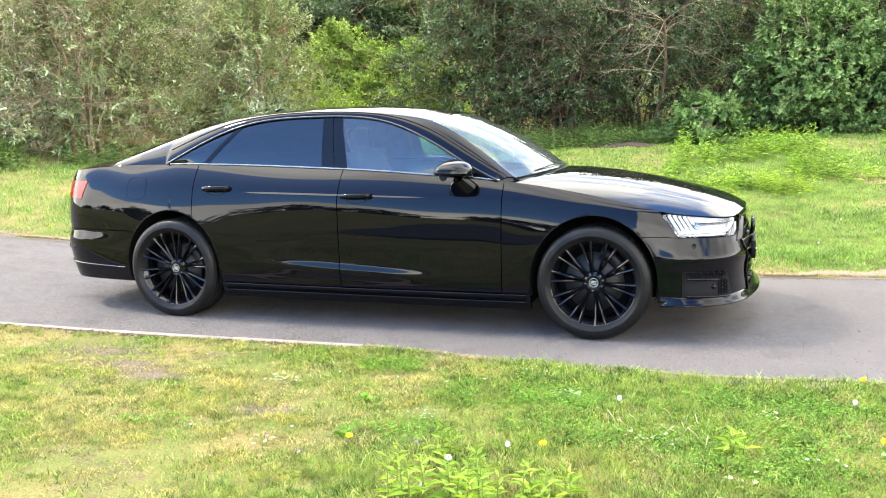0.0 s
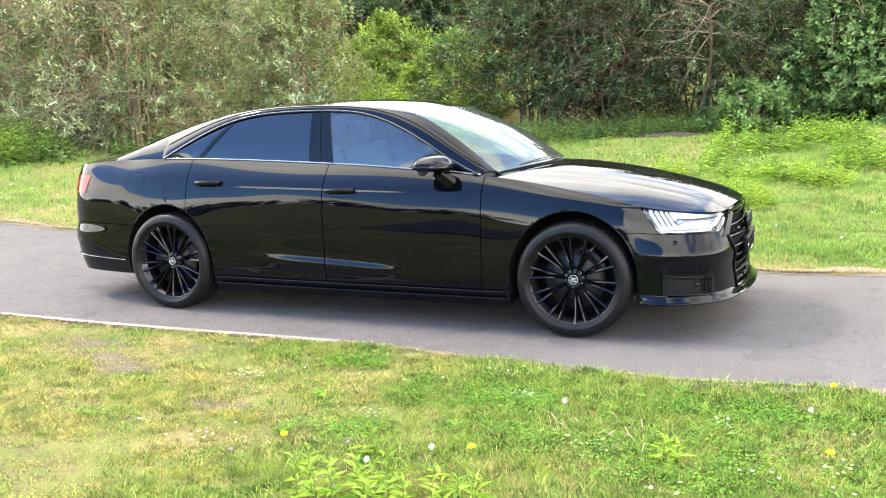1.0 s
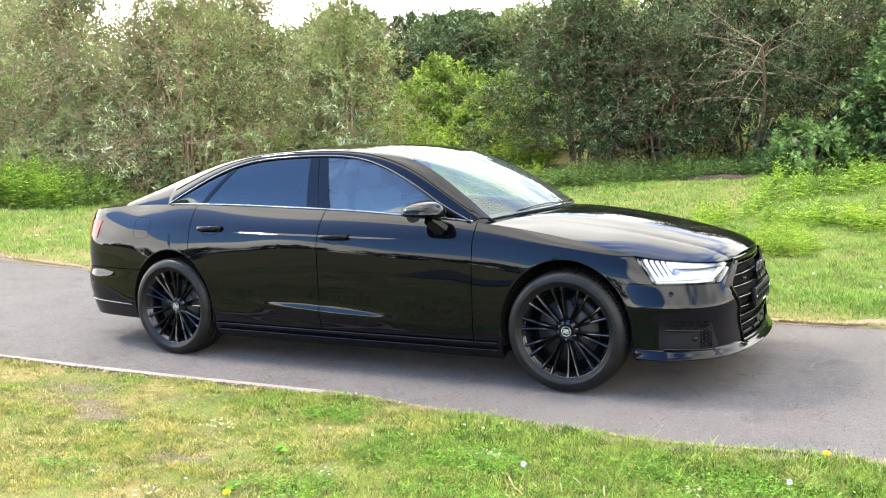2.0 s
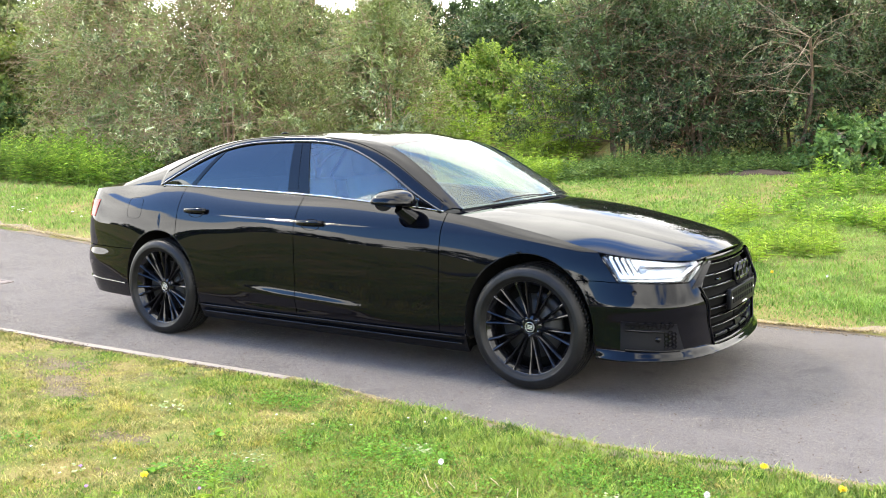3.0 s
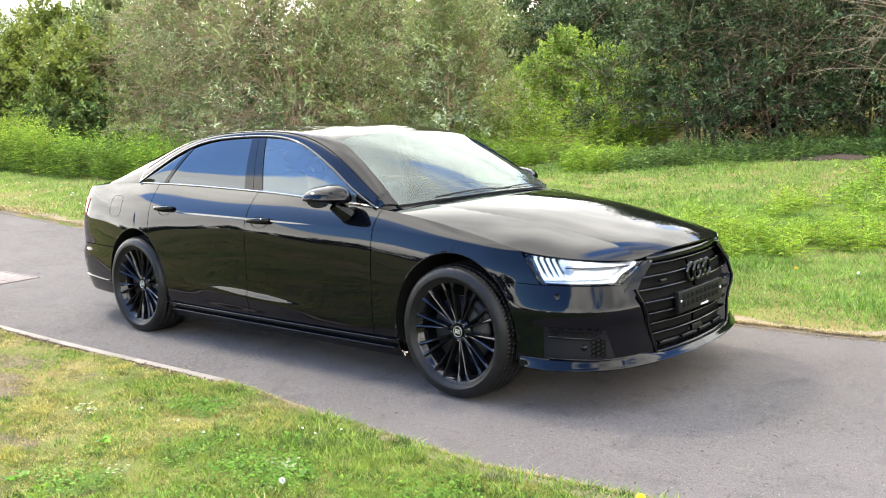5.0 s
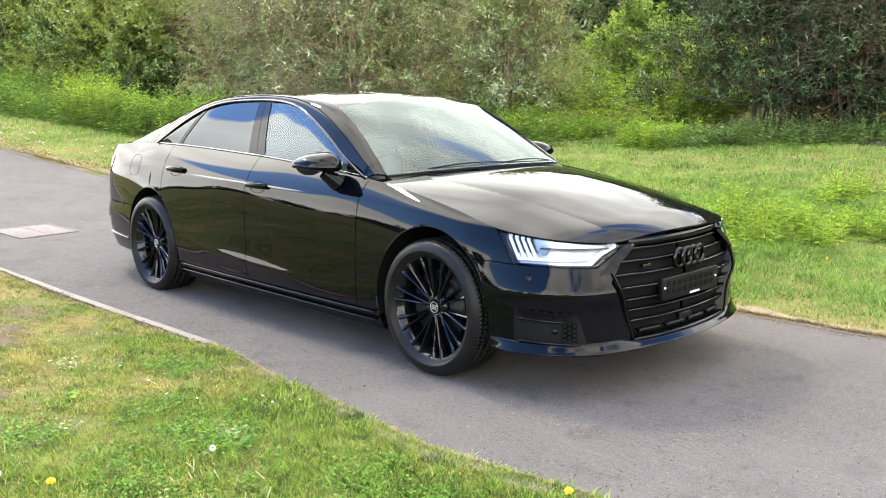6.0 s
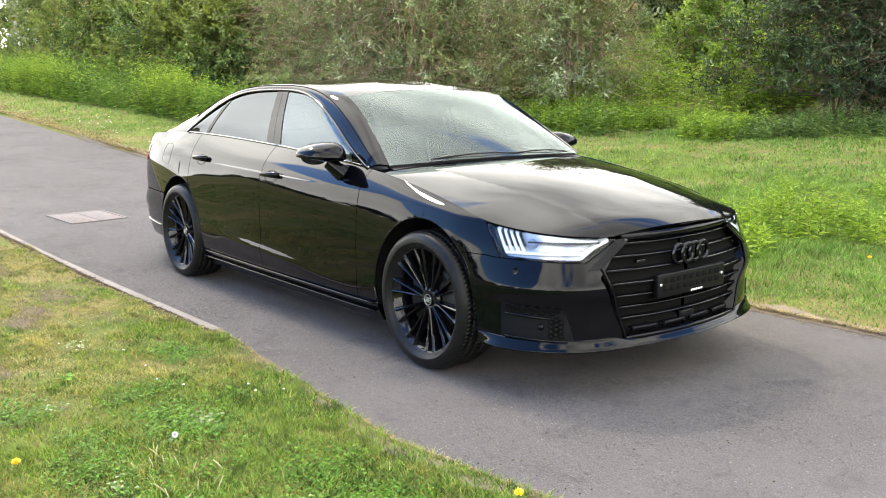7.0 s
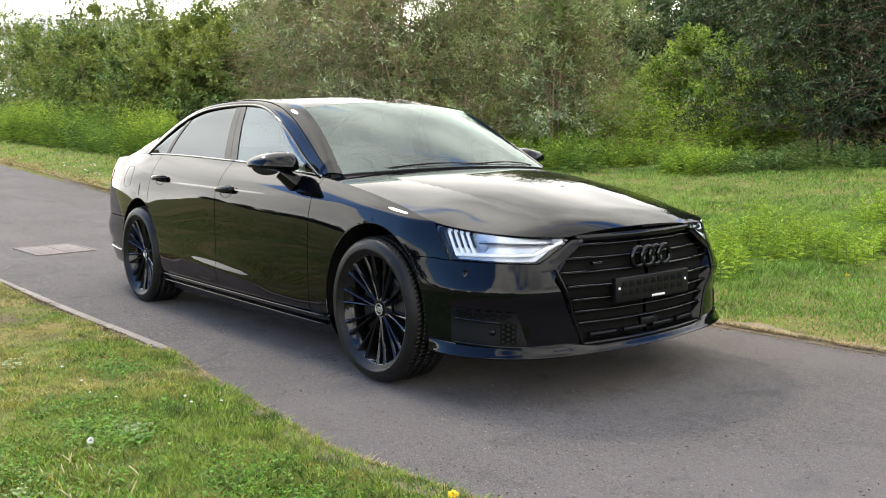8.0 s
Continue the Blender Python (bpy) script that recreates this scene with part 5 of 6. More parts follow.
def inset(s, z):
    zc, zt = crease_z(s), top_z(s)
    doors = step(-1.15, -0.2, s) * (1 - step(0.75, 1.15, s))
    zz = z * 0.88 / zc
    rise = 0.060 * np.clip((0.72 - s) / 1.7, 0, 1) * step(0.265, 0.33, zz)
    sharp = np.exp(-((s + 0.25) / 0.62) ** 4)
    below = (low_in(zz - rise) * sharp + smooth_in(zz) * (1 - sharp)) * doors + plain_in(zz) * (1 - doors)
    u = (z - zc) / (zt - zc)
    above = 0.044 + (top_in(s) - 0.044) * (0.5 * u + 0.5 * u * u)
    side = np.where(z < zc, below, above)
    wn, wr = step(1.70, 2.15, s), step(-1.85, -2.45, s)
    v = side * (1 - wn) * (1 - wr) + nose_in(z) * wn + tail_in(z) * wr
    flare = 0.012 * np.exp(-((s - AX_F) / 0.36) ** 2) + 0.012 * np.exp(-((s - AX_R) / 0.36) ** 2)
    return v - flare * np.exp(-((z - 0.66) / 0.14) ** 2)


def skin(s, z, deep=0.0):
    """A point of the body's outer skin: s along the plan line, z up, deep inward."""
    s, z = np.broadcast_arrays(np.asarray(s, float), np.asarray(z, float))
    e = 2e-3
    tx, th = plan_x(s + e) - plan_x(s - e), plan_h(s + e) - plan_h(s - e)
    k = np.hypot(tx, th)
    d = inset(s, z) + deep
    return np.stack([plan_x(s) + th / k * d, plan_h(s) - tx / k * d, z], -1)


def arch_cut(s, z):
    """Moves what lies in a wheel arch onto its edge; says which points lay inside."""
    s, z = s.copy(), z.copy()
    cut = np.zeros(s.shape, bool)
    for ax in (AX_F, AX_R):
        dx, dz = (plan_x(s) - ax) / ARCH_X, (z - WHEEL_Z) / ARCH_Z
        r = np.where(dz > 0, np.hypot(dx, dz), np.abs(dx))
        ins = r < 1
        rr = np.maximum(r, 1e-3)
        s = np.where(ins, ax + dx / rr * ARCH_X, s)
        z = np.where(ins & (dz > 0), WHEEL_Z + dz / rr * ARCH_Z, z)
        cut |= ins
    return s, z, cut


def body_panel(name, parent, sfun, zfun, nu, nv, mat=None, deep=0.0, rim=0.014, sides=(-1, 1), arch=True, label=""):
    """A panel of the skin for each side. sfun(u, z) and zfun(s, v) bound it."""
    def fn(u, v):
        z = zfun(sfun(u, 0.7 + 0 * u), v)
        s = sfun(u, z)
        z = zfun(s, v)
        cut = None
        if arch:
            s, z, cut = arch_cut(s, z)
        return skin(s, z, deep), cut
    made = []
    for sd in sides:
        V, F, N = patch(fn, nu, nv, rim, side=sd)
        me = mesh_of(name, V, F, mat or PAINT, N)
        made.append(part(name, me, parent, label))
    return made


def between(a, b):
    return lambda u, z: a + (b - a) * u


def upto(z0, z1):
    """z from one line to another; each a number or a function of s."""
    f0, f1 = (z0 if callable(z0) else (lambda s: z0 + 0 * s)), (z1 if callable(z1) else (lambda s: z1 + 0 * s))
    return lambda s, v: f0(s) + (f1(s) - f0(s)) * v


def creased(z0):
    """z from a lower line up to the shoulder crease and on to the top edge."""
    f0 = z0 if callable(z0) else (lambda s: z0 + 0 * s)
    return lambda s, v: np.where(v < 0.7, f0(s) + (crease_z(s) - f0(s)) * v / 0.7, crease_z(s) + (top_z(s) - crease_z(s)) * (v - 0.7) / 0.3)


S_TIP, S_IN = 1.912, float(s_at(0.455))
S_LOW = float(s_at(0.63))
bumper_top = lin([1.0, 1.93, 1.975, S_LOW, S_IN, S_IN + 0.02, 4], [0.648, 0.642, 0.637, 0.627, 0.722, 0.722, 0.722])


def lamp_top(s):
    return top_z(s) - 0.006



def lamp_left(z):
    return S_TIP + (0.766 - z) * 0.80


# dark inner shell, so that no gap shows daylight
body_panel("inner_shell", car, between(S_TAIL, 1.86), upto(0.24, lambda s: top_z(s) - 0.02), 130, 24, LINER, 0.035, 0, label="dark inner body shell")
body_panel("inner_shell", car, between(1.86, float(s_at(0.60))), upto(0.24, 0.60), 30, 16, LINER, 0.035, 0, label="dark inner body shell")

front_doors = body_panel("front_door", car, lambda u, z: -0.186 + (0.927 + 0.186) * u + 0.02 * (0.7 - z) * (1 - u), creased(0.275), 56, 80, arch=False)
rear_doors = body_panel("rear_door", car, lambda u, z: -1.312 + (1.312 - 0.192) * u + 0.02 * (0.7 - z) * u, creased(0.275), 72, 80)
body_panel("front_wing", car, lambda u, z: 0.933 + (np.where(z > 0.64, lamp_left(np.clip(z, 0.64, 0.790)), 1.97) - 0.933) * u, creased(lambda s: np.where(s < 1.5, 0.235, bumper_top(s) + 0.004)), 100, 60)
body_panel("rear_wing", car, between(-1.318, -2.72), creased(lambda s: np.where(s > -1.5, 0.24, 0.622)), 100, 60)
body_panel("boot_lid_face", car, between(-2.726, S_TAIL), upto(0.622, top_z), 16, 30, arch=False)
body_panel("rear_bumper", car, between(-1.55, S_TAIL), upto(0.245, 0.616), 84, 34)
hex_half = lin([0.20, 0.27, 0.61, 0.718, 0.80], [0.42, 0.445, 0.575, 0.415, 0.415])


def to_grille(u, z):
    end = s_at(hex_half(z))
    return 1.60 + (end - 1.60) * u


body_panel("front_bumper", car, to_grille, upto(0.245, bumper_top), 96, 40)
# side skirt and its two bright-edged steps
body_panel("side_skirt", car, between(-1.14, 1.14), upto(0.165, 0.268), 60, 10, GLOSS, -0.004, 0.05, arch=True, label="gloss black side skirt")


def strip(name, parent, pts, w, d, mat, side=-1, label=""):
    """A thin bar along points (with y outward), w high and d deep, slightly rounded."""
    p = np.asarray(pts, float).copy()
    p[:, 1] *= side
    t = unit(np.gradient(p, axis=0))
    up = np.array([0, 0, 1.0])
    outw = unit(np.cross(t, up)) * np.sign(side)
    outw = np.where((outw[:, 1:2] * side) < -0.2, -outw, outw)
    ring = []
    for a in np.linspace(0, 2 * math.pi, 10, endpoint=False):
        ca, sa = np.cos(a), np.sin(a)
        ring.append(p + outw * d * 0.5 * np.sign(ca) * abs(ca) ** 0.6 + up * w * 0.5 * np.sign(sa) * abs(sa) ** 0.6)
    v = np.stack(ring, 1)
    n = len(p)
    i, j = np.arange(n - 1)[:, None] * 10, np.arange(10)[None]
    k = (j + 1) % 10
    q = np.stack([i + j, i + k, i + 10 + k, i + 10 + j], -1).reshape(-1, 4)
    caps = np.concatenate([v[:1].mean(1), v[-1:].mean(1)])
    V = np.concatenate([v.reshape(-1, 3), caps])
    m = n * 10
    tri = [(m, a, (a + 1) % 10) for a in range(10)] + [(m + 1, m - 10 + a, m - 10 + (a + 1) % 10) for a in range(10)]
    return part(name, mesh_of(name, V, [np.array(tri), q], mat), parent, label)


for sd in (-1, 1):
    s = np.linspace(-1.08, 1.08, 40)
    strip("skirt_trim", car, skin(s, 0.266, -0.008), 0.009, 0.022, GLOSS, sd)
    strip("skirt_trim", car, skin(s, 0.222, -0.016), 0.010, 0.026, GLOSS, sd)
    # arch lips and the wells behind them
    for ax, name in ((AX_F, "front"), (AX_R, "rear")):
        a = np.linspace(math.radians(-14), math.radians(194), 60)
        sx = ax + ARCH_X * np.cos(a)
        zz = WHEEL_Z + np.where(np.sin(a) > 0, ARCH_Z, ARCH_X) * np.sin(a)
        edge = skin(sx, zz, 0.004)
        edge[:, 1] *= sd
        v, q = tube(edge, 0.0045, 0.0045, 8)
        part("arch_lip", mesh_of("arch_lip", v, [q], PAINT), car)
        inner = edge * np.array([1, 0, 1]) + np.array([0, sd * 0.52, 0])
        v = np.stack([edge, inner], 1).reshape(-1, 3)
        i = np.arange(59)[:, None] * 2
        part("wheel_well", mesh_of("wheel_well", v, [i + np.array([[0, 1, 3, 2]])], LINER), car, "dark wheel well liner")
        fan = np.concatenate([inner, np.array([[ax, sd * 0.52, WHEEL_Z - 0.12]])])
        part("wheel_well", mesh_of("wheel_well", fan, [np.array([(k, k + 1, 60) for k in range(59)])], LINER), car, "dark wheel well liner")
part("underbody", mesh_of("underbody", *joined([box(-2.35, 1.95, -0.50, 0.50, 0.20, 0.24), box(1.9, 2.36, -0.5, 0.5, 0.235, 0.26), box(-1.08, 1.08, -0.84, 0.84, 0.18, 0.23), box(-2.5, -1.92, -0.72, 0.72, 0.25, 0.29)]), LINER, smooth=False), car, "flat dark underbody")

# roof lines: window top line D, roof edge E
D_y = spline([-1.58, -1.3, -1.0, -0.55, -0.25, 0.0, 0.17, 0.36, 0.53, 0.66, 0.885], [0.797, 0.738, 0.692, 0.665, 0.663, 0.680, 0.702, 0.737, 0.768, 0.790, 0.822])
D_z = spline([-1.58, -1.3, -1.0, -0.55, -0.25, 0.0, 0.17, 0.36, 0.53, 0.66, 0.885], [1.094, 1.240, 1.352, 1.402, 1.402, 1.380, 1.337, 1.258, 1.168, 1.090, 0.980])
E_y = spline([-2.10, -1.6, -1.2, -0.9, -0.4, 0.0, 0.375, 0.70, 0.985], [0.655, 0.625, 0.595, 0.590, 0.592, 0.600, 0.612, 0.672, 0.745])
E_z = spline([-2.10, -1.6, -1.2, -0.9, -0.4, 0.0, 0.375, 0.70, 0.985], [1.112, 1.270, 1.382, 1.422, 1.440, 1.425, 1.362, 1.188, 0.992])


def belt(x):
    return skin(x, top_z(x), 0.012)


def line_d(x):
    x = np.asarray(x, float)
    low = skin(x, top_z(x), 0.004)
    up = np.stack([x, D_y(x), D_z(x)], -1)
    w = (step(-1.62, -1.575, x) * (1 - step(0.88, 0.89, x)))[..., None]
    return low * (1 - w) + up * w


def line_e(x):
    x = np.asarray(x, float)
    return np.stack([x, E_y(x), E_z(x)], -1)


def pillar(u, v):
    x = -2.08 + (0.985 + 2.08) * u
    a, b = line_d(np.clip(x, -2.08, 0.90)), line_e(x)
    n = np.stack([0 * x, 0.75 + 0 * x, 0.65 + 0 * x], -1)
    return a + (b - a) * v[..., None] + n * (0.022 * 4 * v * (1 - v))[..., None] * np.clip((x + 2.2) * 3, 0, 1)[..., None], None


def side_window(name, b0, b1, t0, t1, mat, parents, label="", deep=0.004, nu=26):
    def fn(u, v):
        a = belt(b0 + (b1 - b0) * u)
        c = line_d(t0 + (t1 - t0) * u)
        p = a + (c - a) * v[..., None]
        bow = (0.012 * 4 * v * (1 - v) - deep)[..., None]
        return p + np.array([0, 0.9, 0.42]) * bow, None
    for sd, par in zip((-1, 1), parents):
        V, F, N = patch(fn, nu, 14, 0.004, side=sd)
        ob = part(name, mesh_of(name, V, F, mat, N), par, label)
        if mat in (TINTED, SIDE_GLASS):
            ob.visible_shadow = False


for sd in (-1, 1):
    V, F, N = patch(pillar, 120, 8, 0.01, side=sd)
    part("roof_pillar", mesh_of("roof_pillar", V, F, PAINT, N), car)
side_window("quarter_window", -1.555, -1.300, -1.555, -1.035, TINTED, (car, car), "dark tinted fixed quarter window")
side_window("window_divider", -1.300, -1.255, -1.035, -0.985, GLOSS, rear_doors, "gloss black window divider", 0.0, 6)
side_window("window_pane", -1.255, -0.365, -0.985, -0.385, TINTED, rear_doors, "dark tinted side window")
side_window("door_pillar", -0.365, -0.270, -0.385, -0.315, GLOSS, rear_doors, "gloss black pillar cover", 0.0, 8)
side_window("door_pillar", -0.266, -0.172, -0.311, -0.245, GLOSS, front_doors, "gloss black pillar cover", 0.0, 8)
side_window("window_pane", -0.172, 0.715, -0.245, 0.715, SIDE_GLASS, front_doors, "clear side window, lightly tinted", nu=40)
side_window("mirror_sail", 0.715, 0.875, 0.715, 0.875, GLOSS, front_doors, "gloss black corner cover", 0.0, 8)
for sd, fd, rd in zip((-1, 1), front_doors, rear_doors):
    strip("belt_trim", rd, belt(np.linspace(-1.56, -0.195, 50)) + np.array([0, 0.008, 0.004]), 0.013, 0.016, BELT, sd, "dark chrome belt trim")
    strip("belt_trim", fd, belt(np.linspace(-0.185, 0.90, 40)) + np.array([0, 0.008, 0.004]), 0.013, 0.016, BELT, sd, "dark chrome belt trim")
    xs_ = np.linspace(-1.575, 0.88, 110)
    seal = line_d(xs_) + np.array([0, 0.006, 0.0])
    seal[:, 1] *= sd
    v, q = tube(seal, 0.0075, 0.0075, 6)
    part("window_trim", mesh_of("window_trim", v, [q], TRIM), car, "gloss black window surround")
    seal = line_d(xs_) * 0.55 + line_e(xs_) * 0.45 + np.array([0, 0.0165, 0.0145])
    seal[:, 1] *= sd
    v, q = tube(seal, 0.003, 0.003, 5)
    part("door_seam", mesh_of("door_seam", v, [q], LINER), car)

# windscreen, roof, rear window, bonnet, boot
def header(u):
    return np.stack([0.41 - 0.035 * u * u, 0.612 * u, 1.402 - 0.040 * np.abs(u) ** 2.2], -1)


def cowl(u):
    return np.stack([1.135 - 0.150 * u * u, 0.745 * u, 1.018 - 0.026 * u * u], -1)


def screen(u, v):
    u = 2 * u - 1
    a, b = cowl(u), header(u)
    c = line_e(np.clip(a[..., 0] + (b[..., 0] - a[..., 0]) * v, 0.36, 0.985))
    p = a + (b - a) * v[..., None] + np.array([0.5, 0, 0.87]) * (0.030 * 4 * v * (1 - v) * (1 - 0.7 * u ** 4))[..., None]
    return p, None


def tail_top(u):
    return np.stack([-1.205 - 0.06 * (1 - u * u), 0.597 * u, 1.424 - 0.042 * np.abs(u) ** 2.2], -1)


def tail_base(u):
    return np.stack([-2.10 - 0.07 * (1 - u * u), 0.655 * u, 1.120 - 0.012 * u * u], -1)


crown_z = spline([-1.27, -0.9, -0.45, -0.1, 0.2, 0.41], [1.424, 1.459, 1.476, 1.471, 1.445, 1.403])


def roof_fn(u, v):
    w = 2 * u - 1
    a, b = tail_top(w), header(w)
    x = a[..., 0] + (b[..., 0] - a[..., 0]) * v
    e = line_e(x)
    k = np.abs(w) ** 2.3
    mid = crown_z(np.clip(x, -1.27, 0.41))
    z = mid + (e[..., 2] - mid) * k
    return np.stack([x, e[..., 1] * w, z], -1), None


def rear_screen(u, v):
    u = 2 * u - 1
    a, b = tail_base(u), tail_top(u)
    p = a + (b - a) * v[..., None] + np.array([-0.35, 0, 0.93]) * (0.014 * 4 * v * (1 - v))[..., None]
    return p, None


def full(name, fn, nu, nv, mat, rim=0.01, label="", parent=None):
    V, F, N = patch(fn, nu, nv, rim, side=1, centre=(0, 0, 0.2))
    up = N[:, 2].sum() < 0
    if up:
        N = -N
        F = [f[:, ::-1] for f in F]
    ob = part(name, mesh_of(name, V, F, mat, N), parent or car, label)
    if mat in (CLEAR, TINTED):
        ob.visible_shadow = False
    return ob


full("windscreen", screen, 48, 24, CLEAR, 0.005, "large raked clear windscreen")
full("roof", roof_fn, 60, 48, PAINT)
full("rear_window", rear_screen, 40, 20, TINTED, 0.005, "dark tinted rear window")
bonnet_mid = spline([1.10, 1.3, 1.59, 1.9, 2.15, 2.30, 2.40], [1.012, 0.998, 0.965, 0.907, 0.846, 0.797, 0.745])


def bonnet_edge(s):
    return skin(s, top_z(s), 0.004)


def bonnet_fn(u, v):
    """v from the cowl to the nose; u across."""
    w = 2 * u - 1
    a = np.abs(w)
    # along the outer edge s runs from the screen's foot to the lamp's inner end, along the middle to the grille
    s = 0.955 + (S_IN - 0.02 - 0.955) * v
    e = bonnet_edge(s)
    xm = 1.15 + (2.380 - 1.15) * v
    x = xm + (e[..., 0] - xm) * a ** 2.0
    y = e[..., 1] * w
    zm = bonnet_mid(np.clip(xm, 1.10, 2.40))
    z = zm + (e[..., 2] - zm) * a ** 2.4
    yc = 0.60 - 0.16 * v
    ridge = 0.011 * (1 - np.exp(-np.clip(yc - np.abs(y), 0, 1) / 0.15)) * step(0.0, 0.12, v)
    return np.stack([x, y, z + ridge - 0.004 * (1 - v)], -1), None


full("bonnet", bonnet_fn, 160, 60, PAINT, 0.014)
def boot_fn(u, v):
    w = 2 * u - 1
    s = -2.06 + (S_TAIL + 0.45 + 2.06) * v
    e = skin(s, top_z(s), 0.004)
    xm = -2.185 + (-2.60 + 2.185) * v
    a = np.abs(w)
    zm = 1.130 - 0.055 * v
    return np.stack([xm + (e[..., 0] - xm) * a ** 2, e[..., 1] * w, zm + (e[..., 2] - zm) * a ** 3], -1), None


full("boot_lid", boot_fn, 48, 20, PAINT, 0.014)
full("cowl_panel", lambda u, v: ((cowl(2 * u - 1) + np.array([0.075, 0, -0.030]) * (1 - v[..., None]) + np.array([-0.02, 0, -0.006]) * v[..., None]), None), 30, 3, MATT, 0.01, "matt black scuttle panel")
for sd, y0, y1 in ((1, -0.50, 0.10), (1, 0.05, 0.62)):
    y = np.linspace(y0, y1, 14)
    p = cowl(y / 0.745) + np.array([-0.015, 0, 0.012])
    p[:, 2] += 0.012 * np.sin(np.linspace(0, 3.14, 14))
    v, q = tube(p, 0.0045, 0.003, 6)
    part("wiper", mesh_of("wiper", v, [q], MATT), car, "black windscreen wiper")
# shark fin aerial
fin = np.linspace(0, 1, 10)
v, q = joined([tube(np.stack([-1.12 + 0.09 * fin, 0 * fin, 1.450 + 0.026 * np.sin(fin * 2.2) * (1 - fin) ** 0.4], -1), 0.010, 0.004, 8)])
part("aerial_fin", mesh_of("aerial_fin", v, q, PAINT), car)

# door handles
def handle(parent, s0, s1, z, sd):
    s = np.linspace(s0, s1, 14)
    t = np.linspace(0, 1, 14)
    lift = 0.006 + 0.032 * np.sin(math.pi * t) ** 0.4
    p = skin(s, z + 0.004 * t, 0.0) + np.array([0, 1.0, 0.1]) * lift[:, None]
    strip("door_handle", parent, p, 0.031, 0.022, GLOSS, sd, "body-coloured pull handle")
    a = np.linspace(0, 2 * math.pi, 24)
    c = 0.5 * (s0 + s1)
    ring = skin(c + 0.080 * np.cos(a), z - 0.010 + 0.036 * np.sin(a), -0.001)
    mid = skin(np.array([c]), np.array([z - 0.012]), 0.010)
    v = np.concatenate([ring, mid]) * np.array([1, sd, 1])
    f = np.array([(i, (i + 1) % 24, 24) for i in range(24)])
    part("handle_recess", mesh_of("handle_recess", v, [f], LINER), parent)


for sd, fd, rd in zip((-1, 1), front_doors, rear_doors):
    handle(fd, -0.155, 0.055, 0.880, sd)
    handle(rd, -1.225, -1.015, 0.925, sd)

# door mirrors
def mirror(sd):
    a, b = np.meshgrid(np.linspace(0, 2 * math.pi, 33), np.linspace(0, math.pi, 19), indexing="ij")
    ca, sa, cb, sb = np.cos(a), np.sin(a), np.cos(b), np.sin(b)
    pw = lambda t, k: np.sign(t) * np.abs(t) ** k
    y = pw(cb, 0.75)
    X = 0.640 + 0.098 * pw(ca, 0.85) * pw(sb, 0.8) * np.where(ca > 0, 1.35, 0.75) - 0.05 * (y * 0.5 + 0.5)
    Yy = 0.962 + 0.126 * y
    zt = np.where(sa > 0, 0.098, 0.034) * (1 - 0.50 * (y * 0.5 + 0.5) ** 1.3)
    Zz = 1.026 + zt * pw(sa, 0.8) * pw(sb, 0.75) + 0.014 * (y * 0.5 + 0.5)
    V = np.stack([X, Yy * sd, Zz], -1)
    i = np.arange(33 * 19).reshape(33, 19)
    q = np.stack([i[:-1, :-1], i[1:, :-1], i[1:, 1:], i[:-1, 1:]], -1).reshape(-1, 4)
    m = part("door_mirror", mesh_of("door_mirror", V, [q], PAINT), car, "gloss black door mirror")
    f = np.stack([np.linspace(0.70, 0.660, 6), np.linspace(0.865, 0.935, 6), np.linspace(0.935, 1.0, 6)], -1) * np.array([1, sd, 1])
    v, q = tube(f, 0.050, 0.034, 10)
    v[:, 0] = 0.68 + (v[:, 0] - 0.68) * 1.15
    part("mirror_foot", mesh_of("mirror_foot", v, [q], GLOSS), m)
    v, q = turned([(0.0, 0.0), (0.055, 0.0), (0.058, 0.006)], 28)
    v = np.stack([0.566 + v[:, 1], 0.965 + v[:, 0] * 1.7, 1.04 + v[:, 2]], -1) * np.array([1, sd, 1])
    part("mirror_glass", mesh_of("mirror_glass", v, [q], SILVER), m)
    s = np.linspace(0, math.pi * 0.85, 20)
    p = np.stack([0.640 + 0.112 * np.cos(s - 0.3) * 0 + 0.085 * np.sin(s), 0.955 - 0.10 * np.cos(s), 1.028 + 0 * s], -1)
    strip("indicator_strip", m, p, 0.008, 0.004, GLOSS, sd)


mirror(-1)
mirror(1)

SLAT = material("satin_black_slat", 0.14, (0.004, 0.004, 0.005), spec=0.38)[0]

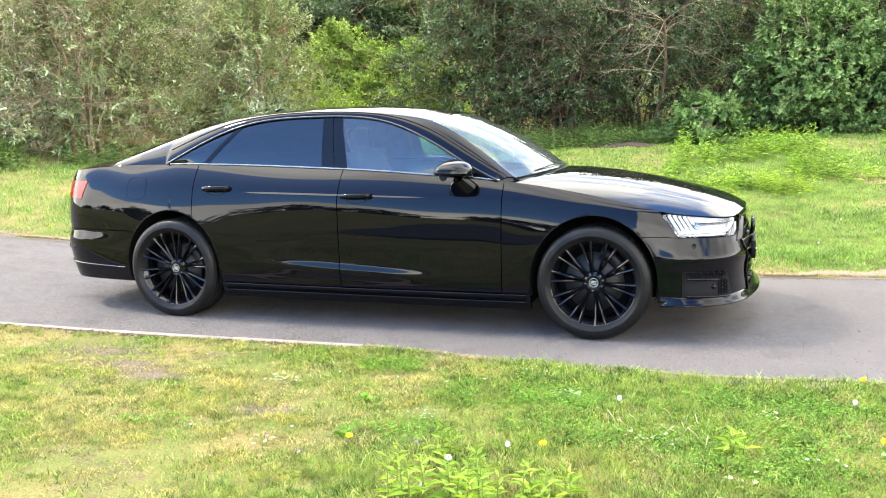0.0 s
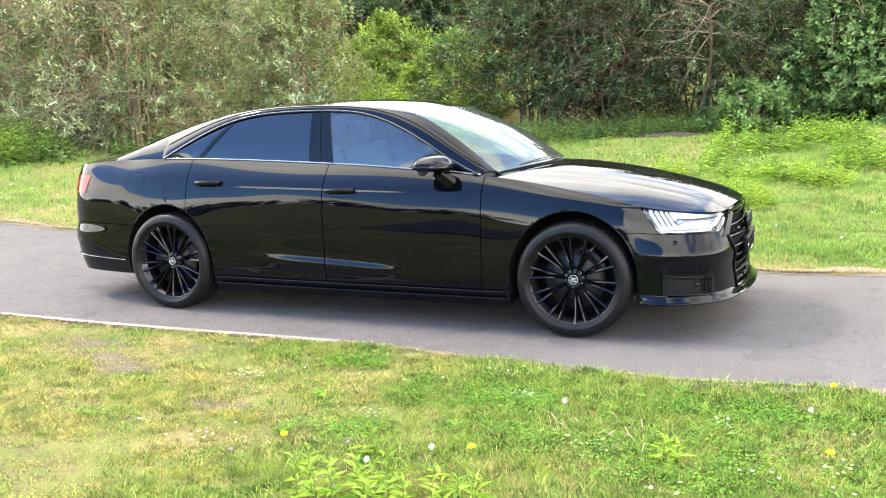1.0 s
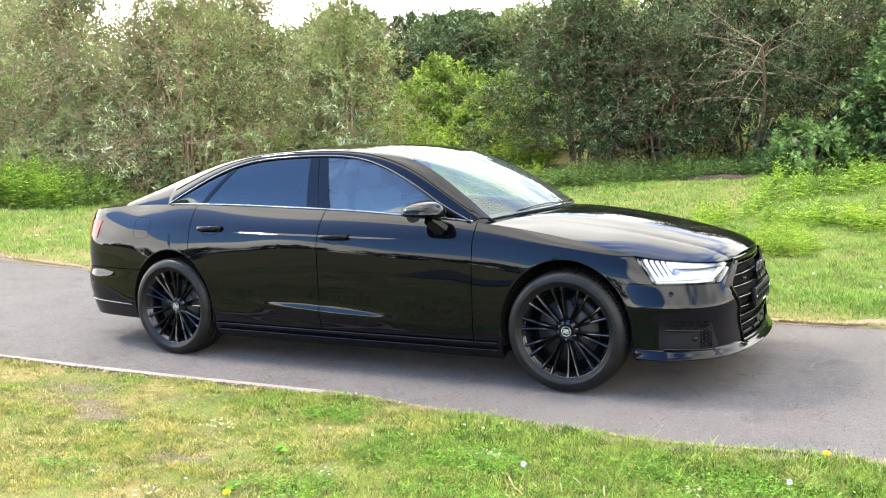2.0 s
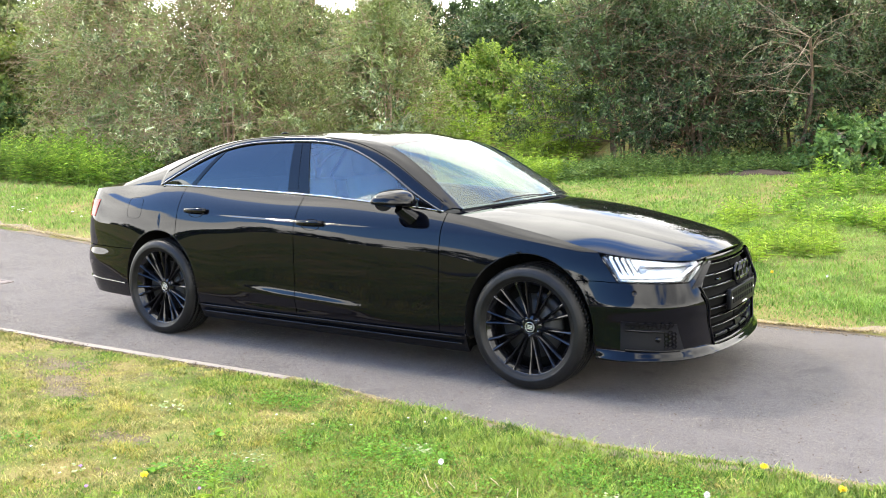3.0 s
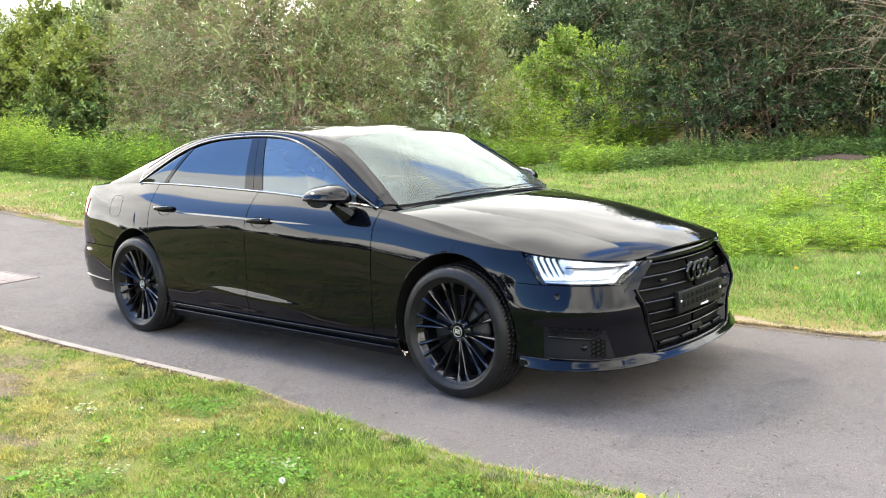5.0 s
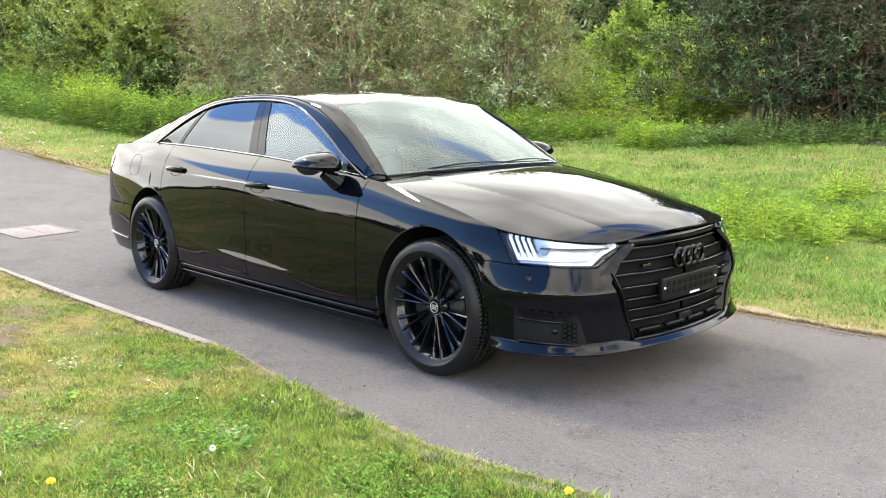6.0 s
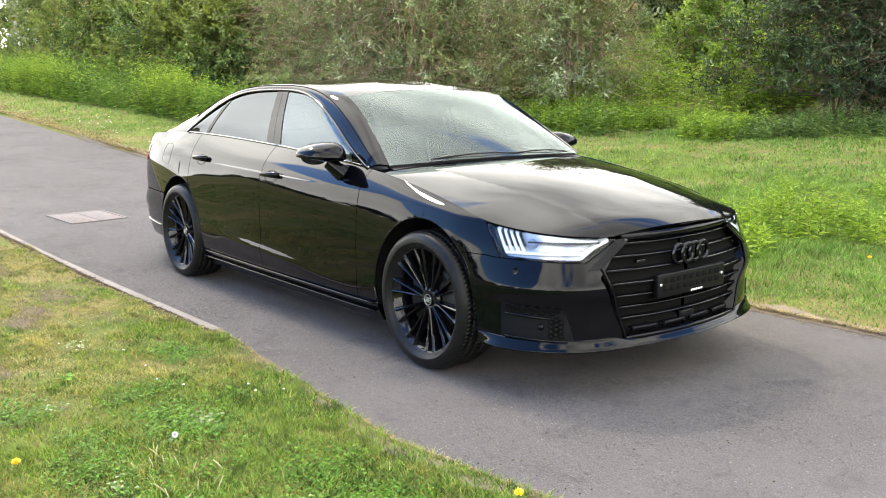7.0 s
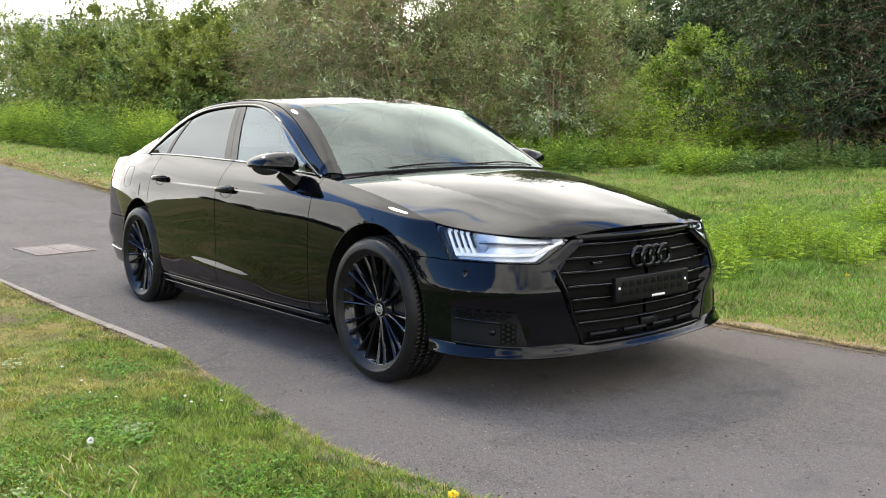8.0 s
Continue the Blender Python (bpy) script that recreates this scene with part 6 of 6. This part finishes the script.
# ---- wheels ----
def wheel_parts():
    tyre_prof = [(0.262, -0.090), (0.270, -0.106), (0.276, -0.1115), (0.279, -0.1125), (0.281, -0.118), (0.296, -0.1275), (0.298, -0.1290), (0.303, -0.1290), (0.305, -0.1285), (0.322, -0.1285), (0.324, -0.1275), (0.340, -0.1205), (0.349, -0.110), (0.3550, -0.095), (0.3580, -0.05), (0.3585, 0), (0.3580, 0.05), (0.3550, 0.095), (0.343, 0.120), (0.305, 0.131), (0.272, 0.105), (0.268, 0.085)]
    tv, tq = turned(tyre_prof, 96)
    # tread: rounded blocks round the shoulder and crown, raised over the carcass
    blocks = []
    for k in range(100):
        a = 2 * math.pi * k / 100
        for y0, y1, off in ((-0.101, -0.074, 0.0), (-0.070, -0.028, 0.5), (-0.022, 0.022, 0.2), (0.028, 0.070, 0.6), (0.074, 0.101, 0.1)):
            w = 0.0088
            b = a + off * 2 * math.pi / 100
            pts = []
            for rr, sh in ((0.350, 1.0), (0.3605, 0.97)):
                for yy in (y0, y1):
                    drop = 0.010 * max(0, abs(yy) - 0.07) / 0.05
                    for t in (-w, w):
                        ang = b + t * 3.2 * sh + yy * 0.5
                        pts.append(((rr - drop) * math.cos(ang), yy * (0.985 if sh < 1 else 1), (rr - drop) * math.sin(ang)))
            v = np.array(pts)
            q = np.array([(0, 1, 3, 2), (4, 6, 7, 5), (0, 4, 5, 1), (2, 3, 7, 6), (0, 2, 6, 4), (1, 5, 7, 3)])
            blocks.append((v, q))
    bv, bq = joined(blocks)
    tyre = mesh_of("tyre", np.concatenate([tv, bv]), [tq, bq[0] + len(tv)], RUBBER)
    rim_prof = [(0.235, 0.10), (0.262, 0.09), (0.268, 0.085), (0.262, 0.075), (0.245, 0.06), (0.232, 0.0), (0.240, -0.060), (0.252, -0.080), (0.258, -0.088), (0.264, -0.096), (0.2685, -0.104), (0.2705, -0.104), (0.2705, -0.096)]
    rv, rq = turned(rim_prof, 96)
    rimm = mesh_of("wheel", rv, [rq], RIM)
    hv, hq = turned([(0.034, -0.058), (0.036, -0.066), (0.046, -0.067), (0.060, -0.060), (0.074, -0.048), (0.078, -0.01), (0.070, 0.02), (0.0, 0.02)], 40)
    hub = mesh_of("hub", hv, [hq], RIM)
    # one pair of slim ridged spokes along +x, parting like a V from the hub to the rim
    spokes = []
    for lean in (1, -1):
        r = np.linspace(0.040, 0.2665, 16)
        t = (r - 0.040) / 0.2265
        cy = -0.064 - 0.040 * t ** 0.8 + 0.006 * np.sin(t * math.pi)
        cz = lean * r * np.tan(0.125) * (0.42 + 0.58 * t ** 0.7)
        hw = 0.0058 + 0.0040 * t + 0.0030 * np.exp(-((t - 1.0) / 0.10) ** 2)
        prof = []
        for da, dy in ((-1.25, 0.040), (-1, 0.010), (-0.55, 0.001), (0.0, -0.003), (0.55, 0.001), (1, 0.010), (1.25, 0.040)):
            prof.append(np.stack([r, cy + dy * (1.15 - 0.35 * t), cz + da * hw], -1))
        v = np.stack(prof, 1)
        i, j = np.arange(15)[:, None] * 7, np.arange(6)[None]
        q = np.stack([i + j, i + j + 1, i + 7 + j + 1, i + 7 + j], -1).reshape(-1, 4)
        end = 15 * 7 + np.array([(0, 1, 5, 6), (1, 2, 4, 5)])
        spokes.append((v.reshape(-1, 3), np.concatenate([q, end])))
    spoke = mesh_of("spoke", *joined(spokes), RIM, smooth=False)
    cv, cq = turned([(0.0, -0.072), (0.024, -0.0715), (0.0265, -0.0725), (0.030, -0.0725), (0.033, -0.069), (0.034, -0.058)], 36)
    cap = mesh_of("centre_cap", cv, [cq], GLOSS)
    ev, eq = turned([(0.0255, -0.072), (0.0265, -0.0745), (0.0290, -0.0745), (0.0300, -0.072)], 36)
    bars = joined([(ev, eq)] + [box(-0.017, 0.017, -0.0745, -0.0715, z - 0.0026, z + 0.0026) for z in (-0.009, 0.0, 0.009)])
    badge = mesh_of("cap_emblem", *bars, SILVER, smooth=False)
    dv, dq = turned([(0.07, -0.035), (0.185, -0.035), (0.185, -0.005), (0.07, -0.005)], 48)
    disc = mesh_of("brake_disc", dv, [dq], STEEL)
    nv, nq = turned([(0.0, -0.066), (0.007, -0.066), (0.0085, -0.062), (0.0085, -0.04)], 10)
    bolt = mesh_of("wheel_bolt", nv, [nq], CHROME)
    kv = joined([tube(np.stack([0.188 * np.cos(np.linspace(0.5, 1.5, 9)), 0 * np.linspace(0, 1, 9) - 0.02, 0.188 * np.sin(np.linspace(0.5, 1.5, 9))], -1), 0.045, 0.045, 8)])
    caliper = mesh_of("brake_caliper", *kv, MATT)
    bk, bkq = turned([(0.0, 0.03), (0.24, 0.03)], 40)
    back = mesh_of("wheel_back", bk, [bkq], LINER)
    return tyre, rimm, hub, spoke, cap, badge, disc, bolt, caliper, back


tyre, rimm, hub, spoke, cap, badge, disc, bolt, caliper, back = wheel_parts()
for ax, sd, spin, steer in ((AX_F, -1, 8, 0), (AX_R, -1, 25, 0), (AX_F, 1, 3, 0), (AX_R, 1, 11, 0)):
    w = part("wheel", rimm, car, "multi-spoke gloss black alloy wheel")
    flip = 0 if sd < 0 else 180
    w.matrix_local = pose(ax, sd * (0.812 if ax > 0 else 0.822), 0.355, 0, 0, flip + steer) @ pose(0, 0, 0, 0, spin, 0) @ Matrix.Diagonal((0.984, 1.0, 0.984, 1.0))
    part("tyre", tyre, w, "black rubber tyre")
    part("hub", hub, w)
    part("centre_cap", cap, w, "gloss black centre cap")
    part("cap_emblem", badge, w, "silver emblem ring and bars")
    part("brake_disc", disc, w, "grey steel brake disc")
    part("brake_caliper", caliper, w)
    part("wheel_back", back, w)
    for k in range(10):
        o = part("spoke", spoke, w)
        o.matrix_local = pose(0, 0, 0, 0, 36 * k, 0)
    for k in range(5):
        o = part("wheel_bolt", bolt, w)
        o.matrix_local = pose(0, 0, 0, 0, 72 * k + 18, 0) @ pose(0.054, 0, 0)


# ---- the nose: lamps, grille, lip ----
def front(y, z, deep=0.0):
    """A point of the nose at width y."""
    y, z = np.broadcast_arrays(np.asarray(y, float), np.asarray(z, float))
    p = skin(s_at(np.abs(y)), z, deep)
    return p * np.stack([1 + 0 * y, np.where(y < 0, -1.0, 1.0), 1 + 0 * y], -1)


def bar_between(f, a, b, n, hz, d0, d1, thin=1.0):
    """A solid bar: f(t) gives (s or y, z) along it; d0, d1 its outer and inner depth."""
    t = np.linspace(0, 1, n)
    p = []
    for dz, dd in ((-hz, d0 + 0.3 * (d1 - d0)), (-hz * 0.5, d0), (hz * 0.5, d0), (hz, d0 + 0.3 * (d1 - d0)), (hz, d1), (-hz, d1)):
        p.append(f(t, dz, dd))
    v = np.stack(p, 1)
    i, j = np.arange(n - 1)[:, None] * 6, np.arange(6)[None]
    k = (j + 1) % 6
    q = np.stack([i + j, i + k, i + 6 + k, i + 6 + j], -1).reshape(-1, 4)
    ends = np.array([(0, 1, 2, 3), (0, 3, 4, 5)])
    return v.reshape(-1, 3), np.concatenate([q, ends, ends + (n - 1) * 6])


lamps = []
for sd in (-1, 1):
    def lamp_fn(deep, pad):
        def fn(u, v):
            s = S_TIP + 0.004 + (S_IN - S_TIP - 0.008) * u
            zb, zt = bumper_top(s) + 0.004 + pad, lamp_top(s) - 0.003 - pad
            z = zb + (zt - zb) * v
            s = np.maximum(s, lamp_left(z) + 0.004)
            return skin(s, np.minimum(z, zt), deep), None
        return fn
    V, F, N = patch(lamp_fn(0.055, 0.0), 40, 10, 0, side=sd)
    house = part("headlight", mesh_of("headlight", V, F, LAMP_IN, N), car, "slim headlight with lit white running lights")
    V, F, N = patch(lamp_fn(0.002, 0.0), 50, 12, 0.05, side=sd)
    lens = part("lens", mesh_of("lens", V, F, LENS, N), house, "clear lens")
    lens.visible_shadow = False
    def bar(s0, z0, s1, z1, hz, d0=0.022, d1=0.040, mat=DRL, name="running_light"):
        f = lambda t, dz, dd: skin(s0 + (s1 - s0) * t, z0 + (z1 - z0) * t + dz, dd) * np.array([1, sd, 1])
        v, q = bar_between(f, 0, 1, 14, hz, d0, d1)
        return part(name, mesh_of(name, v, [q], mat), house)
    def post(s0, z0, s1, z1, hs, mat=DRL, name="running_light", d0=0.020, d1=0.040):
        f = lambda t, ds, dd: skin(s0 + (s1 - s0) * t + ds, z0 + (z1 - z0) * t, dd) * np.array([1, sd, 1])
        v, q = bar_between(f, 0, 1, 6, hs, d0, d1)
        return part(name, mesh_of(name, v, [q], mat), house)
    for k in range(4):
        post(2.026 + 0.034 * k, 0.664 - 0.0012 * k, 1.962 + 0.034 * k, 0.762 - 0.003 * k, 0.0095)
    bar(2.022, 0.662, S_LOW - 0.01, 0.664, 0.0070)
    bar(S_LOW - 0.012, 0.664, S_IN - 0.035, 0.716, 0.0085)
    bar(S_TIP + 0.23, 0.712, S_IN - 0.07, 0.705, 0.004, mat=CHROME, name="reflector_rib")
    for k in range(1):
        c = skin(np.array([2.16 + 0.10 * k]), np.array([0.700]), 0.035)[0]
        v, q = turned([(0.0, -0.004), (0.016, -0.003), (0.022, 0.0), (0.024, 0.012)], 20)
        nrm = skin(np.array([2.16 + 0.10 * k]), np.array([0.700]), 0.0)[0] - c
        ang = math.atan2(nrm[0], nrm[1])
        vv_ = np.stack([v[:, 0] * math.cos(ang) - v[:, 1] * math.sin(ang), -v[:, 0] * math.sin(ang) - v[:, 1] * math.cos(ang), v[:, 2]], -1) + c
        part("projector", mesh_of("projector", vv_ * np.array([1, sd, 1]), [q], LAMP_BLUE), house)
    for k in range(5):
        post(1.990 + 0.034 * k, 0.690, 1.944 + 0.034 * k, 0.762 - 0.003 * k, 0.0040, LAMP_DARK, "dark_fin", 0.018, 0.040)

# tail lamps and rear reflectors, proud of the skin
for sd in (-1, 1):
    V, F, N = patch(lambda u, v: (skin(-2.80 + 0.49 * u + 0.05 * (v - 0.5), 0.862 + 0.112 * v - 0.02 * u * (1 - v), -0.004), None), 16, 8, 0.012, side=sd)
    part("tail_light", mesh_of("tail_light", V, F, RED, N), car, "red wrap-round tail lamp")
    V, F, N = patch(lambda u, v: (skin(-2.78 + 0.20 * u, 0.455 + 0.035 * v, -0.004), None), 8, 3, 0.012, side=sd)
    part("reflector", mesh_of("reflector", V, F, RED, N), car, "small red rear reflector")
    strip("bumper_trim", car, skin(np.linspace(-1.92, S_TAIL, 40), 0.350 + 0.03 * np.linspace(0, 1, 40), -0.004), 0.010, 0.014, TRIM, sd)
    # fuel flap seam on the near rear wing
    if sd < 0:
        a = np.linspace(0, 2 * math.pi, 48)
        sq = lambda t: np.sign(t) * np.abs(t) ** 0.5
        p = skin(-1.80 + 0.085 * sq(np.cos(a)), 0.925 + 0.075 * sq(np.sin(a)), -0.0002) * np.array([1, sd, 1])
        v, q = tube(p, 0.0012, 0.0012, 4)
        part("fuel_flap_seam", mesh_of("fuel_flap_seam", v, [q], LINER), car)
    # lower side intakes of the bumper
    V, F, N = patch(lambda u, v: (skin(2.035 + (0.36 - 0.05 * v) * u, 0.272 + 0.165 * v - 0.02 * u * v, -0.004), None), 20, 8, 0.012, side=sd)
    side_in = part("bumper_intake", mesh_of("bumper_intake", V, F, MATT, N), car, "matt black lower bumper intake")
    for k, (z, s1) in enumerate(((0.392, 2.27), (0.286, 2.36))):
        f = lambda t, dz, dd: skin(2.06 + (s1 - 2.06) * t, z + dz - 0.012 * t, dd) * np.array([1, sd, 1])
        v, q = bar_between(f, 0, 1, 10, 0.006, -0.014, -0.002)
        part("intake_blade", mesh_of("intake_blade", v, [q], GLOSS), side_in)
    cells = [(2.075 + 0.0235 * i, 0.422 - 0.006 * i / 10 - 0.0125 * (i % 2)) for i in range(11)] + [(2.282 + 0.0235 * i, 0.300 + 0.0215 * j + 0.0107 * (i % 2)) for i in range(3) for j in range(4)]
    for s0, z0 in cells:
        a = np.arange(6) * math.pi / 3
        ring = lambda r, d: skin(s0 + r * np.cos(a), z0 + 0.86 * r * np.sin(a), d) * np.array([1, sd, 1])
        v = np.concatenate([ring(0.0150, -0.003), ring(0.0142, -0.010), ring(0.0105, -0.010), ring(0.0095, -0.0045)])
        i6, j6 = np.arange(6), (np.arange(6) + 1) % 6
        q = np.concatenate([np.stack([i6 + 6 * r, j6 + 6 * r, j6 + 6 * r + 6, i6 + 6 * r + 6], -1) for r in range(3)])
        part("mesh_cell", mesh_of("mesh_cell", v, [q], GLOSS, smooth=False), side_in)
    c = skin(np.array([2.235]), np.array([0.340]), -0.004)[0]
    v, q = turned([(0.0, -0.014), (0.010, -0.012), (0.016, -0.004), (0.017, 0.006)], 20)
    ang = -0.75
    v = np.stack([v[:, 0] * math.cos(ang) - v[:, 1] * 0.75, v[:, 0] * math.sin(ang) * 1.0 - v[:, 1] * 0.65, v[:, 2]], -1)
    part("parking_sensor", mesh_of("parking_sensor", (v + c) * np.array([1, sd, 1]), [q], GLOSS), side_in)

# round sensors in the bumper under the lamps
for sd in (-1, 1):
    a = np.linspace(0, 2 * math.pi, 24, endpoint=False)
    for s0, z0 in ((2.105, 0.588),):
        pts = np.concatenate([skin(s0 + 0.014 * np.cos(a), z0 + 0.014 * np.sin(a), -0.0035), skin(s0 + 0.016 * np.cos(a), z0 + 0.016 * np.sin(a), 0.004), skin(np.array([s0]), np.array([z0]), -0.0035)]) * np.array([1, sd, 1])
        i, j = np.arange(24), (np.arange(24) + 1) % 24
        part("parking_sensor", mesh_of("parking_sensor", pts, [np.stack([i, j, 48 + 0 * i], -1), np.stack([i, j, j + 24, i + 24], -1)], MATT), car, "small round parking sensor")

# front lip: a ledge that slopes out from the bumper, then turns under
lip_z = spline([0, 0.12, 0.55, 0.78, 1.0], [0.282, 0.279, 0.240, 0.226, 0.214])
lip_d = spline([0, 0.12, 0.55, 0.78, 1.0], [0.004, -0.004, -0.034, -0.037, 0.02])


def lip_fn(u, v):
    s = 1.905 + (S_NOSE - 1.905) * u
    fade = step(1.90, 2.05, s)
    inner = 1 - 0.45 * step(S_LOW + 0.1, S_LOW + 0.3, s)
    return skin(s, 0.236 + (lip_z(v) - 0.236) * inner, lip_d(v) * (0.45 + 0.55 * fade)), None


for sd in (-1, 1):
    V, F, N = patch(lip_fn, 60, 16, 0, side=sd)
    part("front_lip", mesh_of("front_lip", V, F, PAINT, N), car, "gloss black front splitter lip")

# grille: frame, backing, slats, plate
V, F, N = patch(lambda u, v: (front((2 * u - 1) * hex_half(0.262 + 0.455 * v) * 0.995, 0.262 + 0.455 * v, 0.048), None), 40, 24, 0, side=1)
grille = part("grille", mesh_of("grille", V, F, LINER, N), car, "wide hexagonal gloss black grille")
hz_ = np.concatenate([np.linspace(0.262, 0.61, 12), np.linspace(0.618, 0.717, 6)])
for sd in (-1, 1):
    p = front(sd * (hex_half(hz_) - 0.012), hz_, -0.004)
    for sel, rad in ((hz_ > 0.605, 0.009), (hz_ < 0.615, 0.006)):
        v, q = tube(p[sel], rad, rad, 10)
        part("grille_surround", mesh_of("grille_surround", v, [q], TRIM if rad > 0.008 else GLOSS), grille)
    V, F, N = patch(lambda u, v: (front(hex_half(0.262 + 0.455 * v) - 0.02 + 0.02 * u, 0.262 + 0.455 * v, 0.055 * (1 - u)), None), 3, 20, 0, side=sd)
    part("grille_side", mesh_of("grille_side", V, F, GLOSS, N), grille)
for sd in (-1, 1):
    V, F, N = patch(lambda u, v: (front(hex_half(0.606 + 0.112 * v) - 0.010 + 0.062 * u, 0.606 + 0.112 * v - 0.012 * u, -0.016 + 0.0135 * u), None), 8, 12, 0.012, side=sd)
    part("grille_blade", mesh_of("grille_blade", V, F, PAINT, N), grille, "gloss black blade between lamp and grille")
v, q = bar_between(lambda t, dz, dd: front(-0.43 + 0.86 * t, 0.729 + dz, dd), 0, 1, 40, 0.019, 0.0, 0.05)
part("grille_surround", mesh_of("grille_surround", v, [q], GLOSS), grille)
v, q = bar_between(lambda t, dz, dd: front(-0.43 + 0.86 * t, 0.266 + dz, dd), 0, 1, 40, 0.010, -0.006, 0.05)
part("grille_surround", mesh_of("grille_surround", v, [q], GLOSS), grille)
for z in (0.695, 0.640, 0.582, 0.523, 0.463, 0.408, 0.356):
    w = float(hex_half(z)) - 0.025
    v, q = bar_between(lambda t, dz, dd: front(-w + 2 * w * t, z + dz, dd), 0, 1, 60, 0.0045, 0.014, 0.05)
    part("grille_slat", mesh_of("grille_slat", v, [q], SLAT), grille)
    for sd in (-1, 1):
        v, q = bar_between(lambda t, dz, dd: front(sd * (w - 0.155 * t), z + 0.0055 + dz, dd), 0, 1, 8, 0.0022, 0.006, 0.02)
        part("slat_edge", mesh_of("slat_edge", v, [q], CHROME), grille, "dark chrome slat edge")
for k, y in enumerate((-0.30, -0.10, 0.10, 0.30)):
    v, q = bar_between(lambda t, dz, dd: front(y - 0.08 + 0.16 * t, 0.300 + dz, dd), 0, 1, 8, 0.010, 0.016, 0.04)
    part("lower_slot", mesh_of("lower_slot", v, [q], MATT), grille)
v, q = bar_between(lambda t, dz, dd: front(-0.06 + 0.12 * t, 0.322 + dz, dd), 0, 1, 6, 0.022, 0.022, 0.045)
part("sensor_panel", mesh_of("sensor_panel", v, [q], MATT), grille)
# number plate holder, empty and dark
plate = part("plate_holder", rounded("plate_holder", *box(2.414, 2.444, -0.262, 0.262, 0.434, 0.547), PLATE, 0.006), car, "empty dark number plate holder")
for k in range(2):
    for j in range(9):
        part("plate_rib", rounded("plate_rib", *box(2.443, 2.446, -0.225 + 0.05 * j, -0.190 + 0.05 * j, 0.464 + 0.038 * k, 0.490 + 0.038 * k), LINER, 0.002, 1), plate)
for y in (-0.243, 0.235):
    v, q = turned([(0.0, -0.004), (0.006, -0.003), (0.007, 0.002)], 12)
    part("plate_screw", mesh_of("plate_screw", np.stack([2.444 - v[:, 1], v[:, 0] + y, v[:, 2] + 0.498], -1), [q], WHITE), plate, "white screw cap")
for k in range(7):
    part("print_bar", rounded("print_bar", *box(2.4435, 2.4455, -0.012 + 0.0135 * k, -0.001 + 0.0135 * k, 0.438, 0.449), WHITE, 0.0008, 1), plate, "white printed bar")
# four linked rings on the grille and a small badge
for k in range(4):
    a = np.linspace(0, 2 * math.pi, 49)
    y = -0.093 + 0.062 * k
    p = front(y + 0.043 * np.cos(a), 0.628 + 0.043 * np.sin(a), 0.0)
    p[:, 0] = p[:, 0].mean() + 0.006 + (k % 2) * 0.003
    v, q = tube(p, 0.0100, 0.0125, 10)
    part("ring_emblem", mesh_of("ring_emblem", v, [q], BLACK_CHROME), grille, "gloss black ring emblem")
bx = float(front(np.array([-0.335]), np.array([0.618]), 0.0)[0, 0])
part("grille_badge", rounded("grille_badge", *box(bx - 0.02, bx + 0.004, -0.365, -0.305, 0.612, 0.624), CHROME, 0.002), grille, "small dark chrome badge")

# ---- cabin ----
def soft_box(name, x0, x1, y0, y1, z0, z1, mat, r, rx=0, ry=0):
    me = rounded(name, *box(-(x1 - x0) / 2, (x1 - x0) / 2, -(y1 - y0) / 2, (y1 - y0) / 2, -(z1 - z0) / 2, (z1 - z0) / 2), mat, r, 4)
    ob = part(name, me, None)
    ob.matrix_world = pose((x0 + x1) / 2, (y0 + y1) / 2, (z0 + z1) / 2, rx, ry, 0)
    return ob


for y in (-0.38, 0.38):
    cush = soft_box("seat", -0.42, 0.12, y - 0.25, y + 0.25, 0.42, 0.58, LEATHER, 0.05)
    cush.parent = car
    for nm, a, tilt_ in (("seat_back", (-0.55, -0.40, y - 0.25, y + 0.25, 0.55, 1.14), -14), ("headrest", (-0.64, -0.54, y - 0.13, y + 0.13, 1.13, 1.31), -10)):
        o = soft_box(nm, *a, LEATHER, 0.045, 0, tilt_)
        o.parent = car
o = soft_box("rear_seat", -1.35, -0.85, -0.62, 0.62, 0.42, 0.58, LEATHER, 0.05)
o.parent = car
o = soft_box("rear_seat_back", -1.50, -1.35, -0.62, 0.62, 0.55, 1.12, LEATHER, 0.05, 0, -20)
o.parent = car
o = soft_box("dashboard", 0.62, 1.02, -0.70, 0.70, 0.72, 0.96, CABIN, 0.06)
o.parent = car
o = soft_box("cabin_floor", -1.6, 1.0, -0.70, 0.70, 0.26, 0.34, CABIN, 0.02)
o.parent = car
a = np.linspace(0, 2 * math.pi, 33)
wv, wq = tube(np.stack([0.50 + 0.08 * np.sin(a), -0.38 + 0.185 * np.cos(a), 0.92 + 0.165 * np.sin(a)], -1), 0.016, 0.016, 8)
part("steering_wheel", mesh_of("steering_wheel", wv, [wq], CABIN), car)
o = soft_box("rear_view_mirror", 0.46, 0.50, -0.12, 0.12, 1.29, 1.35, CABIN, 0.015)
o.parent = car
part("roof_lining", mesh_of("roof_lining", *(lambda r: (r[0] - np.array([0, 0, 0.03]), r[1]))(patch(roof_fn, 20, 12, 0, side=1)[:2]), CABIN), car)
